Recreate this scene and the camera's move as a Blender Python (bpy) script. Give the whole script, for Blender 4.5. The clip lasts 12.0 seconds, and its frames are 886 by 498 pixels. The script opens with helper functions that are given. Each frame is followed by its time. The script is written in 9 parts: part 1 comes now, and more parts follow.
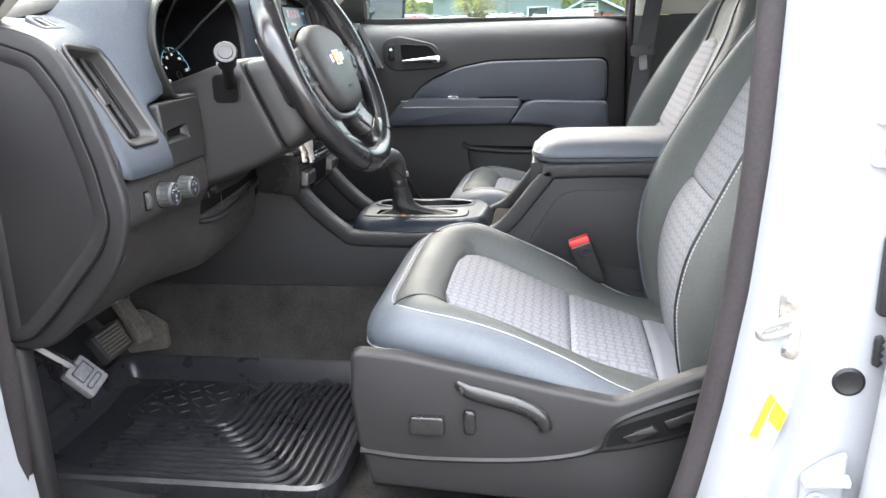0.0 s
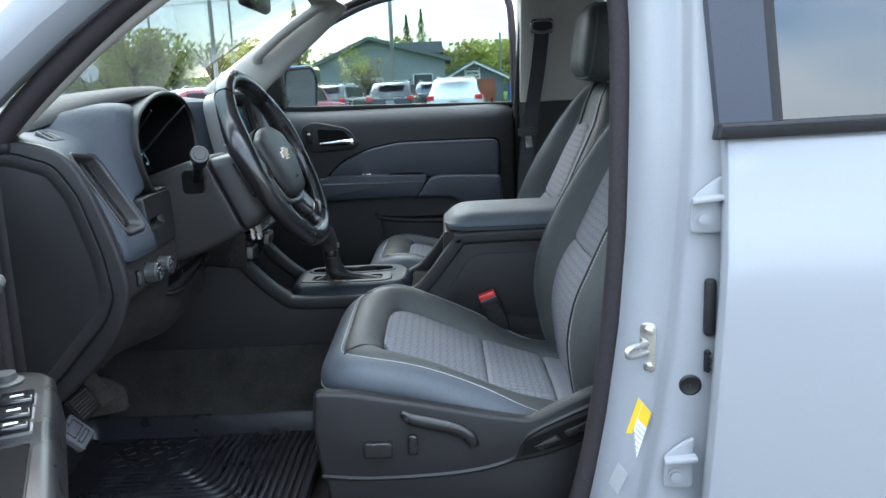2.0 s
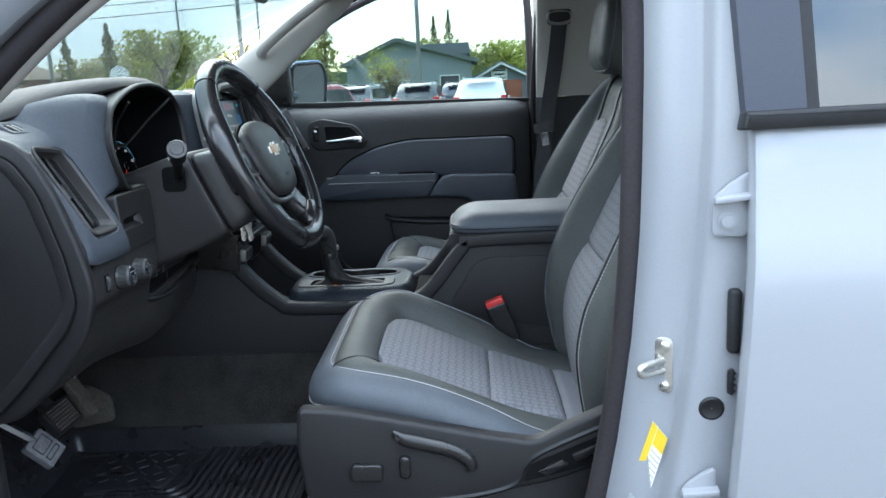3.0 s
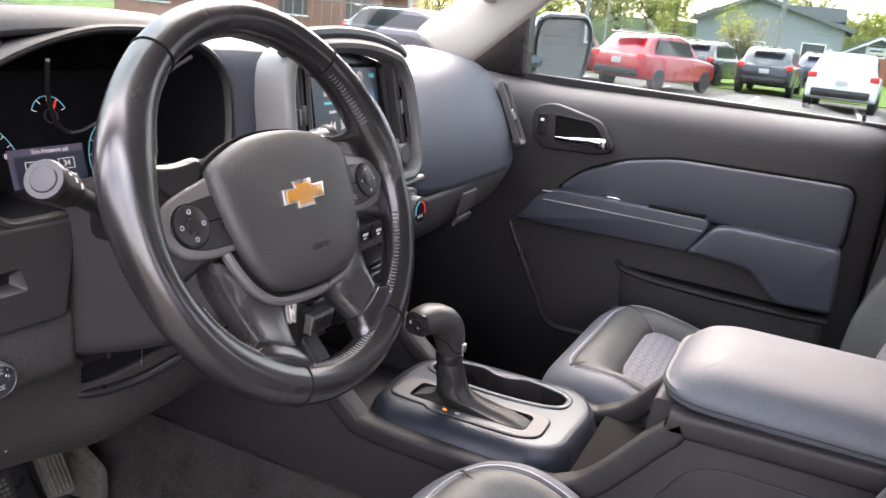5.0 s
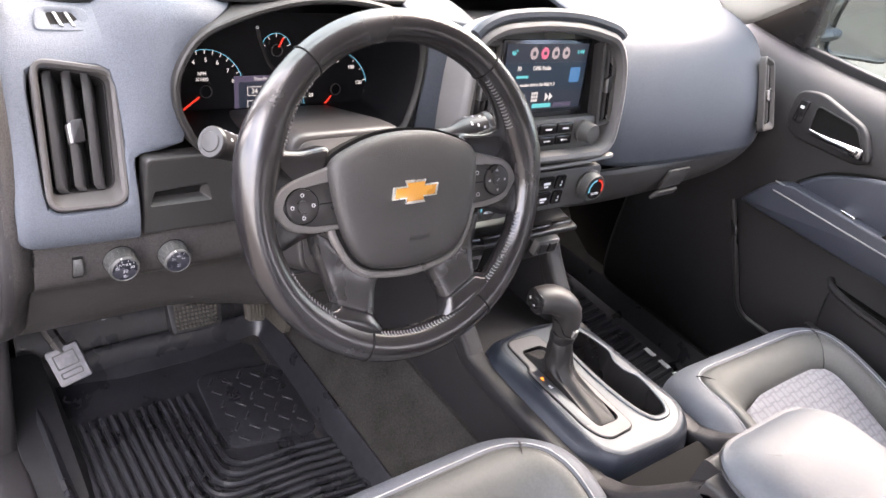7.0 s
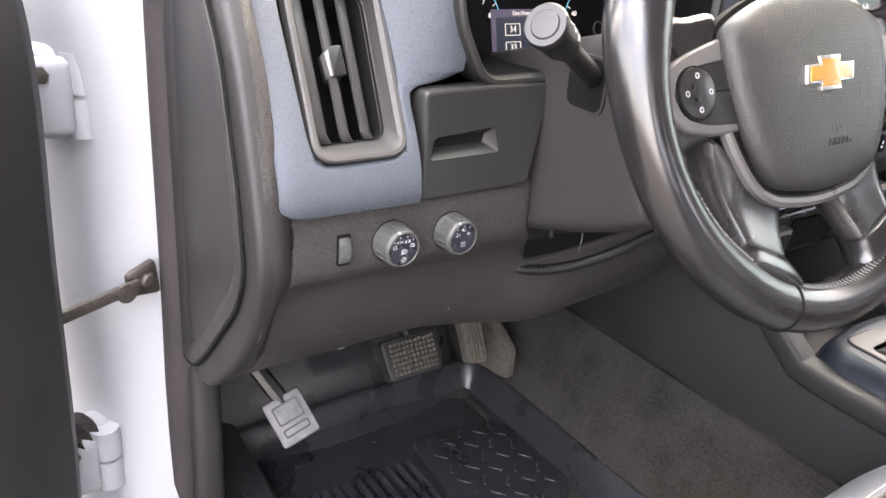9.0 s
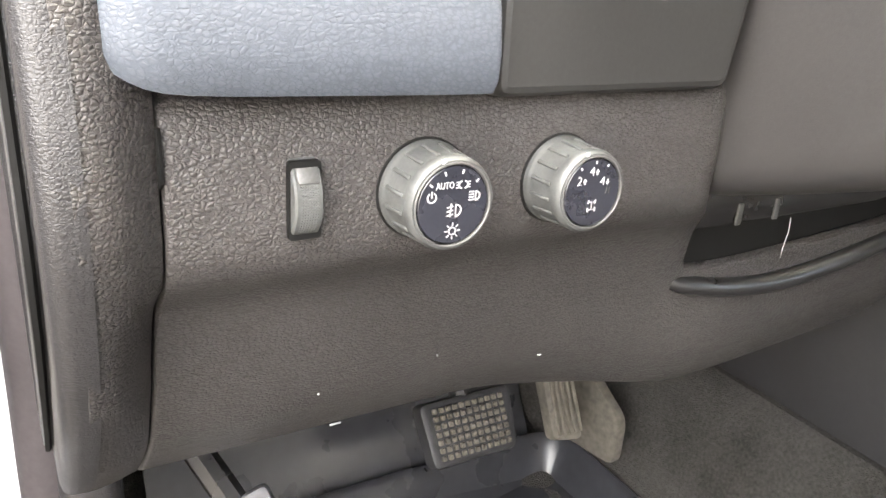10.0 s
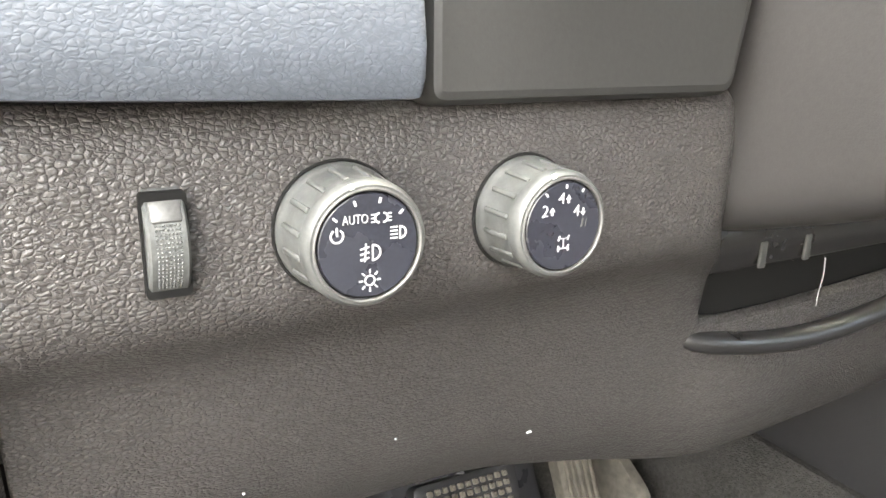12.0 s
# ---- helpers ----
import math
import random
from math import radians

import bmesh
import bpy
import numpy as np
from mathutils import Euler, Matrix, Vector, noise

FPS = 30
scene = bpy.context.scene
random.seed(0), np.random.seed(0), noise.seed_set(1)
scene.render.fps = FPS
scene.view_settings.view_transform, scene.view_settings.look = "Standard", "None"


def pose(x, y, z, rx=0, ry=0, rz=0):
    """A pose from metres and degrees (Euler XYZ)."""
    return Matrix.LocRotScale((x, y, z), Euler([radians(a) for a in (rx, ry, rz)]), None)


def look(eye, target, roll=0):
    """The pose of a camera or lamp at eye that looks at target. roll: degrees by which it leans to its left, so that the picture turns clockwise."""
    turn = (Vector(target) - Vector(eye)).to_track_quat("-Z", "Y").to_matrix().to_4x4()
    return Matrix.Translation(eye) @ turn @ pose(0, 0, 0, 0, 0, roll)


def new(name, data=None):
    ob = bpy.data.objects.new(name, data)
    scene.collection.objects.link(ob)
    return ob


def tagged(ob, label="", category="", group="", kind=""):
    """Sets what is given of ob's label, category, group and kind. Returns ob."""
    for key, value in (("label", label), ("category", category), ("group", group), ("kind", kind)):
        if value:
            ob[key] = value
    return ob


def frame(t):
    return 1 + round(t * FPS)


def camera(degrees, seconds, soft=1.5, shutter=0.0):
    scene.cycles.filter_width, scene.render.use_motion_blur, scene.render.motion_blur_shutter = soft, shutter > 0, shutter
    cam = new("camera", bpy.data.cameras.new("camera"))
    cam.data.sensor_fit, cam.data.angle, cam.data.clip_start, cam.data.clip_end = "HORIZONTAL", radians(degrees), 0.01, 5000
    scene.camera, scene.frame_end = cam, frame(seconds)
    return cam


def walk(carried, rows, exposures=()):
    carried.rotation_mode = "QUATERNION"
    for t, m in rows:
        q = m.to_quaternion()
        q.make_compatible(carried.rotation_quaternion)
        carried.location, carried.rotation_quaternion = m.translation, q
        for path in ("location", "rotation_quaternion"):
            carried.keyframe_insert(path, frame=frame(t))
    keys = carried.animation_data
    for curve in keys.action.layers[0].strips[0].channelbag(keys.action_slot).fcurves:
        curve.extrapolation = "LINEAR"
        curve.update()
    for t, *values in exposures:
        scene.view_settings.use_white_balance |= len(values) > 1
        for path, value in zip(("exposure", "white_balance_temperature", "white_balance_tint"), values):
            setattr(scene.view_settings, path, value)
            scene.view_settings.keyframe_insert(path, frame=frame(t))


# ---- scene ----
LENS = 59.46
cam = camera(LENS, 12.0)
PATH = [
    (0, (0.3095, -1.6326, 1.3047), (0.1675, -0.6827, 1.0264), -1.87),
    (0.5, (0.2740, -1.7700, 1.3308), (0.2131, -0.8021, 1.0871), -3.34),
    (1, (0.2082, -1.9142, 1.3687), (0.1999, -0.9387, 1.1490), -2.91),
    (1.5, (0.2447, -1.9223, 1.3782), (0.2442, -0.9442, 1.1699), -2.52),
    (2, (0.2691, -1.9113, 1.3761), (0.2633, -0.9328, 1.1700), -2.50),
    (2.5, (0.2748, -1.8915, 1.3671), (0.2572, -0.9138, 1.1576), -2.69),
    (2.7, (0.3085, -1.8680, 1.3526), (0.2802, -0.8892, 1.1498), -2.68),
    (4.5, (0.3299, -1.0996, 1.3834), (0.1152, -0.1492, 1.1582), 1.50),
    (5, (0.3658, -0.9425, 1.4231), (-0.0333, -0.0701, 1.1411), 5.79),
    (5.5, (0.4614, -0.8898, 1.5277), (-0.0922, -0.1593, 1.1277), 10.70),
    (6, (0.5015, -0.8655, 1.6163), (-0.1056, -0.2228, 1.1491), 13.65),
    (6.5, (0.5061, -0.8495, 1.6286), (-0.1093, -0.2402, 1.1285), 14.79),
    (6.7, (0.5134, -0.8447, 1.6393), (-0.1005, -0.2465, 1.1242), 15.02),
    (8.3, (0.4661, -0.9007, 1.5802), (-0.2065, -0.3024, 1.1448), 9.80),
    (8.5, (0.4189, -0.9482, 1.5016), (-0.2711, -0.3493, 1.0951), 7.91),
    (9, (0.2585, -0.9274, 1.3564), (-0.4692, -0.3848, 0.9368), 5.17),
    (9.5, (0.0791, -0.7948, 1.2249), (-0.6879, -0.2993, 0.8171), 4.51),
    (10, (-0.0179, -0.7365, 1.1658), (-0.8092, -0.2509, 0.7942), 4.43),
    (10.5, (-0.0532, -0.6825, 1.1371), (-0.8648, -0.2037, 0.8024), 4.10),
    (11, (-0.0585, -0.6779, 1.1332), (-0.8798, -0.2009, 0.8201), 3.43),
    (11.5, (-0.0583, -0.6780, 1.1388), (-0.8896, -0.2095, 0.8396), 2.63),
    (12, (-0.0568, -0.6790, 1.1401), (-0.8899, -0.2125, 0.8429), 1.76),
]
EXPOSURES = [(0, 3.88, 7300, 14), (0.5, 3.3, 7000, 12), (1, 2.58, 6300, 8), (2.7, 2.42, 6100, 7), (4.5, 3.5, 7000, 16), (5, 3.64, 7500, 26), (5.5, 4.06, 7500, 24), (6.5, 4.22, 7700, 25), (8.5, 4.02, 7700, 23), (9, 4.35, 7900, 21), (9.5, 5.0, 8500, 18), (10, 5.25, 8600, 15), (12, 5.45, 8600, 12)]
walk(cam, [(t, look(e, g, r)) for t, e, g, r in PATH], EXPOSURES)

# ---- daylight: bright, thinly clouded sky with a veiled sun behind the driver's side ----
SUN_ELEVATION, SUN_ROTATION = 40.0, -24.0
world = bpy.data.worlds.new("sky")
scene.world = world
world.use_nodes = True
wn, wl = world.node_tree.nodes, world.node_tree.links
wn.clear()
w_out, w_bg = wn.new("ShaderNodeOutputWorld"), wn.new("ShaderNodeBackground")
w_sky = wn.new("ShaderNodeTexSky")
w_sky.sky_type, w_sky.sun_disc = "NISHITA", False
w_sky.sun_elevation, w_sky.sun_rotation = radians(SUN_ELEVATION), radians(SUN_ROTATION)
w_co, w_map, w_noise, w_ramp, w_mix = (wn.new("ShaderNode" + k) for k in ("TexCoord", "Mapping", "TexNoise", "ValToRGB", "MixRGB"))
w_map.inputs["Scale"].default_value = (1.0, 1.0, 2.6)
w_noise.inputs["Scale"].default_value, w_noise.inputs["Detail"].default_value = 2.2, 8.0
w_ramp.color_ramp.elements[0].position, w_ramp.color_ramp.elements[1].position = 0.36, 0.58
w_mix.inputs["Color2"].default_value = (6.6, 7.2, 7.9, 1)
wl.new(w_co.outputs["Generated"], w_map.inputs["Vector"])
wl.new(w_map.outputs["Vector"], w_noise.inputs["Vector"])
wl.new(w_noise.outputs["Fac"], w_ramp.inputs["Fac"])
wl.new(w_ramp.outputs["Color"], w_mix.inputs["Fac"])
wl.new(w_sky.outputs["Color"], w_mix.inputs["Color1"])
# cloud is brighter overhead than along the horizon
w_sep, w_up = wn.new("ShaderNodeSeparateXYZ"), wn.new("ShaderNodeMapRange")
w_up.inputs["To Min"].default_value, w_up.inputs["To Max"].default_value = 0.068, 0.235
wl.new(w_co.outputs["Generated"], w_sep.inputs["Vector"])
wl.new(w_sep.outputs["Z"], w_up.inputs["Value"])
wl.new(w_up.outputs["Result"], w_bg.inputs["Strength"])
wl.new(w_mix.outputs["Color"], w_bg.inputs["Color"])
wl.new(w_bg.outputs["Background"], w_out.inputs["Surface"])

sun = new("sun", bpy.data.lights.new("sun", "SUN"))
sun.data.energy, sun.data.angle, sun.data.color = 1.3, radians(50), (1.0, 0.96, 0.91)
sun.rotation_euler = Euler((radians(90 - SUN_ELEVATION), 0, radians(180 - SUN_ROTATION)))


# ---- materials ----
class Paint:
    """A principled material with colour variation at two scales and a bump."""

    def __init__(self, name, color, rough=0.5, metal=0.0, spec=0.5, coat=0.0):
        self.m = bpy.data.materials.new(name)
        self.m.use_nodes = True
        self.t = self.m.node_tree
        self.p = self.t.nodes["Principled BSDF"]
        self.color = tuple(color[:3]) + (1,)
        self.set("Base Color", self.color)
        self.set("Roughness", rough)
        self.set("Metallic", metal)
        self.set("Specular IOR Level", spec)
        self.set("Coat Weight", coat)
        self.co = self.t.nodes.new("ShaderNodeTexCoord")
        self.rough = rough
        self.height = None

    def set(self, key, value):
        self.p.inputs[key].default_value = value
        return self

    def node(self, kind, **values):
        n = self.t.nodes.new("ShaderNode" + kind)
        for key, value in values.items():
            n.inputs[key.replace("_", " ")].default_value = value
        return n

    def link(self, a, b):
        self.t.links.new(a, b)

    def noise(self, scale, detail=4.0, stretch=None):
        n = self.node("TexNoise", Scale=scale, Detail=detail)
        if stretch:
            mp = self.node("Mapping", Scale=stretch)
            self.link(self.co.outputs["Object"], mp.inputs["Vector"])
            self.link(mp.outputs["Vector"], n.inputs["Vector"])
        else:
            self.link(self.co.outputs["Object"], n.inputs["Vector"])
        return n.outputs["Fac"]

    def wear(self, scale=6.0, amount=0.25, fine=120.0, rough_by=0.12):
        """Blotches and fine specks in colour and gloss."""
        big, small = self.noise(scale, 5), self.noise(fine, 3)
        add = self.node("Math")
        add.operation = "ADD"
        self.link(big, add.inputs[0]), self.link(small, add.inputs[1])
        rng = self.node("MapRange", From_Min=0.6, From_Max=1.4, To_Min=1 - amount, To_Max=1 + amount)
        self.link(add.outputs[0], rng.inputs["Value"])
        hsv = self.node("HueSaturation", Color=self.color)
        self.link(rng.outputs["Result"], hsv.inputs["Value"])
        self.link(hsv.outputs["Color"], self.p.inputs["Base Color"])
        r2 = self.node("MapRange", From_Min=0.3, From_Max=0.7, To_Min=max(0.02, self.rough - rough_by), To_Max=min(1, self.rough + rough_by))
        self.link(big, r2.inputs["Value"]), self.link(r2.outputs["Result"], self.p.inputs["Roughness"])
        return self

    def bump(self, out, strength, distance):
        b = self.node("Bump", Strength=strength, Distance=distance)
        self.link(out, b.inputs["Height"])
        if self.height is not None:
            self.link(self.height, b.inputs["Normal"])
        self.height = b.outputs["Normal"]
        self.link(self.height, self.p.inputs["Normal"])
        return self

    def grain(self, scale=520.0, strength=0.35, distance=0.0006, stretch=(1.0, 0.82, 1.15), crease=0.0):
        """Leather-like pebbles: rounded cells of uneven size between narrow creases."""
        mp = self.node("Mapping", Scale=stretch)
        ns = self.node("TexNoise", Scale=scale * 0.9, Detail=2.0)
        mix = self.node("MixRGB", Fac=0.0024)
        vor = self.node("TexVoronoi", Scale=scale * 1.12, Randomness=0.8)
        vor.feature = "DISTANCE_TO_EDGE"
        rnd = self.node("TexVoronoi", Scale=scale * 1.12, Randomness=0.8)
        rnd.feature = "SMOOTH_F1"
        rnd.inputs["Smoothness"].default_value = 0.15
        self.link(self.co.outputs["Object"], mp.inputs["Vector"])
        self.link(mp.outputs["Vector"], ns.inputs["Vector"])
        self.link(mp.outputs["Vector"], mix.inputs["Color1"]), self.link(ns.outputs["Color"], mix.inputs["Color2"])
        self.link(mix.outputs["Color"], vor.inputs["Vector"]), self.link(mix.outputs["Color"], rnd.inputs["Vector"])
        edge = self.node("MapRange", From_Min=0.0, From_Max=0.21, To_Min=0.0, To_Max=1.0)
        edge.interpolation_type = "SMOOTHSTEP"
        self.link(vor.outputs["Distance"], edge.inputs["Value"])
        dome = self.node("MapRange", From_Min=0.05, From_Max=0.70, To_Min=1.0, To_Max=0.0)
        self.link(rnd.outputs["Distance"], dome.inputs["Value"])
        root = self.node("MixRGB", Fac=0.6)
        self.link(edge.outputs["Result"], root.inputs["Color1"]), self.link(dome.outputs["Result"], root.inputs["Color2"])
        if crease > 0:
            # shade between the pebbles put into the colour: creases darker than their tops
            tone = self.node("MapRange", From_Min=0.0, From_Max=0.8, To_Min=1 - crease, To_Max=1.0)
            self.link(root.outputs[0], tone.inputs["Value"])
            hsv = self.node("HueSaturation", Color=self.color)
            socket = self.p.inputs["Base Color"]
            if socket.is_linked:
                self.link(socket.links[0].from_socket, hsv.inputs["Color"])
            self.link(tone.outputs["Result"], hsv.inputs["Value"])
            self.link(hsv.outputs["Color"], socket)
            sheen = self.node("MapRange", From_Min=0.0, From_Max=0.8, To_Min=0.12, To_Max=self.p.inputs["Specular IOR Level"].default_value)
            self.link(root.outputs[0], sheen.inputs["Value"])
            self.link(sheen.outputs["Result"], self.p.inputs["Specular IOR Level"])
        return self.bump(root.outputs[0], strength, distance)

    def fuzz(self, scale, strength, distance):
        return self.bump(self.noise(scale, 6), strength, distance)

    def by_object(self, amount):
        info = self.node("ObjectInfo")
        rng = self.node("MapRange", To_Min=1 - amount, To_Max=1 + amount)
        hsv = self.node("HueSaturation", Color=self.color)
        self.link(info.outputs["Random"], rng.inputs["Value"]), self.link(rng.outputs["Result"], hsv.inputs["Value"])
        self.link(hsv.outputs["Color"], self.p.inputs["Base Color"])
        return self


def glow(name, color, strength):
    p = Paint(name, (0.01, 0.01, 0.01), 0.3)
    p.set("Emission Color", tuple(color[:3]) + (1,)).set("Emission Strength", strength)
    return p.m


def woven(name, color, along, across, period=0.0145):
    """Quilted upholstery cloth: rows of interlocking waves."""
    p = Paint(name, color, 0.85, spec=0.25)
    sep = p.node("SeparateXYZ")
    p.link(p.co.outputs["Object"], sep.inputs["Vector"])

    def op(kind, a, b):
        n = p.node("Math")
        n.operation = kind
        for k, v in enumerate((a, b)):
            if isinstance(v, (int, float)):
                n.inputs[k].default_value = v
            else:
                p.link(v, n.inputs[k])
        return n.outputs[0]

    u, v = sep.outputs[along], sep.outputs[across]
    chk = p.node("TexChecker", Scale=1.0 / period)
    chk.inputs["Color1"].default_value, chk.inputs["Color2"].default_value = (1, 1, 1, 1), (0, 0, 0, 1)
    flat2 = p.node("CombineXYZ")
    p.link(u, flat2.inputs[0]), p.link(v, flat2.inputs[1])
    flat2.inputs[2].default_value = period * 0.5
    p.link(flat2.outputs[0], chk.inputs["Vector"])
    cell = op("GREATER_THAN", chk.outputs["Fac"], 0.5)
    ru, rv = op("PINGPONG", u, period * 0.5), op("PINGPONG", v, period * 0.5)
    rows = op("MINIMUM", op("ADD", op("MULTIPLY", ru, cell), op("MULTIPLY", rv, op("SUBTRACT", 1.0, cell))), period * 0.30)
    # tone follows the height, so shade in the grooves is in the colour
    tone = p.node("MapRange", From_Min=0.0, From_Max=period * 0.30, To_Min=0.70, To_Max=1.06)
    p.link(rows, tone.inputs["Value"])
    speck = p.node("MapRange", From_Min=0.3, From_Max=0.7, To_Min=0.82, To_Max=1.18)
    p.link(p.noise(900, 3), speck.inputs["Value"])
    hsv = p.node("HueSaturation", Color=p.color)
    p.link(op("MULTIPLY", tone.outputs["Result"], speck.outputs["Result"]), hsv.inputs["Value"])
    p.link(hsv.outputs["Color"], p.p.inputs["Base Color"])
    p.bump(rows, 0.45, 0.25)
    p.fuzz(1400, 0.25, 0.0005)
    return p.m


plastic = Paint("black_plastic", (0.0165, 0.0158, 0.0168), 0.42, spec=0.40).wear(7, 0.18, 260, 0.08).grain(720, 0.45, 0.0004).m
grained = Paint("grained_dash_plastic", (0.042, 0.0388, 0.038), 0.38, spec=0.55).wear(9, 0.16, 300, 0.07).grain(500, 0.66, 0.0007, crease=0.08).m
column_plastic = Paint("column_cover_plastic", (0.026, 0.0245, 0.0243), 0.40, spec=0.5).wear(10, 0.15, 420, 0.06).fuzz(1300, 0.25, 0.0003).m
vent_grey = Paint("grey_vent_plastic", (0.044, 0.042, 0.041), 0.46, spec=0.4).wear(10, 0.12, 420, 0.06).fuzz(1300, 0.2, 0.0003).m
slat_plastic = Paint("vent_slat_plastic", (0.034, 0.033, 0.033), 0.40, spec=0.45).wear(12, 0.15, 420, 0.06).m
pocket_plastic = Paint("matt_pocket_plastic", (0.017, 0.0168, 0.0165), 0.45, spec=0.4).wear(12, 0.2, 500, 0.06).fuzz(1300, 0.12, 0.0003).m
smooth_plastic = Paint("smooth_black_plastic", (0.0135, 0.013, 0.0135), 0.31, spec=0.5).wear(14, 0.2, 400, 0.1).fuzz(1500, 0.06, 0.0003).m
gloss_black = Paint("gloss_black", (0.012, 0.012, 0.013), 0.12, spec=0.5).wear(30, 0.15, 500, 0.05).m
rubber = Paint("black_rubber", (0.016, 0.016, 0.0175), 0.48, spec=0.35).wear(9, 0.35, 90, 0.14).fuzz(900, 0.12, 0.0004).m
mat_rubber = Paint("floor_mat_rubber", (0.018, 0.0185, 0.0215), 0.32, spec=0.45).wear(11, 0.4, 70, 0.12).fuzz(700, 0.14, 0.0004).m
seal_rubber = Paint("door_seal_rubber", (0.028, 0.024, 0.026), 0.72, spec=0.25).wear(14, 0.3, 200, 0.1).m
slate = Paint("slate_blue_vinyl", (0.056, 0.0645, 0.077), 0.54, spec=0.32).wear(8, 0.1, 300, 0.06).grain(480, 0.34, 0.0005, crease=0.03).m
slate_smooth = Paint("slate_blue_leather", (0.080, 0.090, 0.104), 0.52, spec=0.33).wear(10, 0.14, 260, 0.08).grain(700, 0.35, 0.0004).m
leather = Paint("black_leather", (0.062, 0.066, 0.063), 0.50, spec=0.36).wear(10, 0.2, 260, 0.09).grain(640, 0.4, 0.0004).m
hub_plastic = Paint("grained_hub_plastic", (0.028, 0.027, 0.0268), 0.38, spec=0.5).wear(12, 0.15, 300, 0.07).grain(560, 0.6, 0.0004).m
rim_leather = Paint("worn_rim_leather", (0.012, 0.0113, 0.0122), 0.22, spec=0.75).wear(16, 0.25, 220, 0.08).grain(900, 0.10, 0.0002).m
door_vinyl = Paint("dark_blue_door_vinyl", (0.029, 0.034, 0.046), 0.40, spec=0.5).wear(8, 0.12, 260, 0.06).grain(640, 0.4, 0.0004).m
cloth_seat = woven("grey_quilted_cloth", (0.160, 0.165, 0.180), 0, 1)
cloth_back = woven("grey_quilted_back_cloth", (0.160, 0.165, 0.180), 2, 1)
cloth_plain = Paint("grey_plain_cloth", (0.155, 0.160, 0.175), 0.88, spec=0.2).wear(20, 0.08, 900, 0.04).fuzz(1300, 0.4, 0.0006).m
dash_top = Paint("matt_dash_top", (0.022, 0.022, 0.023), 0.62, spec=0.3).wear(7, 0.18, 260, 0.06).grain(700, 0.4, 0.0004).m
radio_satin = Paint("dark_satin_panel", (0.085, 0.084, 0.083), 0.42, 0.3).wear(14, 0.1, 600, 0.05).m
stack_satin = Paint("satin_stack_trim", (0.15, 0.148, 0.147), 0.48, 0.35).wear(14, 0.1, 600, 0.06).m
spoke_satin = Paint("satin_spoke_trim", (0.125, 0.119, 0.116), 0.33, 0.35).wear(14, 0.12, 600, 0.06).m
spoke_black = Paint("satin_black_spoke", (0.022, 0.021, 0.0215), 0.27, spec=0.7).wear(5, 0.08, 300, 0.02).m
rim_thread = Paint("grey_rim_thread", (0.11, 0.11, 0.113), 0.7).wear(60, 0.2, 900).m
thread = Paint("pale_thread", (0.36, 0.36, 0.36), 0.7).wear(60, 0.2, 900).m
carpet = Paint("dark_carpet", (0.038, 0.036, 0.034), 0.95, spec=0.1).wear(16, 0.55, 300, 0.03).fuzz(650, 0.95, 0.004).m
headliner = Paint("pale_headliner", (0.44, 0.42, 0.38), 0.85, spec=0.2).wear(6, 0.06, 600, 0.03).fuzz(900, 0.25, 0.0006).m
white_paint = Paint("white_car_paint", (0.265, 0.277, 0.297), 0.24, spec=0.5, coat=0.6).set("Coat Roughness", 0.04).wear(2.5, 0.03, 500, 0.03).m
jamb_paint = Paint("white_jamb_paint", (0.262, 0.273, 0.292), 0.36, spec=0.5, coat=0.25).wear(7, 0.05, 300, 0.05).m
chrome = Paint("chrome", (0.78, 0.79, 0.80), 0.12, 1.0).wear(30, 0.06, 400, 0.05).m
satin = Paint("satin_silver", (0.27, 0.265, 0.26), 0.38, 0.7).wear(12, 0.08, 600, 0.06).m
oiled_steel = Paint("oiled_dark_steel", (0.07, 0.062, 0.056), 0.42, 0.6).wear(30, 0.4, 250, 0.12).m
zinc = Paint("zinc_plated_steel", (0.60, 0.59, 0.55), 0.32, 0.9).wear(25, 0.2, 300, 0.12).m
gaiter_leather = Paint("creased_gaiter_leather", (0.012, 0.0118, 0.012), 0.48, spec=0.38).wear(18, 0.25, 300, 0.1).grain(700, 0.4, 0.0003).m
dial_ring = Paint("worn_dial_ring", (0.085, 0.085, 0.084), 0.45, 0.35).wear(90, 0.35, 900, 0.12).m
dial_face_paint = Paint("blue_grey_dial_face", (0.016, 0.017, 0.023), 0.28, spec=0.5).wear(60, 0.25, 900, 0.08).m
knob_grey = Paint("worn_grey_knob", (0.052, 0.054, 0.053), 0.42, 0.0).wear(140, 0.4, 900, 0.14).fuzz(420, 0.18, 0.0004).m
surround_grey = Paint("satin_grey_trim", (0.050, 0.059, 0.068), 0.33, 0.15, spec=0.35, coat=0.0).wear(14, 0.12, 700, 0.06).m
gold = Paint("amber_enamel", (0.44, 0.20, 0.035), 0.3, 0.2, coat=0.4).wear(40, 0.1, 600, 0.05).m
red_plastic = Paint("red_plastic", (0.60, 0.035, 0.03), 0.4).wear(30, 0.1, 300, 0.06).m
# near-black for joints, and for shade put into hollows, openings and footwell walls
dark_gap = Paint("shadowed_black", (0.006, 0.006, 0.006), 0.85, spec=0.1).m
pedal_rubber = Paint("dusty_pedal_rubber", (0.075, 0.068, 0.058), 0.8, spec=0.2).wear(25, 0.45, 140, 0.08).fuzz(800, 0.3, 0.0006).m
park_rubber = Paint("dusty_grey_pedal", (0.11, 0.11, 0.117), 0.72, spec=0.25).wear(25, 0.4, 120, 0.08).m
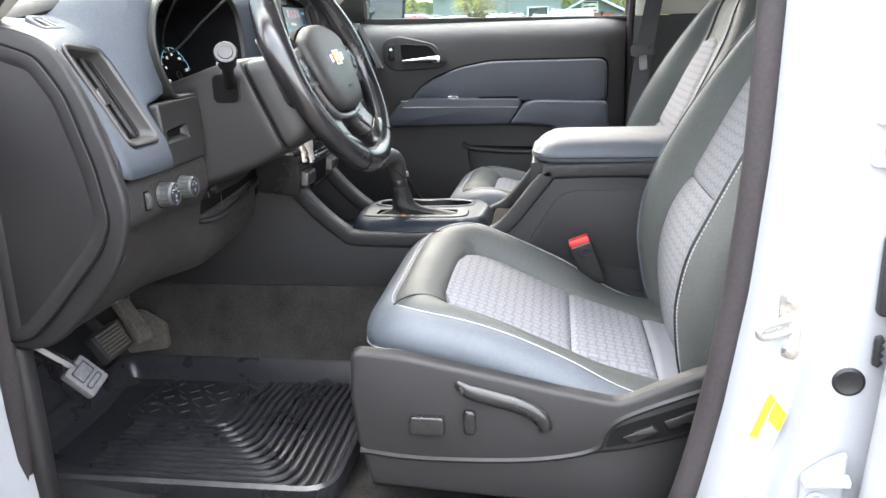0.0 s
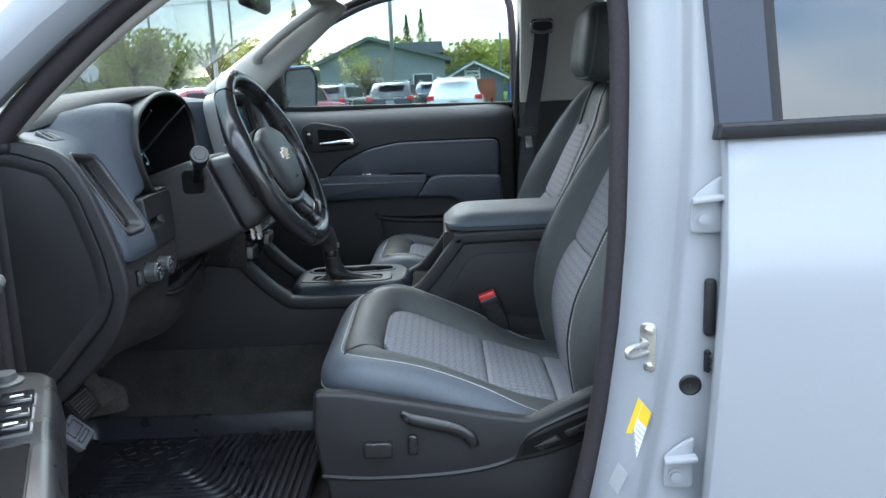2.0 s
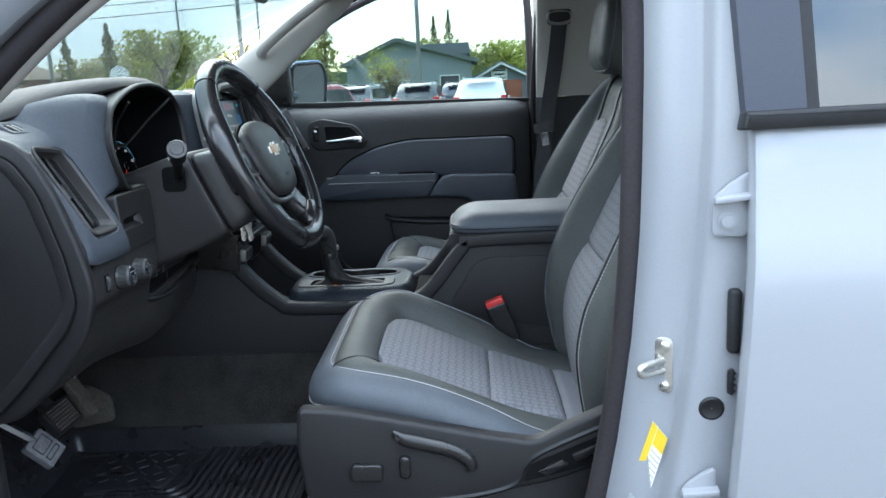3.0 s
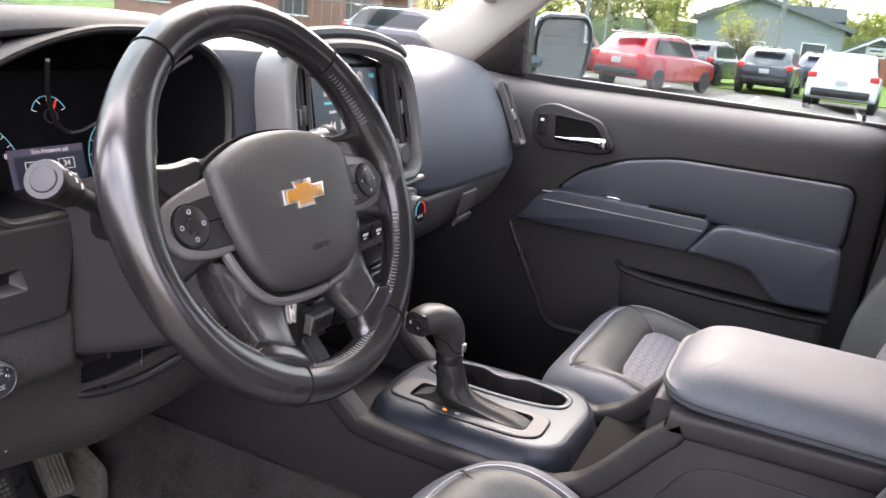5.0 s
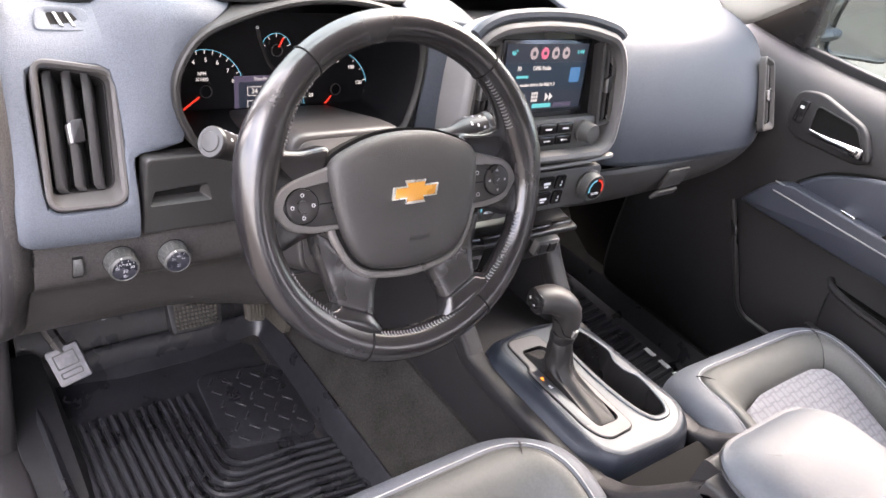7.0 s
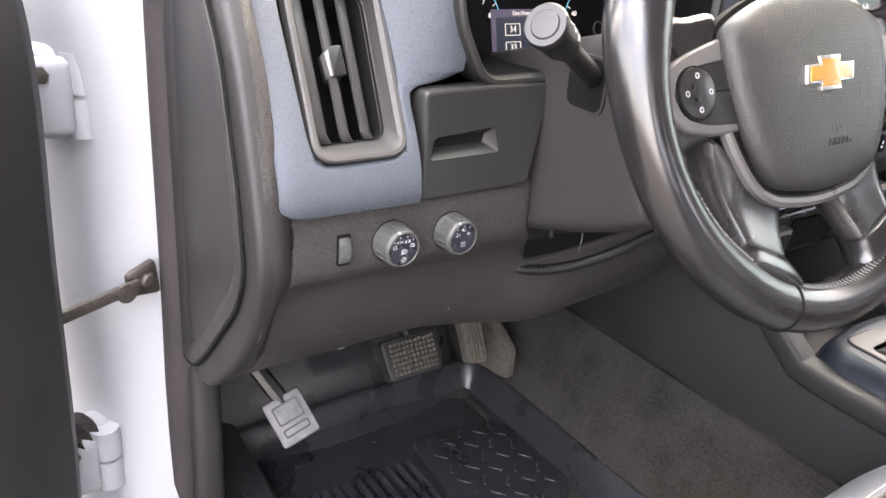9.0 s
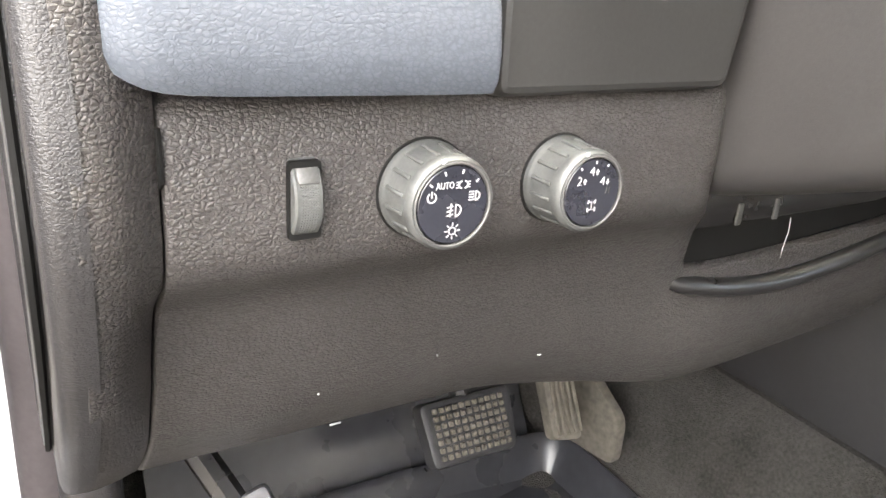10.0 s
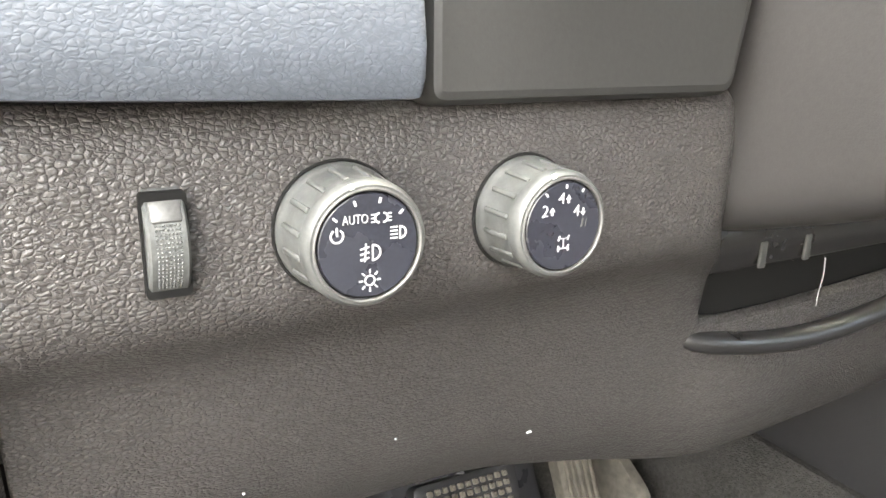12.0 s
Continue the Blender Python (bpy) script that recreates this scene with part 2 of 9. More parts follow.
ink_white = Paint("white_print", (0.80, 0.80, 0.80), 0.5).m
icon_ink = Paint("grey_icon_print", (0.34, 0.34, 0.35), 0.5).m
ink_dark = Paint("dark_print", (0.02, 0.02, 0.02), 0.6).m
ink_yellow = Paint("yellow_sticker", (0.78, 0.52, 0.03), 0.45).wear(30, 0.1, 300).m
paper = Paint("silver_sticker", (0.42, 0.43, 0.44), 0.5, 0.2).wear(40, 0.1, 500).m
lit_white = glow("lit_white_print", (0.9, 0.95, 1.0), 0.055)
lit_blue = glow("lit_blue_ring", (0.12, 0.55, 0.8), 0.06)
lit_red = glow("lit_red_needle", (0.9, 0.05, 0.03), 0.07)
lit_amber = glow("lit_amber_letter", (1.0, 0.30, 0.03), 0.22)
lit_cyan = glow("lit_cyan_text", (0.1, 0.7, 0.8), 0.06)
lit_panel = glow("lit_dark_blue_screen", (0.012, 0.018, 0.032), 0.10)
lit_pink = glow("lit_pink_icon", (0.8, 0.2, 0.35), 0.06)
icon_grey = glow("lit_grey_icon", (0.6, 0.55, 0.62), 0.045)
cover_blue = glow("lit_album_blue", (0.05, 0.22, 0.5), 0.06)
lit_lilac = glow("lit_lilac_bar", (0.3, 0.28, 0.5), 0.018)


def clear_glass(name, tint, rough=0.0, ior=1.45):
    m = bpy.data.materials.new(name)
    m.use_nodes = True
    t = m.node_tree
    t.nodes.clear()
    out, mix, tr, gl, fr = (t.nodes.new("ShaderNode" + k) for k in ("OutputMaterial", "MixShader", "BsdfTransparent", "BsdfGlossy", "LayerWeight"))
    tr.inputs["Color"].default_value = tuple(tint) + (1,)
    gl.inputs["Roughness"].default_value = rough
    curve, ramp = t.nodes.new("ShaderNodeMath"), t.nodes.new("ShaderNodeMapRange")
    curve.operation, curve.inputs[1].default_value = "POWER", 5.0
    ramp.inputs["To Min"].default_value = ((ior - 1) / (ior + 1)) ** 2
    t.links.new(fr.outputs["Facing"], curve.inputs[0])
    t.links.new(curve.outputs[0], ramp.inputs["Value"]), t.links.new(ramp.outputs[0], mix.inputs[0])
    t.links.new(tr.outputs[0], mix.inputs[1]), t.links.new(gl.outputs[0], mix.inputs[2])
    t.links.new(mix.outputs[0], out.inputs["Surface"])
    return m


window_glass = clear_glass("window_glass", (0.56, 0.625, 0.62))
tinted_glass = clear_glass("tinted_window_glass", (0.05, 0.055, 0.06), 0.0, 2.3)
mirror_glass = Paint("mirror_glass", (0.40, 0.41, 0.42), 0.02, 1.0).m
dial_black = Paint("matt_black_dial", (0.006, 0.006, 0.007), 0.55, spec=0.12).m
screen_glass = Paint("dark_screen_glass", (0.008, 0.009, 0.012), 0.1, spec=0.5).m

# ---- building helpers ----
AT = {}
EYE4 = Matrix.Identity(4)


def thing(name, loc, label, category, group="", kind=""):
    ob = new(name)
    ob.location, ob.empty_display_size = loc, 0.05
    AT[ob] = Matrix.Translation(loc)
    return tagged(ob, label, category, group, kind)


def part(name, bm, material, parent=None, label="", sharp=40, kind=""):
    """Link a bmesh, built at its place in the world, as one mesh object under its thing or part."""
    bmesh.ops.recalc_face_normals(bm, faces=bm.faces[:])
    me = bpy.data.meshes.new(name)
    bm.to_mesh(me)
    bm.free()
    for f in me.polygons:
        f.use_smooth = True
    me.set_sharp_from_angle(angle=radians(sharp))
    me.materials.append(material)
    ob = new(name, me)
    AT[ob] = EYE4
    if parent is not None:
        ob.parent = parent
        ob.matrix_parent_inverse = AT[parent].inverted()
    return tagged(ob, label, kind=kind)


def alone(name, bm, material, label, category, kind="", group="", sharp=40):
    return tagged(part(name, bm, material, None, "", sharp), label, category, group, kind)


def basis(origin, right, up):
    """A frame with x to the right, y up and z out of the face."""
    x = Vector(right).normalized()
    y = Vector(up)
    y = (y - x * x.dot(y)).normalized()
    z = x.cross(y)
    m = Matrix((x, y, z)).transposed().to_4x4()
    m.translation = origin
    return m


def join(*bms):
    out = bmesh.new()
    for b in bms:
        me = bpy.data.meshes.new("tmp")
        b.to_mesh(me)
        out.from_mesh(me)
        bpy.data.meshes.remove(me)
        b.free()
    return out


def rbox(c, s, r=0.005, seg=3, m=None):
    bm = bmesh.new()
    bmesh.ops.create_cube(bm, size=1.0, matrix=Matrix.Translation(c) @ Matrix.Diagonal((*s, 1)))
    r = min(r, 0.49 * min(s))
    if r > 0:
        bmesh.ops.bevel(bm, geom=bm.edges[:], offset=r, segments=seg, affect="EDGES", profile=0.5, clamp_overlap=True)
    if m is not None:
        bm.transform(m)
    return bm


def rpoly(pts, r, n=5):
    """A polygon with rounded corners; r is one radius or one for each corner."""
    out, k = [], len(pts)
    for i in range(k):
        p, a, b = Vector(pts[i]), Vector(pts[i - 1]), Vector(pts[(i + 1) % k])
        rad = r[i] if isinstance(r, (list, tuple)) else r
        da, db = (a - p), (b - p)
        d = min(rad, 0.49 * da.length, 0.49 * db.length)
        p0, p1 = p + da.normalized() * d, p + db.normalized() * d
        for j in range(n + 1):
            t = j / n
            out.append((1 - t) ** 2 * p0 + 2 * t * (1 - t) * p + t * t * p1)
    return out


def box2(a0, b0, a1, b1):
    return [(a0, b0), (a1, b0), (a1, b1), (a0, b1)]


def circle2(cx, cy, r, n=24):
    return [Vector((cx + r * math.cos(2 * math.pi * k / n), cy + r * math.sin(2 * math.pi * k / n))) for k in range(n)]


def prism(poly, z0, z1, m=None, bevel=0.0, seg=2):
    """A flat outline drawn out from z0 to z1, its face edges rounded."""
    lo, hi = min(z0, z1), max(z0, z1)
    cen = sum((Vector(p[:2]) for p in poly), Vector((0, 0))) / len(poly)
    levels = [(0.0, lo)]
    if bevel > 0:
        bevel = min(bevel, 0.9 * (hi - lo))
        for k in range(seg + 1):
            a = k / seg * math.pi / 2
            levels.append((bevel * (1 - math.cos(a)), hi - bevel + bevel * math.sin(a)))
    else:
        levels.append((0.0, hi))
    rings = [inset(poly, d, h) for d, h in levels]
    return loft(rings, m=m)


def inset(poly, d, h=0.0):
    """The outline moved inwards by d, at height h."""
    n = len(poly)
    pts = [Vector(p[:2]) for p in poly]
    area = sum(pts[i - 1].cross(pts[i]) for i in range(n))
    sgn = 1 if area > 0 else -1
    out = []
    for i in range(n):
        e0, e1 = pts[i] - pts[i - 1], pts[(i + 1) % n] - pts[i]
        if e0.length < 1e-7:
            e0 = e1
        if e1.length < 1e-7:
            e1 = e0
        n0, n1 = Vector((-e0.y, e0.x)).normalized() * sgn, Vector((-e1.y, e1.x)).normalized() * sgn
        b = n0 + n1
        b = b / max(0.35, b.length_squared / 2) if b.length > 1e-6 else n0
        q = pts[i] + b * d
        out.append(Vector((q.x, q.y, h)))
    return out


def loft(rings, closed=True, caps=True, m=None):
    bm = bmesh.new()
    vs = [[bm.verts.new(p) for p in ring] for ring in rings]
    n = len(rings[0])
    for a, b in zip(vs, vs[1:]):
        for i in range(n if closed else n - 1):
            j = (i + 1) % n
            try:
                bm.faces.new((a[i], a[j], b[j], b[i]))
            except ValueError:
                pass
    if caps == "fan":
        for ring in (vs[0], vs[-1]):
            mid = sum((v.co for v in ring), Vector()) / n
            prev = ring
            for s in (0.7, 0.4, 0.15):
                nxt = [bm.verts.new(mid + (v.co - mid) * s) for v in ring]
                for i in range(n):
                    bm.faces.new((prev[i], prev[(i + 1) % n], nxt[(i + 1) % n], nxt[i]))
                prev = nxt
            c = bm.verts.new(mid)
            for i in range(n):
                bm.faces.new((prev[i], prev[(i + 1) % n], c))
    elif caps and closed:
        for ring in (vs[0], vs[-1]):
            f = bm.faces.new(ring)
            f.normal_update()
            if n > 4:
                bmesh.ops.triangulate(bm, faces=[f])
    bmesh.ops.remove_doubles(bm, verts=bm.verts[:], dist=1e-6)
    if m is not None:
        bm.transform(m)
    return bm


def band(outer, inner, z0, z1, m=None, bevel=0.0):
    """A frame between two outlines of equally many points."""
    rings = [inset(outer, 0, z0), inset(outer, 0, z1 - bevel), inset(outer, bevel, z1), inset(inner, -bevel, z1), inset(inner, 0, z1 - bevel), inset(inner, 0, z0)]
    return loft(rings + [rings[0]], caps=False, m=m)


def holed(outer, holes, z0, z1, m=None):
    """A plate with holes right through."""
    bm = bmesh.new()
    edges = []
    for loop in [outer] + list(holes):
        vs = [bm.verts.new((p[0], p[1], z0)) for p in loop]
        edges += [bm.edges.new((vs[i - 1], vs[i])) for i in range(len(vs))]
    bmesh.ops.triangle_fill(bm, use_beauty=True, edges=edges)
    out = bmesh.ops.extrude_face_region(bm, geom=bm.faces[:])
    for v in out["geom"]:
        if isinstance(v, bmesh.types.BMVert):
            v.co.z = z1
    if m is not None:
        bm.transform(m)
    return bm


def spline(pts, n=6, closed=False):
    """A smooth line through the points."""
    p = [Vector(q) for q in pts]
    k, out = len(p), []
    for i in range(k if closed else k - 1):
        if closed:
            a, b, c, d = p[i - 1], p[i], p[(i + 1) % k], p[(i + 2) % k]
        else:
            a, b, c, d = p[max(i - 1, 0)], p[i], p[i + 1], p[min(i + 2, k - 1)]
        for j in range(n):
            t = j / n
            out.append(0.5 * ((2 * b) + (c - a) * t + (2 * a - 5 * b + 4 * c - d) * t * t + (3 * b - a - 3 * c + d) * t ** 3))
    if not closed:
        out.append(p[-1])
    return out


def tube(path, r, n=8, closed=False, flat=1.0, up=None):
    """A round (or flattened) bar along a line. r: one radius or one for each point."""
    p = [Vector(q) for q in path]
    k, rings = len(p), []
    side = None
    for i in range(k):
        a, b = (p[i - 1], p[(i + 1) % k]) if closed else (p[max(i - 1, 0)], p[min(i + 1, k - 1)])
        t = (b - a).normalized()
        if side is None:
            ref = Vector(up) if up else (Vector((0, 0, 1)) if abs(t.z) < 0.9 else Vector((1, 0, 0)))
            side = t.cross(ref).normalized()
        side = (side - t * side.dot(t)).normalized()
        o = t.cross(side)
        rad = r[i] if isinstance(r, (list, tuple)) else r
        rings.append([p[i] + rad * (math.cos(w) * side + flat * math.sin(w) * o) for w in (2 * math.pi * j / n for j in range(n))])
    if closed:
        rings.append(rings[0])
    return loft(rings, caps=not closed)


def lathe(profile, m=None, n=32):
    """Turned about the local z: (radius, height) pairs."""
    rings = [[Vector((max(r, 1e-4) * math.cos(2 * math.pi * k / n), max(r, 1e-4) * math.sin(2 * math.pi * k / n), h)) for k in range(n)] for r, h in profile]
    return loft(rings, m=m)


def sheet(rows, thick, face=(0, 0, 1), skip=None):
    """A curved sheet whose seen side, towards face, passes through rows of points; thickened behind. skip(i, j) leaves cells out."""
    bm = bmesh.new()
    vs = [[bm.verts.new(p) for p in row] for row in rows]
    front = []
    for i in range(len(rows) - 1):
        for j in range(len(rows[0]) - 1):
            if not (skip and skip(i, j)):
                front.append(bm.faces.new((vs[i][j], vs[i][j + 1], vs[i + 1][j + 1], vs[i + 1][j])))
    bmesh.ops.delete(bm, geom=[v for v in bm.verts if not v.link_faces], context="VERTS")
    bm.normal_update()
    if sum(f.normal.dot(Vector(face)) * f.calc_area() for f in front) < 0:
        bmesh.ops.reverse_faces(bm, faces=bm.faces[:])
        bm.normal_update()
    rim = [e for e in bm.edges if e.is_boundary]
    under = {v: bm.verts.new(v.co - v.normal * thick) for v in list(bm.verts)}
    for f in front:
        bm.faces.new([under[v] for v in reversed(f.verts[:])])
    for e in rim:
        a, b = e.link_loops[0].vert, e.link_loops[0].link_loop_next.vert
        bm.faces.new((b, a, under[a], under[b]))
    return bm


def lerp_table(table, x):
    for (x0, y0), (x1, y1) in zip(table, table[1:]):
        if x <= x1:
            t = max(0.0, (x - x0) / (x1 - x0))
            return y0 + (y1 - y0) * t
    return table[-1][1]


def soften(ob, levels=1):
    mod = ob.modifiers.new("soft", "SUBSURF")
    mod.levels = mod.render_levels = levels
    return ob


def text(name, body, size, m, material, parent, depth=0.0003, thin=0.0):
    cu = bpy.data.curves.new(name, "FONT")
    cu.body, cu.size, cu.extrude, cu.resolution_u = body, size, depth, 3
    cu.offset = -thin * size
    cu.align_x, cu.align_y = "CENTER", "CENTER"
    tmp = bpy.data.objects.new(name, cu)
    me = bpy.data.meshes.new_from_object(tmp)
    bpy.data.objects.remove(tmp)
    bpy.data.curves.remove(cu)
    bm = bmesh.new()
    bm.from_mesh(me)
    bpy.data.meshes.remove(me)
    bm.transform(m)
    return part(name, bm, material, parent)


def shift(x, y, z=0.0):
    return Matrix.Translation((x, y, z))


def arc2(cx, cy, r0, r1, a0, a1, n=24):
    """An arc-shaped strip as an outline."""
    angs = [radians(a0 + (a1 - a0) * k / n) for k in range(n + 1)]
    return [Vector((cx + r1 * math.cos(a), cy + r1 * math.sin(a))) for a in angs] + [Vector((cx + r0 * math.cos(a), cy + r0 * math.sin(a))) for a in reversed(angs)]

# ================= setting: lot, shell of the cab =================
asphalt = Paint("worn_asphalt", (0.075, 0.068, 0.060), 0.9, spec=0.2).wear(0.35, 0.18, 40, 0.05).fuzz(60, 0.4, 0.004).m
grass_mat = Paint("spring_grass", (0.085, 0.14, 0.03), 0.95, spec=0.1).wear(0.8, 0.35, 14, 0.03).fuzz(30, 0.6, 0.03).m
line_paint = Paint("white_line_paint", (0.62, 0.62, 0.58), 0.8).wear(6, 0.2, 60).m


def ground_sheet():
    bm = bmesh.new()
    xs = [-900, -60, -30, -10, 0, 10, 30, 60, 900]
    rows = [[Vector((x, y, 0)) for x in xs] for y in xs]
    return sheet(rows, 0.3)


alone("ground", ground_sheet(), asphalt, "worn grey asphalt of the car lot", "ground", "structure")
alone("lawn", prism([(-80, 29.5), (80, 29.5), (80, 300), (-80, 300)], 0.0, 0.05, bevel=0.02), grass_mat, "green spring lawn behind the parked cars", "lawn", "structure")
for k in range(7):
    alone("parking_line", rbox((-7.4 + 2.9 * k, 24.5, 0.004), (0.1, 5.0, 0.008), 0.0), line_paint, "worn white parking line on asphalt", "parking line", "structure")

# ---- cab floor, tunnel, firewall, roof ----
FLOOR = 0.585


def cab_floor():
    ys = [-0.74, -0.66, -0.6, -0.3, -0.22, -0.19, -0.13, 0.13, 0.19, 0.22, 0.3, 0.6, 0.66, 0.74]
    zs = [0.62, 0.60, 0.585, 0.585, 0.60, 0.655, 0.78, 0.78, 0.655, 0.60, 0.585, 0.585, 0.60, 0.62]
    rows = []
    for x, lift in ((-0.86, 0.34), (-0.74, 0.16), (-0.64, 0.04), (-0.56, 0.0), (-0.2, 0.0), (0.1, 0.0), (0.5, 0.0), (1.35, 0.0)):
        rows.append([Vector((x, y, max(z, FLOOR) + lift)) for y, z in zip(ys, zs)])
    return sheet(rows, 0.02)


alone("floor", cab_floor(), carpet, "dark grey carpet of the cab floor and tunnel", "carpet", "structure")
# shadowed black: the dimness behind the dashboard is in its colour
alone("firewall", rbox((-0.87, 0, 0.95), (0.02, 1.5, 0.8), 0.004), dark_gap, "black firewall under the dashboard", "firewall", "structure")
alone("wall_rear", join(rbox((1.36, 0, 0.9), (0.03, 1.56, 0.8), 0.01), rbox((1.36, 0, 1.68), (0.03, 1.4, 0.12), 0.01)), plastic, "dark rear wall of the cab", "cab wall", "structure")


def roof_rows(z_off):
    rows = []
    for x, z, w in ((-0.12, 1.665, 0.60), (0.02, 1.70, 0.62), (0.3, 1.725, 0.63), (0.7, 1.73, 0.63), (1.38, 1.70, 0.60)):
        rows.append([Vector((x, w * s, z + z_off - 0.035 * abs(s) ** 4)) for s in (-1, -0.85, -0.6, -0.3, 0, 0.3, 0.6, 0.85, 1)])
    return rows


alone("ceiling", sheet(roof_rows(0.0), 0.012, (0, 0, -1)), headliner, "pale grey cloth headliner", "headliner", "structure")
alone("roof_skin", sheet(roof_rows(0.05), 0.01), white_paint, "white painted truck roof", "truck roof", "structure")

# ---- door sill and body side on the open side ----
alone("door_sill", join(rbox((0.02, -0.765, 0.585), (1.0, 0.09, 0.05), 0.015), rbox((0.02, -0.82, 0.53), (1.0, 0.05, 0.12), 0.02)), plastic, "black scuffed plastic door sill", "door sill", "structure")

# ---- glass: windscreen ----
def windscreen():
    rows = []
    for k in range(7):
        t = k / 6
        w = 0.70 - 0.10 * t
        rows.append([Vector((-0.80 + 0.72 * t - 0.07 * (1 - s * s), w * s, 1.26 + 0.42 * t + 0.02 * math.sin(math.pi * t))) for s in (-1, -0.7, -0.35, 0, 0.35, 0.7, 1)])
    return sheet(rows, 0.005)


ws = alone("window_windscreen", windscreen(), window_glass, "clear curved windscreen glass", "windscreen", "structure")
ws.visible_shadow = False

# ---- A pillars ----
def pillar_trim(side):
    """Pale inner cover of the front roof pillar; broad at the foot."""
    pts = []
    for t in (0.0, 0.2, 0.45, 0.7, 1.0):
        x, z = -0.47 + 0.43 * t, 1.352 + 0.30 * t
        w = 0.105 - 0.045 * t
        pts.append(((x, 0.735 - 0.115 * t, z), w))
    rings = []
    for (x, y, z), w in pts:
        o = Vector((x, y, z))
        along = Vector((0.8, 0, 0.6))
        ring = []
        for u, v in ((-1.0, 0.0), (-0.8, 0.38), (-0.3, 0.55), (0.3, 0.55), (0.8, 0.4), (1.0, 0.0), (0.5, -0.25), (-0.5, -0.25)):
            q = o + w * u * Vector((0.72, 0, -0.42)) + 0.065 * v * Vector((0.25, -0.9, -0.2))
            ring.append(Vector((q.x, side * q.y, q.z)))
        rings.append(ring)
    return loft(rings)


t_pillar = thing("pillar_trim", (-0.4, 0.72, 1.3), "pale grey front pillar cover with a grab handle", "pillar trim")
soften(part("cover", pillar_trim(1), headliner, t_pillar), 2)
handle_path = spline([(-0.315, 0.655, 1.475), (-0.30, 0.632, 1.497), (-0.2, 0.602, 1.567), (-0.1, 0.575, 1.625), (-0.085, 0.59, 1.63)], 5)
part("grab_handle", tube(handle_path, 0.016, 10, flat=0.7), headliner, t_pillar)
t_pillar2 = thing("pillar_trim", (-0.4, -0.72, 1.3), "pale grey front pillar cover beside the open door", "pillar trim")
soften(part("cover", tube(spline([(-0.45, -0.70, 1.30), (-0.36, -0.70, 1.372), (-0.25, -0.69, 1.465), (-0.12, -0.67, 1.555), (0.0, -0.65, 1.63), (0.2, -0.64, 1.685)], 5), 0.024, 10, flat=0.8), headliner, t_pillar2), 1)

# black rubber seal round the open driver's doorway, one loop
seal_line = [(-0.455, -0.738, 0.62), (-0.452, -0.732, 0.8), (-0.446, -0.7285, 1.0), (-0.440, -0.7275, 1.2), (-0.427, -0.7275, 1.285), (-0.385, -0.728, 1.345), (-0.29, -0.72, 1.435), (-0.17, -0.705, 1.53), (-0.02, -0.685, 1.62), (0.16, -0.67, 1.675), (0.36, -0.665, 1.69), (0.47, -0.675, 1.66), (0.525, -0.70, 1.56), (0.541, -0.715, 1.44), (0.538, -0.728, 1.28), (0.532, -0.733, 1.1), (0.512, -0.735, 0.9), (0.478, -0.735, 0.72), (0.44, -0.735, 0.63), (0.36, -0.735, 0.607), (0.0, -0.735, 0.605), (-0.38, -0.735, 0.605)]
alone("door_seal", tube(spline(seal_line, 5, True), 0.0175, 10, True), seal_rubber, "black rubber seal round the open doorway", "door seal", "structure")

# white outer pillar ahead of the doorway and its hinge face
def outer_front_pillar():
    rings = []
    for x, y, z, wx in ((-0.60, -0.80, 1.20, 0.09), (-0.47, -0.775, 1.32, 0.085), (-0.36, -0.762, 1.425, 0.085), (-0.22, -0.745, 1.535, 0.085), (-0.05, -0.72, 1.64, 0.08), (0.2, -0.70, 1.71, 0.07), (0.6, -0.70, 1.73, 0.07), (1.2, -0.69, 1.71, 0.07)):
        d = Vector((-0.62, 0, 0.78)) if x < 0 else Vector((-0.2, 0, 0.98))
        o = Vector((x, y, z))
        ring = [o + d * (wx * u) + Vector((0, v, 0)) for u, v in ((-0.25, 0.05), (-0.3, 0.0), (0.0, -0.03), (0.6, -0.035), (1.1, 0.0), (1.1, 0.06), (0.4, 0.06))]
        rings.append(ring)
    return loft(rings)


soften(alone("pillar_front", outer_front_pillar(), white_paint, "white painted windscreen pillar and roof rail", "roof pillar", "structure"), 1)


def jamb_front():
    prof = [(-0.445, -0.728), (-0.450, -0.748), (-0.462, -0.785), (-0.482, -0.81), (-0.51, -0.822), (-0.54, -0.845), (-0.60, -0.86), (-0.70, -0.86), (-0.70, -0.70), (-0.46, -0.70)]
    rings = []
    for z, dx, dy in ((0.45, 0.02, 0.0), (0.62, 0.01, 0.0), (0.8, 0.0, 0.02), (0.95, 0.0, 0.0), (1.1, 0.005, 0.015), (1.25, 0.012, 0.0), (1.33, 0.02, 0.0)):
        rings.append([Vector((x + dx, y + dy * (1 if y < -0.78 else 0), z)) for x, y in prof])
    return loft(rings)


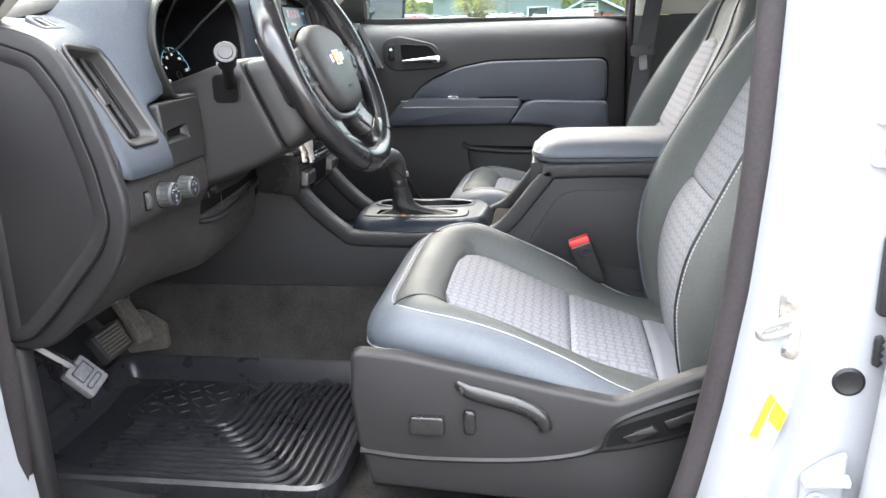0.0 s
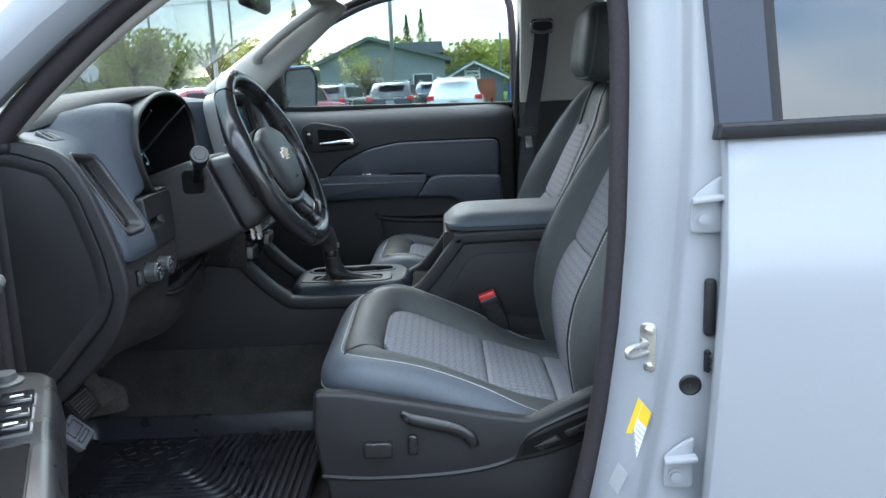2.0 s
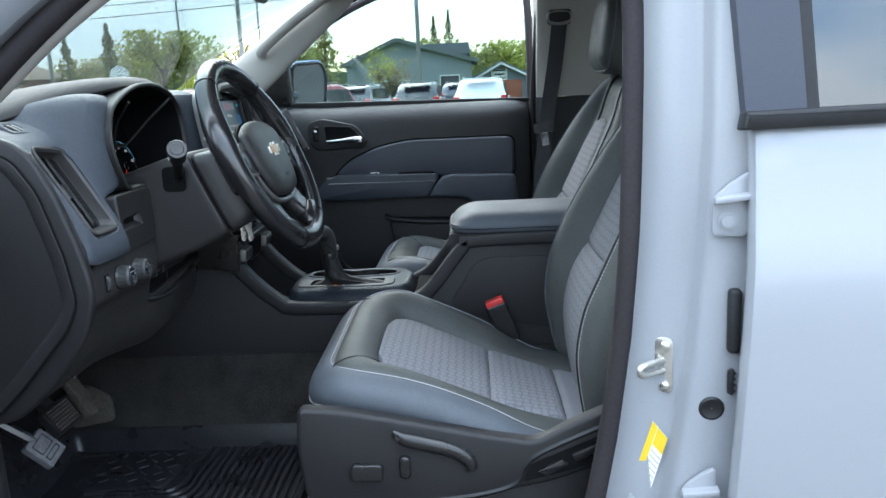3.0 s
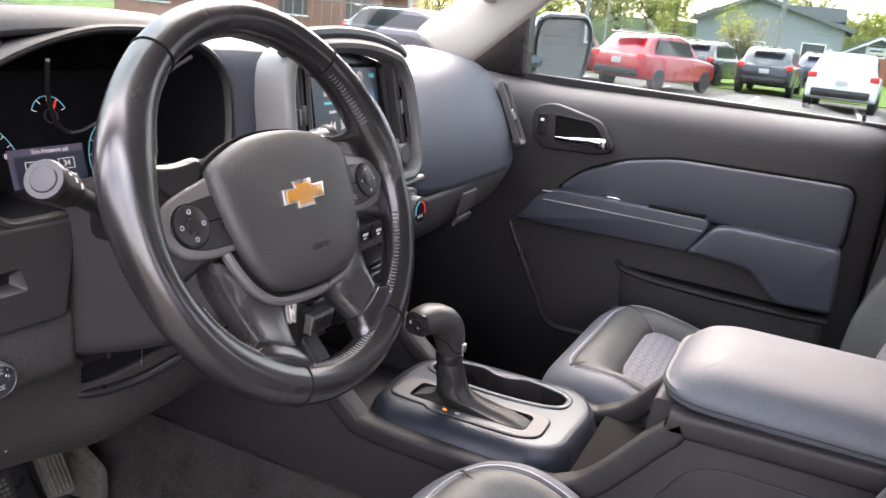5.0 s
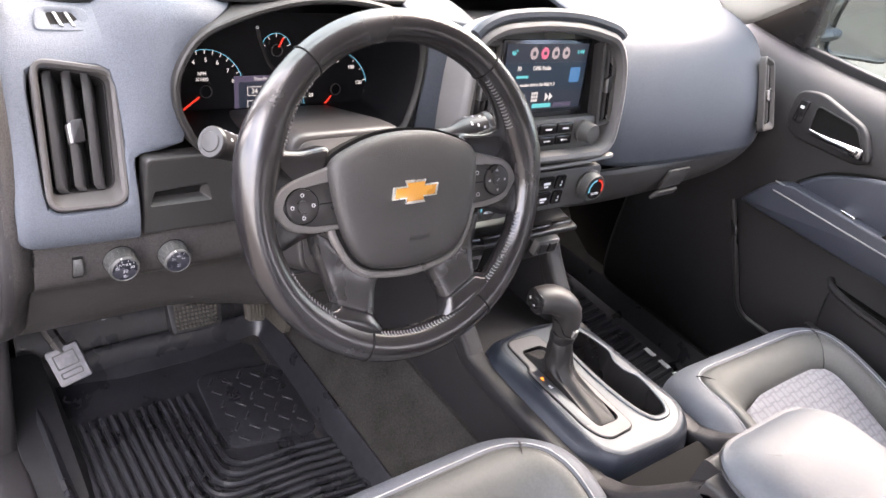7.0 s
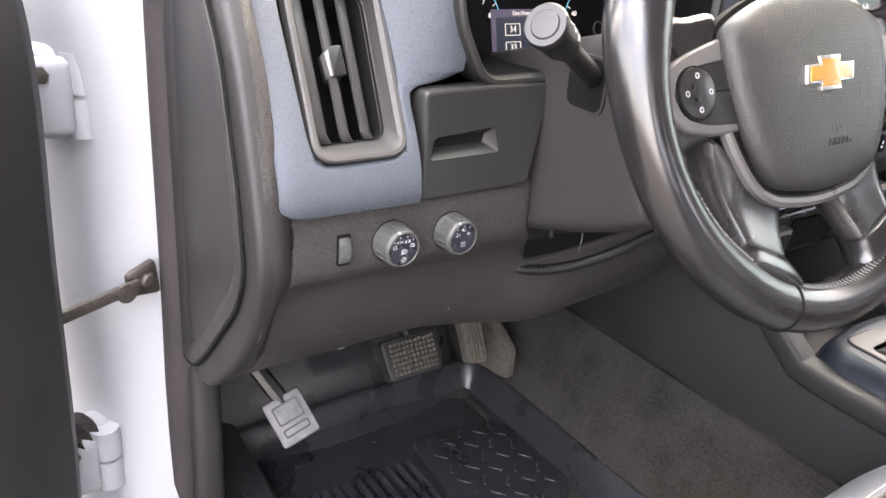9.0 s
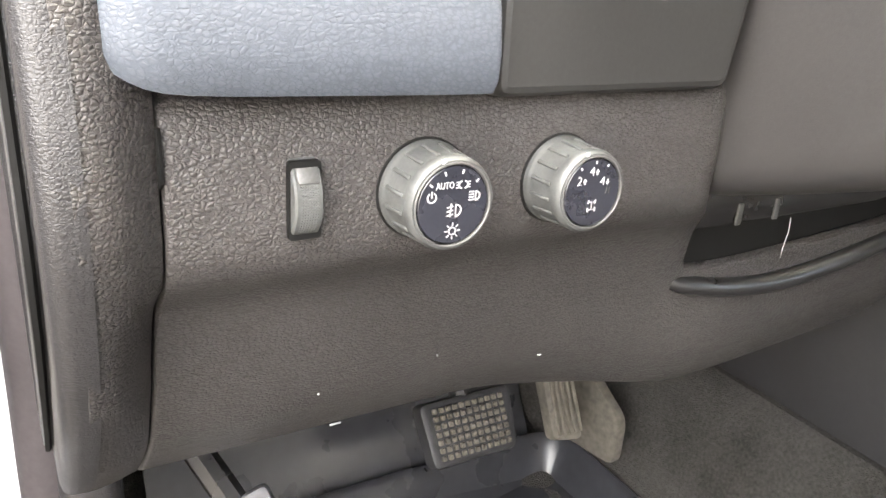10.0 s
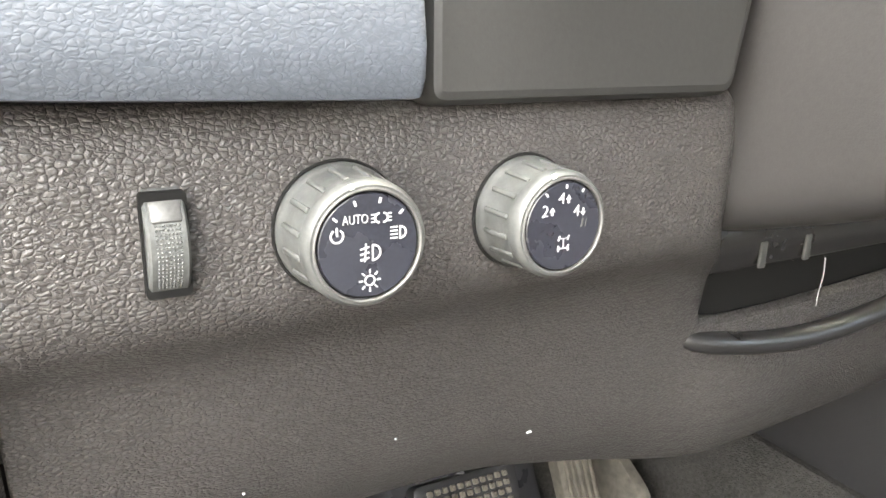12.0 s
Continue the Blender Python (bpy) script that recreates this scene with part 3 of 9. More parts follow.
t_jamb = thing("hinge_pillar", (-0.5, -0.8, 0.6), "white painted hinge pillar of the front doorway", "door pillar", kind="structure")
soften(part("jamb", jamb_front(), jamb_paint, t_jamb), 1)
t_check = thing("door_check", (-0.45, -0.79, 0.985), "oiled dark steel door check strap bolted to the white pillar", "door check")
ck = basis((-0.440, -0.770, 0.9925), (-0.25, 0.97, 0.0), (0, 0.05, 1))
part("bracket", prism(rpoly([(0.022, -0.019), (-0.010, -0.014), (-0.012, 0.010), (0.018, 0.019)], 0.006), 0.0, 0.006, ck, 0.002), oiled_steel, t_check)
part("bolt", lathe([(0.0085, 0.006), (0.0085, 0.010), (0.006, 0.012), (0.0, 0.0122)], ck @ shift(0.008, 0.0), 6), oiled_steel, t_check)
part("strap", prism(rpoly([(-0.002, -0.006), (-0.002, 0.006), (-0.16, -0.012), (-0.16, -0.024)], 0.004), 0.008, 0.013, ck, 0.0015), oiled_steel, t_check)
part("rivet", lathe([(0.010, 0.013), (0.010, 0.017), (0.0, 0.018)], ck @ shift(-0.018, -0.002), 16), oiled_steel, t_check)
for zc, y_ in ((0.765, -0.812), (1.165, -0.795)):
    t_h = part("hinge", rbox((-0.500, y_ - 0.012, zc), (0.034, 0.05, 0.085), 0.010), jamb_paint, t_jamb, "white painted hinge")
    for dz in (-0.020, 0.020):
        part("knuckle", tube([(-0.482, y_ + 0.004, zc + dz - 0.018), (-0.482, y_ + 0.004, zc + dz + 0.018)], 0.016, 14), jamb_paint, t_h)
    part("arm", rbox((-0.476, y_ - 0.040, zc), (0.022, 0.070, 0.070), 0.009), jamb_paint, t_h)
    part("bolt", lathe([(0.008, 0.0), (0.008, 0.004), (0.0, 0.005)], basis((-0.466, y_ - 0.032, zc + 0.022), (0, 1, 0), (0, 0, 1)), 6), oiled_steel, t_h)
t_boot = thing("wiring_boot", (-0.49, -0.85, 0.68), "black ribbed rubber wiring boot between door and pillar", "cable boot")
bel = []
for k in range(25):
    t = k / 24
    bel.append((0.017 + 0.004 * (1 if k % 2 else -1)))
part("bellows", tube([Vector((-0.495 + 0.02 * math.sin(3 * k / 24), -0.82 - 0.10 * k / 24, 0.80 - 0.11 * (k / 24) ** 2)) for k in range(25)], bel, 12), seal_rubber, t_boot)

# ---- B pillar ----
def b_pillar():
    prof = [(0.536, -0.70), (0.540, -0.738), (0.548, -0.765), (0.560, -0.788), (0.578, -0.797), (0.594, -0.7995), (0.600, -0.8015), (0.603, -0.806), (0.606, -0.824), (0.609, -0.831), (0.615, -0.8355), (0.640, -0.838), (0.70, -0.838), (0.70, -0.70)]
    rings = []
    for z, dx in ((0.45, -0.10), (0.6, -0.078), (0.72, -0.055), (0.85, -0.032), (1.0, -0.012), (1.15, 0.0), (1.3, 0.006), (1.45, 0.008), (1.6, 0.004), (1.72, -0.01)):
        rings.append([Vector((x + dx * (1 if x < 0.65 else 0.3), y + (0.0 if z < 1.3 else (z - 1.3) * 0.10), z)) for x, y in prof])
    return loft(rings)


t_bp = thing("pillar_middle", (0.6, -0.78, 0.5), "white painted middle pillar of the truck cab", "door pillar", kind="structure")
part("jamb", b_pillar(), jamb_paint, t_bp, sharp=50)
# inner plastic cover of the pillar, behind the seat
alone("pillar_cover", rbox((0.60, -0.69, 1.15), (0.14, 0.03, 1.1), 0.012), plastic, "black plastic inner cover of the middle pillar", "pillar trim", "structure")

t_st = thing("door_striker", (0.558, -0.79, 0.975), "zinc plated door striker bolted to the white pillar", "door striker")
part("plate", prism(rpoly([(-0.012, -0.040), (0.012, -0.040), (0.012, 0.040), (-0.012, 0.040)], 0.011, 6), -0.004, 0.004, basis((0.566, -0.7935, 0.975), (0.93, -0.36, 0), (0, 0, 1)), 0.0015), zinc, t_st)
part("loop", tube(spline([(0.566, -0.794, 0.968), (0.548, -0.806, 0.968), (0.534, -0.814, 0.969), (0.529, -0.816, 0.975), (0.534, -0.814, 0.981), (0.548, -0.806, 0.982), (0.566, -0.794, 0.982)], 5), 0.0048, 10), zinc, t_st)
for dz in (-0.028, 0.028):
    part("bolt", lathe([(0.007, 0.0), (0.007, 0.004), (0.0045, 0.0055), (0.0, 0.0055)], basis((0.566, -0.798, 0.975 + dz), (0.93, -0.36, 0), (0, 0, 1)), 12), zinc, t_st)
t_pl = thing("rubber_plug", (0.607, -0.815, 0.93), "round black rubber plug in the white pillar", "plug")
part("disc", lathe([(0.016, -0.003), (0.0165, 0.001), (0.013, 0.003), (0.008, 0.0015), (0.0, 0.001)], basis((0.617, -0.8368, 0.930), (1, -0.10, 0), (0, 0, 1)), 24), rubber, t_pl)

# sticker that follows the pillar's lean
t_lb = thing("tyre_sticker", (0.545, -0.78, 0.83), "yellow and white tyre information sticker on the white pillar", "sticker")
lm = basis((0.551, -0.7990, 0.897), (0.90, -0.44, 0), (0, 0, 1))
part("sheet", prism([(0.0, 0.0), (0.020, -0.022), (-0.008, -0.122), (-0.030, -0.098)], 0.0, 0.0008, lm), ink_white, t_lb)
part("yellow_band", prism([(0.0, 0.0), (0.0065, -0.0072), (-0.0220, -0.104), (-0.0290, -0.096)], 0.0009, 0.0014, lm), ink_yellow, t_lb)
part("yellow_head", prism([(0.0070, -0.0078), (0.020, -0.022), (0.0130, -0.047), (-0.0004, -0.034)], 0.0009, 0.0014, lm), ink_yellow, t_lb)
for k in range(9):
    part("print_bar", prism([(-0.0025 - 0.0022 * k, -0.040 - 0.0075 * k), (0.0105 - 0.0022 * k, -0.0535 - 0.0075 * k), (0.0098 - 0.0022 * k, -0.0552 - 0.0075 * k), (-0.0031 - 0.0022 * k, -0.0417 - 0.0075 * k)], 0.0009, 0.0013, lm), paper, t_lb)
part("seal_dot", prism(circle2(-0.0285, -0.104, 0.0055), 0.0, 0.0016, lm), ink_dark, t_lb)
t_lb2 = thing("paper_label", (0.53, -0.78, 0.73), "grey printed label on the white pillar", "sticker")
part("sheet", prism([(0.0, 0.0), (0.0165, -0.016), (0.0, -0.056), (-0.0165, -0.040)], 0.0, 0.0012, basis((0.5215, -0.7950, 0.790), (0.80, -0.60, 0), (0, 0, 1))), paper, t_lb2)

for zc in (1.195, 0.808):
    dx = -0.012 * (1.195 - zc) / 0.39 - 0.02 * (zc < 1)
    hm = basis((0.632 + dx, -0.842, zc), (1, -0.12, 0), (0, 0, 1))
    t_h = part("hinge", prism(rpoly([(-0.022, -0.036), (0.02, -0.036), (0.022, 0.045), (0.0, 0.032), (-0.022, 0.012)], 0.008), 0.0, 0.007, hm, 0.002), jamb_paint, t_bp, "white painted hinge")
    part("arm", prism(rpoly([(-0.022, 0.006), (0.025, 0.012), (0.025, 0.02), (-0.022, 0.014)], 0.003), 0.006, 0.022, hm, 0.002), jamb_paint, t_h)
    part("bolt", lathe([(0.0125, 0.007), (0.0125, 0.009), (0.008, 0.0092), (0.008, 0.013), (0.0, 0.0135)], hm @ shift(-0.004, -0.016), 12), jamb_paint, t_h)
t_st2 = thing("door_bumper", (0.64, -0.84, 1.06), "black rubber door bumper on the pillar edge", "bumper")
part("pad", rbox((0.640, -0.845, 1.05), (0.016, 0.016, 0.085), 0.006), rubber, t_st2)
t_cable = thing("wiring_boot", (0.63, -0.84, 0.985), "black ribbed wiring boot beside the rear door", "cable boot")
part("bellows", tube([(0.637 + 0.002 * (k % 2), -0.846, 0.985 - 0.004 * k) for k in range(9)], [0.004 + 0.0015 * (k % 2) for k in range(9)], 10), rubber, t_cable)

# ---- rear door, closed ----
def rear_skin():
    zs = [(0.42, -0.855), (0.55, -0.878), (0.72, -0.892), (0.9, -0.898), (1.05, -0.897), (1.13, -0.892), (1.17, -0.882), (1.24, -0.872), (1.28, -0.866), (1.295, -0.858)]
    rows = []
    for z, y in zs:
        x0 = 0.648 - 0.030 * max(0, (1.2 - z) / 0.6)
        row = [Vector((x0 + 0.02, y + 0.045, z)), Vector((x0 + 0.004, y + 0.034, z)), Vector((x0, y + 0.012, z)), Vector((x0 + 0.004, y + 0.003, z)), Vector((x0 + 0.012, y, z))]
        row += [Vector((x0 + dx, y - 0.004 * math.sin(dx * 2.5), z)) for dx in (0.05, 0.15, 0.3, 0.45, 0.62)]
        rows.append(row)
    return sheet(rows, 0.004, (0, -1, 0))


t_rd = thing("rear_door", (0.95, -0.87, 0.45), "closed white rear truck door with a black window surround", "car door")
part("skin", rear_skin(), white_paint, t_rd)
part("inner_panel", rbox((0.98, -0.76, 0.9), (0.62, 0.08, 0.78), 0.03), plastic, t_rd)
part("window_frame", prism(rpoly([(0.642, 1.305), (0.713, 1.305), (0.680, 1.70), (0.606, 1.70)], 0.003), 0.0, 0.02, basis((0, -0.970, 0), (1, 0, 0), (0, 0.10, 1))), Paint("black_window_surround", (0.035, 0.040, 0.058), 0.48, spec=0.5).wear(5, 0.1, 300).m, t_rd, "dark satin window surround")
part("run_channel", prism(rpoly([(0.715, 1.303), (0.730, 1.303), (0.697, 1.70), (0.682, 1.70)], 0.003), -0.004, 0.014, basis((0, -0.970, 0), (1, 0, 0), (0, 0.10, 1))), rubber, t_rd)
part("belt_moulding", prism(rpoly([(0.632, 1.290), (1.30, 1.300), (1.30, 1.322), (0.636, 1.312)], 0.004), 0.0, 0.022, basis((0, -0.920, 0), (1, 0, 0), (0, 0.05, 1)), 0.006), rubber, t_rd)
g = part("pane", prism([(0.722, 1.30), (1.30, 1.31), (1.30, 1.70), (0.684, 1.70)], 0.0, 0.005, basis((0, -0.968, 0), (1, 0, 0), (0, 0.10, 1))), tinted_glass, t_rd)
# passenger side of the rear cab, closed off
t_rd2 = thing("rear_door", (0.95, 0.80, 0.45), "closed rear passenger door with dark trim", "car door")
part("inner_panel", rbox((0.99, 0.77, 0.93), (0.72, 0.08, 0.80), 0.03), plastic, t_rd2)
part("pane", prism([(0.80, 1.30), (1.32, 1.31), (1.30, 1.66), (0.80, 1.68)], 0.0, 0.005, basis((0, 0.765, 0), (1, 0, 0), (0, -0.25, 1))), tinted_glass, t_rd2)
# passenger B pillar
t_bp2 = thing("pillar_trim", (0.58, 0.74, 0.6), "middle pillar cover, pale above and black below the belt line", "pillar trim")
up_rings = [[Vector((x, y - (z - 1.3) * 0.28, z)) for x, y in ((0.525, 0.80), (0.535, 0.745), (0.56, 0.728), (0.70, 0.728), (0.80, 0.745), (0.82, 0.80))] for z in (1.312, 1.4, 1.5, 1.6, 1.72)]
part("upper_cover", loft(up_rings), headliner, t_bp2)
lo_rings = [[Vector((x, y, z)) for x, y in ((0.525, 0.80), (0.532, 0.74), (0.56, 0.716), (0.70, 0.716), (0.80, 0.74), (0.82, 0.80))] for z in (0.55, 0.8, 1.0, 1.2, 1.31)]
part("lower_cover", loft(lo_rings), plastic, t_bp2)
alone("door_seal", tube(spline([(0.518, 0.765, 0.62), (0.52, 0.765, 1.0), (0.524, 0.762, 1.30), (0.54, 0.70, 1.55), (0.53, 0.66, 1.66), (0.3, 0.64, 1.70), (0.0, 0.65, 1.64), (-0.2, 0.695, 1.535), (-0.37, 0.735, 1.39)], 5), 0.012, 8), seal_rubber, "black rubber seal of the passenger doorway", "door seal", "structure")
# shadowed black keeps the footwell dim by colour alone
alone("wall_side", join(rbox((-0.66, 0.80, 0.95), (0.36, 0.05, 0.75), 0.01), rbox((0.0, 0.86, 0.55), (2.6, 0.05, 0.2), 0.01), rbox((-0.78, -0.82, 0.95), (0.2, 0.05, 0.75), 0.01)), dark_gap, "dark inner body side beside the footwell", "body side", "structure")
# kick panel beside the driver's footwell
alone("kick_panel", join(rbox((-0.545, -0.712, 0.74), (0.24, 0.035, 0.30), 0.012), rbox((-0.62, -0.70, 1.0), (0.30, 0.02, 0.5), 0.005)), plastic, "black plastic kick panel beside the pedals", "kick panel", "structure")
# bonnet ahead of the windscreen
alone("bonnet", sheet([[Vector((x, 0.78 * s, z - 0.06 * s * s)) for s in (-1, -0.7, -0.35, 0, 0.35, 0.7, 1)] for x, z in ((-0.86, 1.235), (-1.1, 1.225), (-1.5, 1.18), (-1.9, 1.08))], 0.01), white_paint, "white truck bonnet", "bonnet", "structure")
alone("fender", join(rbox((-1.35, -0.86, 0.85), (1.2, 0.06, 0.62), 0.03), rbox((-1.35, 0.88, 0.85), (1.2, 0.06, 0.62), 0.03)), white_paint, "white front wings of the truck", "fender", "structure")
alone("truck_bed", rbox((2.6, 0, 0.9), (2.0, 1.7, 0.7), 0.05), white_paint, "white truck bed behind the cab", "truck bed", "structure")


# ================= seats =================
CLOTH_Z = [(0.10, 0.892), (0.14, 0.886), (0.20, 0.869), (0.27, 0.843), (0.335, 0.820), (0.462, 0.793), (0.54, 0.785), (0.62, 0.785)]
BOLSTER_Z = [(0.0, 0.880), (0.03, 0.898), (0.07, 0.914), (0.11, 0.926), (0.16, 0.926), (0.22, 0.903), (0.33, 0.850), (0.40, 0.805), (0.47, 0.775), (0.60, 0.765)]
SEAM_Z = [(0.0, 0.882), (0.03, 0.893), (0.06, 0.901), (0.10, 0.906), (0.18, 0.893), (0.25, 0.872), (0.33, 0.838), (0.41, 0.797), (0.50, 0.775), (0.62, 0.765)]
CLOTH_IN = [(0.138, 0.085), (0.143, 0.118), (0.155, 0.140), (0.18, 0.152), (0.25, 0.140), (0.335, 0.114), (0.40, 0.088), (0.465, 0.060), (0.54, 0.03)]
CLOTH_OUT = [(0.138, 0.095), (0.143, 0.120), (0.155, 0.140), (0.19, 0.152), (0.335, 0.162), (0.465, 0.182), (0.54, 0.19)]
RIDGE_X = [(0.76, 0.500), (0.816, 0.481), (0.89, 0.468), (0.93, 0.467), (1.0, 0.478), (1.08, 0.510), (1.16, 0.553), (1.235, 0.599), (1.292, 0.638), (1.34, 0.672), (1.365, 0.70), (1.375, 0.725)]
CENTRE_X = [(0.76, 0.512), (0.85, 0.500), (0.92, 0.500), (0.985, 0.517), (1.04, 0.548), (1.10, 0.577), (1.16, 0.605), (1.25, 0.648), (1.31, 0.668), (1.34, 0.682), (1.365, 0.702), (1.375, 0.725)]
BACK_W = [(0.76, 0.215), (0.82, 0.232), (0.92, 0.246), (1.05, 0.248), (1.15, 0.238), (1.25, 0.212), (1.31, 0.182), (1.345, 0.152), (1.365, 0.125), (1.375, 0.10)]
BACK_CLOTH = [(0.76, 0.10), (0.84, 0.122), (1.0, 0.126), (1.12, 0.118), (1.19, 0.104), (1.225, 0.085), (1.245, 0.06), (1.252, 0.02)]


def curve_table(table):
    """The table smoothed into a fine curve."""
    return [(p.x, p.y) for p in spline([(a, b, 0) for a, b in table], 8)]


def seat(side):
    """side -1: driver's, with power controls; +1: passenger's."""
    yc = 0.375 * side + (0.0 if side < 0 else 0.005)
    name, lab = ("driver_seat", "black leather driver seat with grey cloth centre and blue-grey edges") if side < 0 else ("passenger_seat", "black leather passenger seat with grey cloth centre and blue-grey edges")
    t = thing(name, (0.25, yc, 0.60), lab, "car seat", "front seats")
    cz, bz, sz, ci, co = (curve_table(k) for k in (CLOTH_Z, BOLSTER_Z, SEAM_Z, CLOTH_IN, CLOTH_OUT))

    def top(x, y):
        w = min(1, max(0, ((y - yc) * side + 0.2) / 0.4))
        w = w * w * (3 - 2 * w)
        return lerp_table(bz, x) * (1 - w) + lerp_table(sz, x) * w

    plan = rpoly([(0.026, yc - 0.245), (0.60, yc - 0.262), (0.60, yc + 0.262), (0.026, yc + 0.245)], [0.12, 0.03, 0.03, 0.12], 14)
    dense = []
    for i, p in enumerate(plan):
        q = plan[(i + 1) % len(plan)]
        k = max(1, int((q - p).length / 0.014))
        dense += [p.lerp(q, j / k) for j in range(k)]
    plan = dense

    def ring(d, drop):
        return [Vector((q.x, q.y, top(q.x, q.y) - drop)) for q in inset(plan, d)]

    # black side wall and blue-grey edge
    part("cushion_side", loft([ring(0.03, 0.15), ring(0.010, 0.138), ring(0.000, 0.110), ring(-0.003, 0.085), ring(-0.003, 0.068), ring(0.001, 0.056)]), leather, t)
    part("cushion_edge", loft([ring(0.004, 0.060), ring(-0.003, 0.056), ring(-0.0065, 0.048), ring(-0.0075, 0.038), ring(-0.0055, 0.028), ring(-0.001, 0.019), ring(0.006, 0.011), ring(0.015, 0.005), ring(0.026, 0.0015), ring(0.034, 0.001), ring(0.038, 0.003), ring(0.040, 0.008)], caps=False), slate_smooth, t, "blue-grey leather edge")

    # black leather between the edge and the cloth
    line = [Vector((x, yc - side * lerp_table(ci, x))) for x in (0.54 - 0.402 * k / 60 for k in range(61))]
    line += [Vector((0.138 - 0.0015 * math.sin(math.pi * k / 10), yc + side * (-0.085 + 0.18 * k / 10))) for k in range(1, 10)]
    line += [Vector((x, yc + side * lerp_table(co, x))) for x in (0.138 + 0.402 * k / 60 for k in range(61))]
    cen = Vector((0.33, yc + 0.03 * side))

    def to_cloth(q):
        d = Vector((q.x, q.y)) - cen
        best = 1.0
        for a, b in zip(line, line[1:] + line[:1]):
            e = b - a
            den = d.x * e.y - d.y * e.x
            if abs(den) > 1e-9:
                w = a - cen
                s, u = (w.x * e.y - w.y * e.x) / den, (w.x * d.y - w.y * d.x) / den
                if 0 < s < best and -0.001 <= u <= 1.001:
                    best = s
        return cen + d * best

    outer = ring(0.040, 0.0)
    inner = [to_cloth(q) for q in outer]
    rings = [ring(0.039, 0.011)]
    for k in range(13):
        s = k / 12
        row = []
        for a, b in zip(outer, inner):
            width = (Vector((a.x, a.y)) - b).length
            z = a.z + (lerp_table(cz, b.x) - 0.002 - a.z) * s ** 1.2 + min(0.016, 0.20 * width) * math.sin(math.pi * s) ** 0.75 - 0.003 * (1 - s)
            row.append(Vector((a.x + (b.x - a.x) * s, a.y + (b.y - a.y) * s, z - (0.004 if k == 12 else 0))))
        rings.append(row)
    rings.append([v - Vector((0, 0, 0.012)) for v in rings[-1]])
    part("cushion_top", loft(rings, caps=False), leather, t, sharp=60)

    # cloth centre: quilted front and middle, plain rear
    def cloth(x0, x1, tip):
        rows, n, m = [], 26, 20
        for i in range(n + 1):
            f = -1 + 2 * i / n
            row = []
            for j in range(m + 1):
                x = x0 + (x1 - x0) * j / m
                a, b = lerp_table(ci, x), lerp_table(co, x)
                o = (b - a) / 2 + f * ((a + b) / 2 + 0.002)
                e = min((1 - abs(f)) * 0.14, x1 - x, (x - x0) if not tip else 9) / 0.012
                puff = 0.007 * (1 - (1 - min(1, e)) ** 2) + 0.004 * math.cos(f * 1.5)
                row.append(Vector((x, yc + side * o, lerp_table(cz, x) + puff - 0.003)))
            rows.append(row)
        return sheet(rows, 0.010)

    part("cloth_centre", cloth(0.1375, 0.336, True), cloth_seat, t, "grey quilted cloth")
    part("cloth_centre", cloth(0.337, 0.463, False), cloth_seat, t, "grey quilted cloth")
    part("cloth_rear", cloth(0.464, 0.54, False), cloth_plain, t, "grey plain cloth")

    # seams and stitching
    def seam(pts, r):
        pts = [p for p in pts if p.x < 0.47]
        i0 = max(range(len(pts)), key=lambda i: (pts[i] - pts[i - 1]).length)
        return tube(pts[i0:] + pts[:i0], r, 5)

    def stitches(pts, r=0.0009, step=0.0062):
        """Short raised stitches along a line."""
        out, run = [], 0.0
        for a, b in zip(pts, pts[1:]):
            if (b - a).length > 0.05:
                continue
            while run < (b - a).length:
                p = a + (b - a).normalized() * run
                out.append(tube([p, p + (b - a).normalized() * step * 0.66], r, 4))
                run += step
            run -= (b - a).length
        return join(*out)

    part("edge_seam", seam(ring(0.0395, 0.004), 0.0018), rubber, t)
    part("stitching", seam(ring(0.034, 0.0004), 0.0008), thread, t, "pale stitching")
    part("edge_seam", seam(ring(-0.0015, 0.058), 0.0026), rubber, t)
    part("stitching", stitches([p for p in ring(-0.0070, 0.0500) if p.x < 0.47]), thread, t, "pale stitching")
    for sx in (-1, 1):
        a = Vector((0.145, yc + sx * side * (0.128 if sx > 0 else 0.136)))
        b = Vector((0.072, yc + sx * side * 0.188))
        pts = []
        for k in range(11):
            s = k / 10
            p = a.lerp(b, s)
            z = top(b.x, b.y) + (lerp_table(cz, a.x) - top(b.x, b.y)) * (1 - s) ** 1.2 + 0.0148 * math.sin(math.pi * s) ** 0.75
            pts.append(Vector((p.x, p.y, z)))
        part("panel_seam", tube(pts, 0.0014, 5), rubber, t)

    # backrest
    rx, cx, bw, bc = (curve_table(k) for k in (RIDGE_X, CENTRE_X, BACK_W, BACK_CLOTH))

    def front(z, o):
        a, w = abs(o), lerp_table(bw, z)
        c = min(lerp_table(bc, min(z, 1.15)), w * 0.55)
        r, hi, lo = w * 0.77, lerp_table(rx, z), lerp_table(cx, z)
        if side > 0:
            hi, lo = hi + 0.004, lo + 0.018
        if o * side < 0:
            hi = lo + (hi - lo) * (0.6 if side < 0 else 0.12)
        if a <= c:
            return lo
        if a <= r:
            return lo + (hi - lo) * math.sin((a - c) / (r - c) * math.pi / 2)
        s = min(1, (a - r) / (w - r))
        return hi + 0.05 * (1 - math.sqrt(max(0, 1 - s * s)))

    zs = [0.76 + 0.615 * k / 44 for k in range(45)]

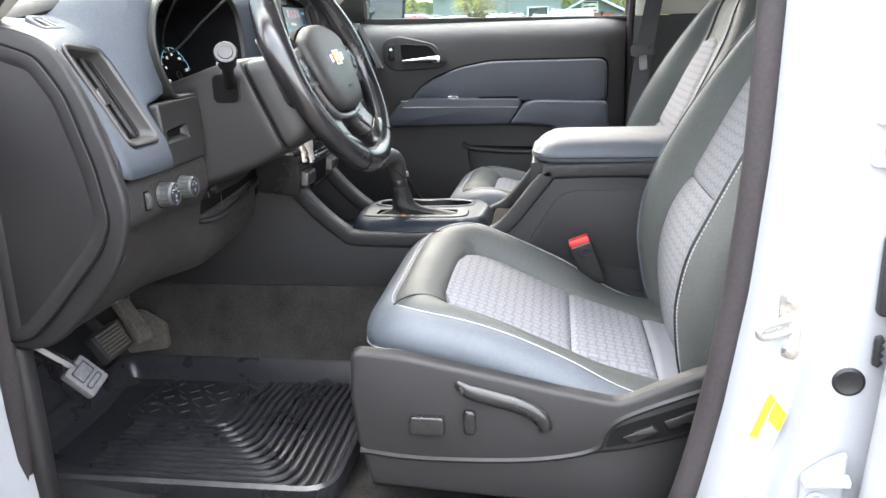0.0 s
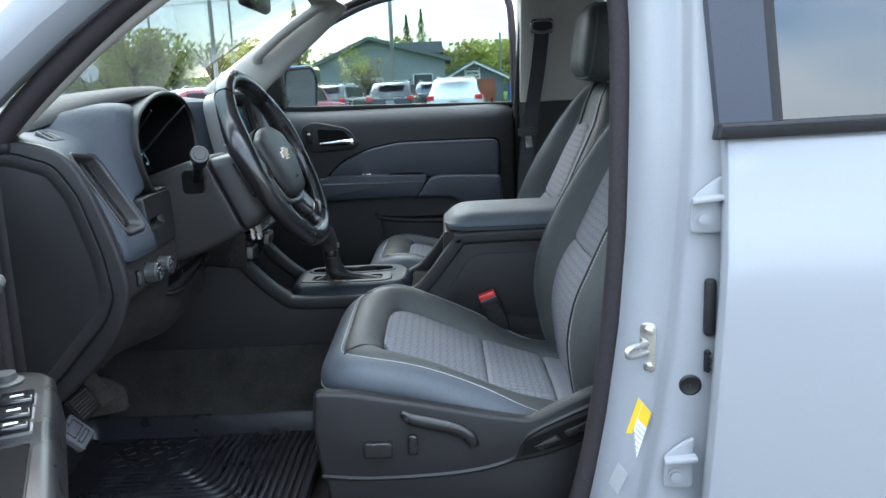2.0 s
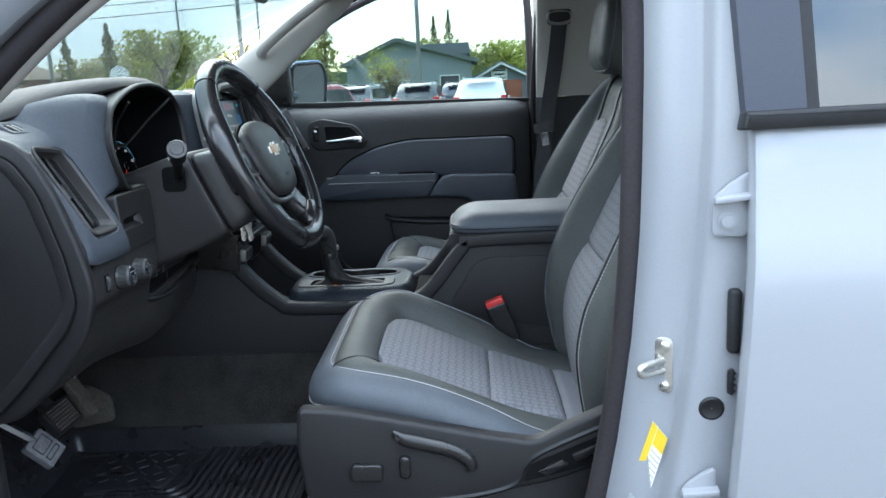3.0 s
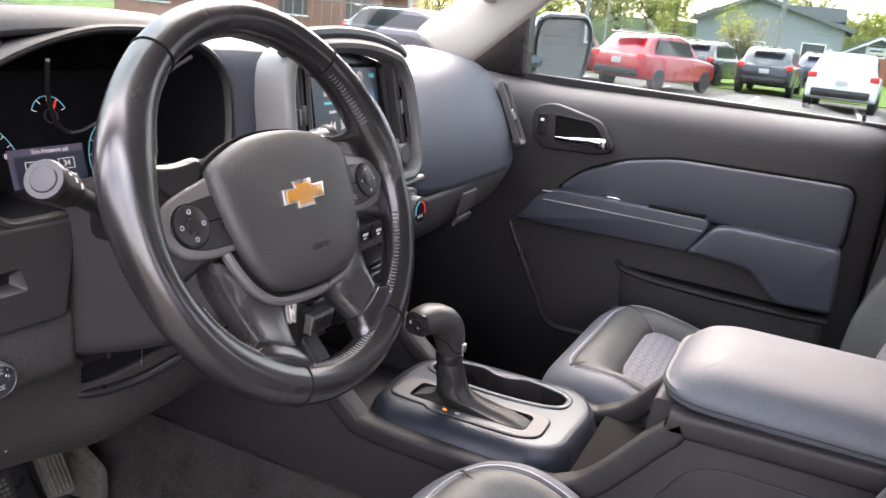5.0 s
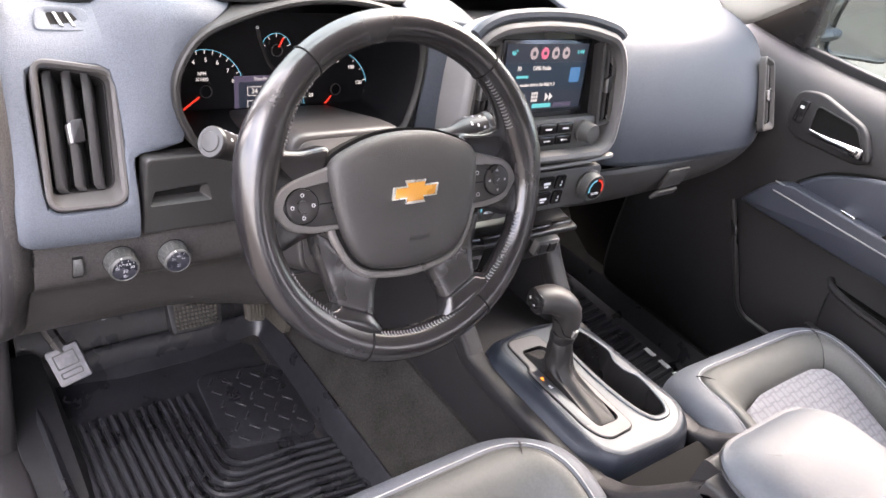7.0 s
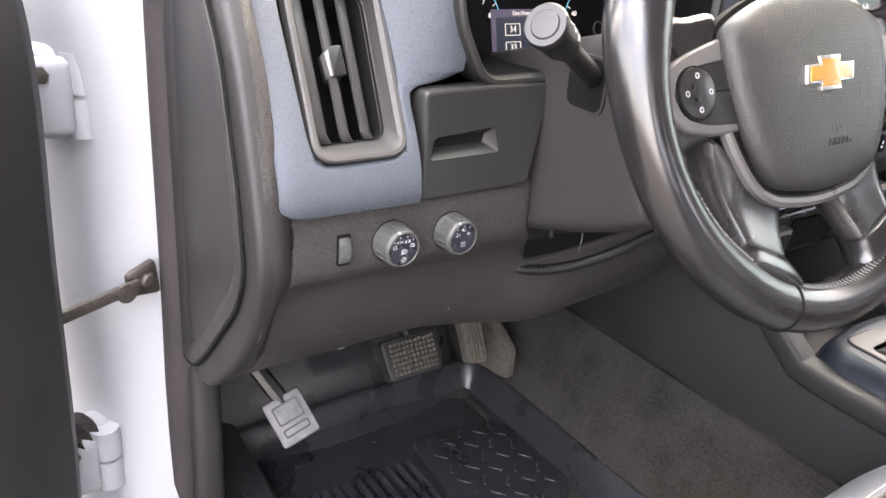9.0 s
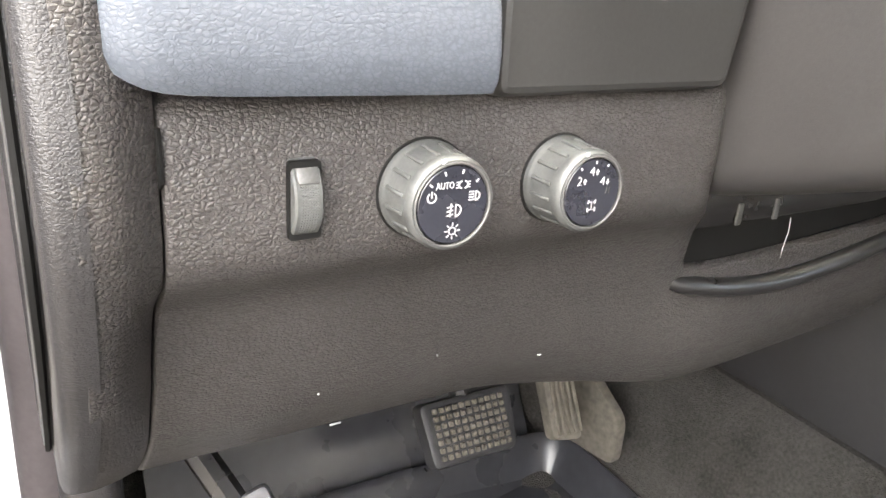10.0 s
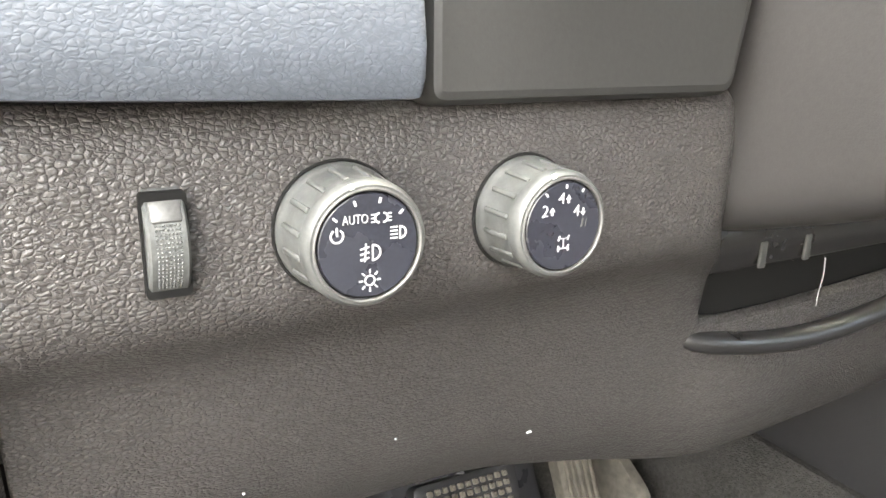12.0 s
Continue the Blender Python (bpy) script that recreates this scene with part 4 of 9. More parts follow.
    def skin(f0, f1, n, za=0.0, zb=2.0):
        """A strip of the backrest's face between two lines, given as functions of height."""
        rows = []
        for z in zs:
            if za <= z <= zb:
                rows.append([Vector((front(z, o), yc + side * o, z)) for o in (f0(z) + (f1(z) - f0(z)) * k / n for k in range(n + 1))])
        return sheet(rows, 0.008, (-1, 0, 0.3))

    clothw = lambda z: lerp_table(bc, z) if z < 1.252 else 0.0
    wide = lambda z: lerp_table(bw, z)
    for sx, lab2 in ((-1, ""), (1, "")):
        low_side = sx * side < 0
        part("bolster", skin(lambda z: sx * max(clothw(z), 0.0 if z < 1.18 else min(0.085, 0.6 * wide(z))), lambda z: sx * wide(z) * 0.80, 16), slate_smooth if low_side else leather, t, "blue-grey leather strip" if low_side else "")
        part("back_edge", skin(lambda z: sx * (wide(z) * 0.80 + 0.0005), lambda z: sx * wide(z), 8), leather, t)
        part("piping", tube([Vector((front(z, sx * wide(z) * 0.80) - 0.0008, yc + side * sx * wide(z) * 0.80, z)) for z in zs[2:]], 0.0022, 6), rubber if low_side else slate_smooth, t, "" if low_side else "blue-grey piping")
        for g in ((0.56, 0.83) if low_side else ()):
            part("stitching", stitches([Vector((front(z, sx * wide(z) * g) - 0.0006, yc + side * sx * wide(z) * g, z)) for z in zs[3:40]]), thread, t, "pale stitching")

    def back_cloth(za, zb):
        rows, n = [], 20
        for k in range(23):
            z = za + (zb - za) * k / 22
            row = []
            for i in range(n + 1):
                f = -1 + 2 * i / n
                e = min((1 - abs(f)) * 0.12, z - za, zb - z) / 0.012
                puff = 0.006 * (1 - (1 - max(0, min(1, e))) ** 2) + 0.004 * math.cos(f * 1.5)
                o = f * (clothw(z) + 0.001)
                row.append(Vector((front(z, 0.0) - puff + 0.002, yc + o, z + puff * 0.3)))
            rows.append(row)
        return sheet(rows, 0.010, (-1, 0, 0.3))

    yoke = lambda z: min(0.087, 0.62 * wide(z))
    rows_y = [[Vector((front(z, 0.0) + 0.006, yc - yoke(z) + 2 * yoke(z) * k / 10, z)) for k in range(11)] for z in zs if z > 1.16]
    part("yoke", sheet(rows_y, 0.006, (-1, 0, 0.3)), leather, t)
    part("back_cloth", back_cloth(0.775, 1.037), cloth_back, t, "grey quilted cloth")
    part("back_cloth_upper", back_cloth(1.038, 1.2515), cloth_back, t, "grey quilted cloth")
    shell = []
    for z in zs:
        w, x0, xb = wide(z), max(front(z, wide(z)), front(z, -wide(z))), lerp_table(cx, z) + 0.135 - 0.075 * max(0, (z - 1.25) / 0.125)
        xb = max(xb, x0 + 0.01)
        shell.append([Vector((x0 + 0.001, yc - w, z)), Vector((x0 + (xb - x0) * 0.5, yc - w - 0.004, z)), Vector((xb - 0.02, yc - w * 0.97, z)), Vector((xb, yc - w * 0.85, z)), Vector((xb + 0.004, yc, z)), Vector((xb, yc + w * 0.85, z)), Vector((xb - 0.02, yc + w * 0.97, z)), Vector((x0 + (xb - x0) * 0.5, yc + w + 0.004, z)), Vector((x0 + 0.001, yc + w, z))])
    part("seat_back", loft(shell, closed=False), leather, t)
    zt = zs[-1]
    part("back_top", sheet([[Vector((0.722, yc - 0.10 + 0.02 * k, zt - 0.001)) for k in range(11)], [Vector((0.735, yc - 0.10 + 0.02 * k, zt)) for k in range(11)], [Vector((0.77, yc - 0.10 + 0.02 * k, zt - 0.002)) for k in range(11)]], 0.01), leather, t)
    # head restraint on two posts
    hm = basis((0.70 if side < 0 else 0.695, yc, 1.372), (0, -1, 0), (math.sin(radians(8)), 0, 1))
    head = rpoly([(-0.12, 0.0), (0.12, 0.0), (0.138, 0.11), (0.10, 0.21), (-0.10, 0.21), (-0.138, 0.11)], 0.045, 6)
    hr = [inset(head, 0.02, -0.05), inset(head, 0.0, -0.03), inset(head, -0.004, 0.0), inset(head, 0.0, 0.035), inset(head, 0.018, 0.056), inset(head, 0.05, 0.064)]
    soften(part("head_restraint", loft(hr, caps="fan", m=hm), leather, t), 1)
    part("restraint_edge", tube([hm @ v for v in inset(head, 0.002, 0.036)], 0.0025, 6, True), slate_smooth, t, "blue-grey piping")
    for sx in (-0.06, 0.06):
        part("post", tube([Vector((0.735, yc + sx, 1.33)), Vector((0.715, yc + sx, 1.40))], 0.006, 10), chrome, t)

    # moulded base with rails
    out = side
    part("rail", rbox((0.27, yc - 0.16, 0.63), (0.50, 0.05, 0.07), 0.01), smooth_plastic, t)
    part("rail", rbox((0.27, yc + 0.16, 0.63), (0.50, 0.05, 0.07), 0.01), smooth_plastic, t)
    part("base", rbox((0.30, yc, 0.705), (0.48, 0.44, 0.08), 0.03), smooth_plastic, t)
    yo = 0.655 * side
    face = basis((0, yo, 0), (1, 0, 0), (0, 0, 1)) if side < 0 else basis((0, yo, 0), (-1, 0, 0), (0, 0, 1))
    fx = 1 if side < 0 else -1
    shield = [(0.028, 0.872), (0.024, 0.80), (0.032, 0.715), (0.10, 0.706), (0.25, 0.706), (0.35, 0.722), (0.42, 0.735), (0.48, 0.755), (0.56, 0.79), (0.56, 0.878), (0.47, 0.84), (0.40, 0.806), (0.33, 0.818), (0.20, 0.846), (0.10, 0.866)]
    ps = rpoly([(fx * x, z) for x, z in shield], 0.016, 4)
    part("side_shield", prism(ps, -0.012, 0.010, face, 0.008, 3), plastic, t, "moulded black plastic side cover")
    skirt = rpoly([(fx * x, z) for x, z in [(0.034, 0.712), (0.045, 0.655), (0.50, 0.628), (0.56, 0.70), (0.56, 0.86), (0.45, 0.80), (0.40, 0.75), (0.34, 0.722)]], 0.012, 4)
    part("lower_skirt", prism(skirt, -0.06, 0.001, face, 0.006, 3), plastic, t)
    ridge = spline([(0.034, 0.716), (0.12, 0.708), (0.25, 0.711), (0.33, 0.722), (0.372, 0.738), (0.384, 0.765), (0.42, 0.792), (0.56, 0.852)], 5)
    part("ridge", tube([face @ Vector((fx * p[0], p[1], 0.006)) for p in [Vector((*q, 0)) for q in [(a, b) for a, b in [(v[0], v[1]) for v in ridge]]]], 0.006, 8), smooth_plastic, t, "shiny edge of the cover")
    if side < 0:
        part("seat_switch", prism(rpoly(box2(0.110, 0.751, 0.160, 0.779), 0.007), 0.004, 0.022, face, 0.003, 3), smooth_plastic, t, "black seat adjuster")
        part("lumbar_switch", prism(rpoly(box2(0.186, 0.752, 0.204, 0.790), 0.009), 0.004, 0.019, face, 0.005, 3), smooth_plastic, t)
        lever = spline([(0.178, 0.830, 0.013), (0.196, 0.818, 0.015), (0.235, 0.808, 0.016), (0.272, 0.797, 0.016), (0.294, 0.782, 0.016), (0.301, 0.764, 0.015)], 5)
        radii = [0.005 + 0.0065 * min(1, k / 6) - 0.003 * max(0, (k - 20) / 5) for k in range(len(lever))]
        part("recline_lever", tube([face @ p for p in lever], radii, 10, flat=0.6, up=(0, -1, 0)), smooth_plastic, t)
        part("screw", lathe([(0.004, 0.0), (0.004, 0.028), (0.0, 0.029)], face @ shift(0.186, 0.824), 10), smooth_plastic, t)
        # flat black sheet on the cover, painted shade of the hinge recess
        part("hinge_shade", prism(rpoly([(0.380, 0.739), (0.390, 0.768), (0.55, 0.835), (0.55, 0.795), (0.47, 0.762)], 0.006), 0.0105, 0.0118, face), dark_gap, t)
        part("hinge_cover", prism(rpoly([(0.402, 0.758), (0.442, 0.778), (0.452, 0.769), (0.417, 0.750)], 0.003), 0.010, 0.016, face, 0.002), smooth_plastic, t)
        part("hinge_cover", prism(rpoly([(0.456, 0.785), (0.54, 0.82), (0.54, 0.803), (0.464, 0.773)], 0.003), 0.010, 0.016, face, 0.002), smooth_plastic, t)
    return t


seat(-1)
seat(1).location.x += 0.018

# ---- buckle beside the driver's seat ----
t_bk = thing("belt_buckle", (0.39, -0.140, 0.80), "black seat belt buckle with a red button", "belt buckle")
bk = basis((0.370, -0.145, 0.856), (0.93, 0, 0.36), (-0.42, 0, 0.9))
part("housing", prism(rpoly(box2(-0.022, -0.06, 0.022, 0.030), 0.006), -0.010, 0.012, bk, 0.004, 3), smooth_plastic, t_bk)
part("button", prism(rpoly(box2(-0.020, 0.027, 0.020, 0.042), 0.004), -0.009, 0.011, bk, 0.003), red_plastic, t_bk, "red release button")
part("stalk", prism(box2(-0.010, -0.10, 0.010, -0.055), -0.004, 0.004, bk), smooth_plastic, t_bk)

# ---- passenger's belt ----
t_belt = thing("seat_belt", (0.56, 0.70, 1.2), "grey-black seat belt on the passenger pillar", "seat belt")
def ribbon(path, w, across, thick=0.0014):
    return sheet([[Vector(p) + Vector(across) * s for s in (-w, 0, w)] for p in path], thick, (0, -1, 0))
web = Paint("woven_belt", (0.055, 0.055, 0.060), 0.75, spec=0.2).wear(30, 0.15, 900, 0.05).fuzz(1500, 0.4, 0.0005).m
part("webbing", ribbon(spline([(0.600, 0.655, 1.530), (0.588, 0.672, 1.42), (0.570, 0.690, 1.30), (0.555, 0.685, 1.20), (0.54, 0.67, 1.08), (0.53, 0.66, 0.9)], 5), 0.024, (1, 0, 0.15)), web, t_belt)
part("upper_guide", rbox((0.600, 0.655, 1.548), (0.075, 0.030, 0.045), 0.012), plastic, t_belt)
part("guide_ring", tube(spline([(0.570, 0.645, 1.535), (0.600, 0.636, 1.527), (0.632, 0.645, 1.537), (0.628, 0.645, 1.56), (0.572, 0.645, 1.56)], 4, True), 0.005, 8, True), satin, t_belt)
lt = basis((0.550, 0.672, 1.215), (1, 0, 0.1), (0, 0.1, 1))
part("tongue", prism(rpoly(box2(-0.032, -0.012, 0.032, 0.018), 0.006), -0.004, 0.010, lt @ Matrix.Rotation(math.pi, 4, "Y"), 0.003), smooth_plastic, t_belt)
part("tongue_blade", prism(rpoly(box2(-0.010, -0.052, 0.012, -0.01), 0.004), -0.002, 0.001, lt @ Matrix.Rotation(math.pi, 4, "Y")), chrome, t_belt, "steel tongue")
gate_grey = Paint("grey_gate_plate", (0.075, 0.076, 0.08), 0.48, 0.2).wear(30, 0.1, 500, 0.06).m
carbon_p = Paint("striped_dark_blue_trim", (0.016, 0.021, 0.030), 0.30, 0.3)
carbon_w = carbon_p.node("TexWave", Scale=260.0)
carbon_w.bands_direction = "DIAGONAL"
carbon_p.link(carbon_p.co.outputs["Object"], carbon_w.inputs["Vector"])
carbon = carbon_p.bump(carbon_w.outputs["Fac"], 0.5, 0.0005).m
# ================= centre console =================
t_con = thing("centre_console", (0.1, 0.0, 0.62), "black plastic centre console with armrest and cup holders", "console")
XZ = basis((0, 0, 0), (1, 0, 0), (0, 0, 1))  # local x, z up, out of the face is -y


def xz_prism(pts, y0, y1, bevel=0.0, r=0.01, n=5):
    """A side outline in x and z carried from y0 to y1."""
    return prism(rpoly(pts, r, n), -y1, -y0, XZ, bevel, 3)


core = [(-0.66, 0.64), (0.62, 0.64), (0.62, 1.035), (0.262, 1.035), (0.255, 0.90), (0.175, 0.895), (0.165, 0.832), (-0.11, 0.832), (-0.125, 0.868), (-0.32, 0.868), (-0.36, 0.93), (-0.66, 0.95)]
part("core", xz_prism(core, -0.098, 0.098, 0.0, 0.008), plastic, t_con)
side_out = [(-0.66, 0.68), (0.62, 0.66), (0.62, 1.034), (0.315, 1.030), (0.285, 1.012), (0.215, 0.925), (0.175, 0.898), (0.13, 0.890), (-0.085, 0.890), (-0.125, 0.905), (-0.185, 0.958), (-0.262, 1.050), (-0.66, 1.05)]
rim_out = [(0.62, 1.040), (0.315, 1.037), (0.283, 1.020), (0.213, 0.932), (0.173, 0.905), (0.13, 0.897), (-0.085, 0.897), (-0.122, 0.911), (-0.182, 0.965), (-0.262, 1.058)]
rim_in = [(-0.262, 1.026), (-0.195, 0.938), (-0.132, 0.882), (-0.085, 0.866), (0.135, 0.866), (0.185, 0.876), (0.228, 0.908), (0.300, 0.995), (0.325, 1.008), (0.62, 1.012)]
for s in (-1, 1):
    a, b = sorted((0.100 * s, 0.122 * s))
    part("side_panel", xz_prism(side_out, a, b, 0.004 if s < 0 else 0.0, 0.03, 6), plastic, t_con)
    a, b = sorted((0.096 * s, 0.130 * s))
    mids = spline([((p[0] + q[0]) / 2, 0, (p[1] + q[1]) / 2) for p, q in zip(rim_out, reversed(rim_in))], 5)
    bar = []
    for k, p in enumerate(mids):
        d = (mids[min(k + 1, len(mids) - 1)] - mids[max(k - 1, 0)]).normalized()
        nrm_ = Vector((-d.z, 0, d.x))
        bar.append([Vector((p.x, 0.112 * s, p.z)) + u * nrm_ + Vector((0, v, 0)) for u, v in (tuple(q) for q in rpoly(box2(-0.0145, -0.017, 0.0145, 0.017), 0.007, 3))])
    part("side_rim", loft(bar), plastic, t_con)
# pressed field in the side under the armrest
part("side_field", xz_prism([(0.245, 0.86), (0.60, 0.80), (0.60, 0.985), (0.345, 0.985), (0.315, 0.972)], -0.1245, -0.115, 0.002, 0.025), plastic, t_con)
# armrest
arm_plan = rpoly(box2(0.266, -0.118, 0.64, 0.116), [0.07, 0.02, 0.02, 0.07], 12)
arm_rings = []
for d_, h_ in ((0.014, 1.036), (0.002, 1.039), (-0.002, 1.046), (-0.001, 1.054), (0.003, 1.062), (0.010, 1.070), (0.020, 1.0765), (0.034, 1.081), (0.054, 1.0835)):
    arm_rings.append([Vector((p.x, p.y, h_ - 0.010 * (max(0, 0.36 - p.x) / 0.10) ** 2 * (h_ > 1.06))) for p in inset(arm_plan, d_)])
for s_ in (0.75, 0.5, 0.25, 0.0):
    row_ = []
    for p in arm_rings[8]:
        axis_x = min(0.62, max(0.34, p.x))
        row_.append(Vector((axis_x + (p.x - axis_x) * s_, p.y * s_, 1.0848 - (1.0848 - p.z) * s_ ** 2)))
    arm_rings.append(row_)
part("armrest", loft(arm_rings, caps=False), slate_smooth, t_con, "blue-grey padded armrest")
part("armrest_seam", tube([Vector((p.x, p.y, 1.0475)) for p in inset(arm_plan, -0.0025)], 0.0012, 5, True), rubber, t_con)
part("armrest_base", prism(inset(arm_plan, 0.006), 1.026, 1.040, None, 0.003), plastic, t_con)
# thin black plate on the core stands in for a shaded storage recess
part("bin_shade", join(rbox((0.217, 0, 0.8975), (0.078, 0.176, 0.005), 0.002)), dark_gap, t_con)

# shift surround with cup holders
SZ = 0.912
outer = rpoly([(-0.100, -0.078), (-0.080, -0.089), (0.128, -0.093), (0.158, -0.070), (0.163, 0.050), (0.132, 0.104), (-0.070, 0.096), (-0.102, 0.060), (-0.108, -0.010)], [0.02, 0.02, 0.03, 0.03, 0.04, 0.03, 0.03, 0.03, 0.03], 6)


def cup_outline(grow):
    """Two round cup places that run into one another, pinched on the far side."""
    out = []
    for k in range(72):
        a = 2 * math.pi * k / 72
        x = 0.022 + (0.104 + grow) * math.cos(a)
        s_ = math.sin(a)
        y = 0.052 + (0.0335 + grow) * math.copysign(abs(s_) ** 0.62, s_)
        y -= 0.013 * math.exp(-((x - 0.020) / 0.024) ** 4) * (1 if s_ > 0 else 0)
        out.append(Vector((x, y)))
    return out


cup_hole = cup_outline(0.0)
slot = rpoly(box2(-0.068, -0.064, 0.106, -0.015), 0.010, 4)
part("shift_surround", holed(outer, [cup_hole, slot], 0.904, SZ + 0.006), surround_grey, t_con, "satin blue-grey trim")
part("surround_skirt", loft([inset(outer, -0.021, 0.874), inset(outer, -0.019, 0.886), inset(outer, -0.013, 0.904), inset(outer, -0.006, 0.914), inset(outer, 0.0015, SZ + 0.0066), inset(outer, 0.006, SZ + 0.0066)], caps=False), carbon, t_con, "dark blue striped trim")
part("cup_rim", loft([[Vector((p.x, p.y, SZ + h)) for p in cup_outline(g)] for g, h in ((0.0085, 0.0055), (0.0080, 0.0078), (0.0070, 0.0086), (0.0015, 0.0086), (0.0, 0.0078), (-0.0005, 0.003))], caps=False), surround_grey, t_con, "raised satin rim")
part("cup_well", join(loft([[Vector((p.x, p.y, SZ + 0.006)) for p in cup_outline(-0.0003)], [Vector((p.x, p.y, SZ - 0.030)) for p in cup_outline(-0.003)], [Vector((p.x, p.y, SZ - 0.062)) for p in cup_outline(-0.006)], [Vector((p.x, p.y, SZ - 0.066)) for p in cup_outline(-0.012)]], caps=False), prism(cup_outline(-0.008), SZ - 0.070, SZ - 0.0655)), smooth_plastic, t_con, "black cup wells")
for x in (-0.046, 0.088):
    part("cup_base", lathe([(0.030, SZ - 0.066), (0.030, SZ - 0.064), (0.026, SZ - 0.0635), (0.0, SZ - 0.0640)], shift(x, 0.051), 28), rubber, t_con)
plate_o = rpoly([(-0.094, -0.072), (-0.034, -0.074), (-0.026, -0.083), (0.100, -0.081), (0.128, -0.066), (0.126, -0.008), (-0.092, -0.006)], [0.016, 0.006, 0.006, 0.02, 0.016, 0.016, 0.016], 5)
plate_i = rpoly([(-0.066, -0.062), (-0.034, -0.0625), (-0.024, -0.063), (0.090, -0.063), (0.104, -0.061), (0.104, -0.018), (-0.066, -0.018)], [0.008, 0.001, 0.001, 0.001, 0.008, 0.010, 0.010], 5)
part("gate_plate", band(plate_o, plate_i, SZ + 0.004, SZ + 0.0085, None, 0.001), gate_grey, t_con, "grey gate plate")
part("gate_groove", band(inset(plate_o, -0.0018), plate_o, SZ + 0.004, SZ + 0.0068), dark_gap, t_con)
part("slot_groove", band(inset(plate_i, -0.0012), plate_i, SZ + 0.004, SZ + 0.0088), dark_gap, t_con)
part("gate_floor", rbox((0.015, -0.037, SZ - 0.002), (0.16, 0.046, 0.004), 0.001), smooth_plastic, t_con)
gear_m = lambda x, y: Matrix.Translation((x, y, SZ + 0.0094)) @ Matrix.Rotation(radians(90), 4, "Z")
part("gear_strip", rbox((0.036, -0.0735, SZ + 0.0082), (0.118, 0.011, 0.0012), 0.0004), surround_grey, t_con)
for ch, x, m_ in (("P", -0.004, lit_amber), ("R", 0.014, ink_white)):
    text("gear_letter", ch, 0.0095, gear_m(x, -0.0735), m_, t_con)

t_sh = thing("gear_lever", (0.0, -0.04, 0.915), "black leather gear lever with a gaiter", "gear lever")
boot = []
for x, y, z, w, d, q in ((0.020, -0.0395, 0.9145, 0.0865, 0.0235, 0.40), (0.020, -0.0395, 0.9172, 0.0850, 0.0232, 0.45), (0.019, -0.040, 0.9200, 0.0740, 0.0228, 0.5), (0.014, -0.0405, 0.9235, 0.0560, 0.0222, 0.6), (0.005, -0.042, 0.9275, 0.0380, 0.0212, 0.7), (-0.004, -0.043, 0.9325, 0.0285, 0.0205, 0.85), (-0.009, -0.0435, 0.9400, 0.0245, 0.0200, 0.95), (-0.0115, -0.044, 0.9490, 0.0225, 0.0192, 1), (-0.0135, -0.0445, 0.9580, 0.0208, 0.0186, 1), (-0.0160, -0.045, 0.9700, 0.0190, 0.0178, 1), (-0.0185, -0.045, 0.9830, 0.0182, 0.0173, 1)):
    ring = []
    for k in range(56):
        a = 2 * math.pi * k / 56
        c_, s_ = math.cos(a), math.sin(a)
        lift = max(0.0, min(1.0, (z - 0.915) * 90, (0.979 - z) * 60))
        fold = 1 + 0.11 * lift * (0.6 * math.sin(4 * a + z * 150) + 0.45 * math.sin(7 * a - z * 210 + 1.0) + 0.3 * math.sin(11 * a + z * 330))
        ring.append(Vector((x + w * math.copysign(abs(c_) ** q, c_) * fold, y + d * math.copysign(abs(s_) ** q, s_) * fold, z + 0.003 * lift * math.sin(5 * a + 2.0))))
    boot.append(ring)
soften(part("gaiter", loft(boot), gaiter_leather, t_sh, "creased black leather gaiter"), 1)
part("collar", lathe([(0.0178, -0.004), (0.0188, 0.0), (0.0190, 0.006), (0.0182, 0.010), (0.015, 0.011)], Matrix.Translation((-0.0188, -0.045, 0.982)), 28), smooth_plastic, t_sh)
# pistol grip: upright shaft that bends over into a head turned to the driver
grip = []
for (x, y, z), (tx, ty, tz), a, b in (((-0.0190, -0.045, 0.990), (0, 0, 1), 0.0180, 0.0170), ((-0.0200, -0.045, 1.004), (-0.05, 0, 1), 0.0195, 0.0175), ((-0.0225, -0.046, 1.018), (-0.12, -0.05, 1), 0.0220, 0.0190), ((-0.0275, -0.049, 1.031), (-0.2, -0.35, 1), 0.0250, 0.0205), ((-0.0330, -0.056, 1.0405), (-0.25, -0.9, 0.8), 0.0260, 0.0215), ((-0.0385, -0.068, 1.0440), (-0.22, -1, 0.25), 0.0250, 0.0205), ((-0.0425, -0.081, 1.0440), (-0.2, -1, -0.02), 0.0230, 0.0185), ((-0.0455, -0.092, 1.0425), (-0.2, -1, -0.10), 0.0215, 0.0172), ((-0.0468, -0.0965, 1.0420), (-0.2, -1, -0.10), 0.0195, 0.0155)):
    t_ = Vector((tx, ty, tz)).normalized()
    ux = (Vector((1, 0, 0)) - t_ * t_.x).normalized()
    uy = t_.cross(ux)
    grip.append([Vector((x, y, z)) + ux * a * math.copysign(abs(math.cos(w)) ** 0.85, math.cos(w)) + uy * b * math.copysign(abs(math.sin(w)) ** 0.85, math.sin(w)) for w in (2 * math.pi * k / 28 for k in range(28))])
soften(part("knob", loft(grip, caps="fan"), column_plastic, t_sh, "black pistol-grip knob"), 1)
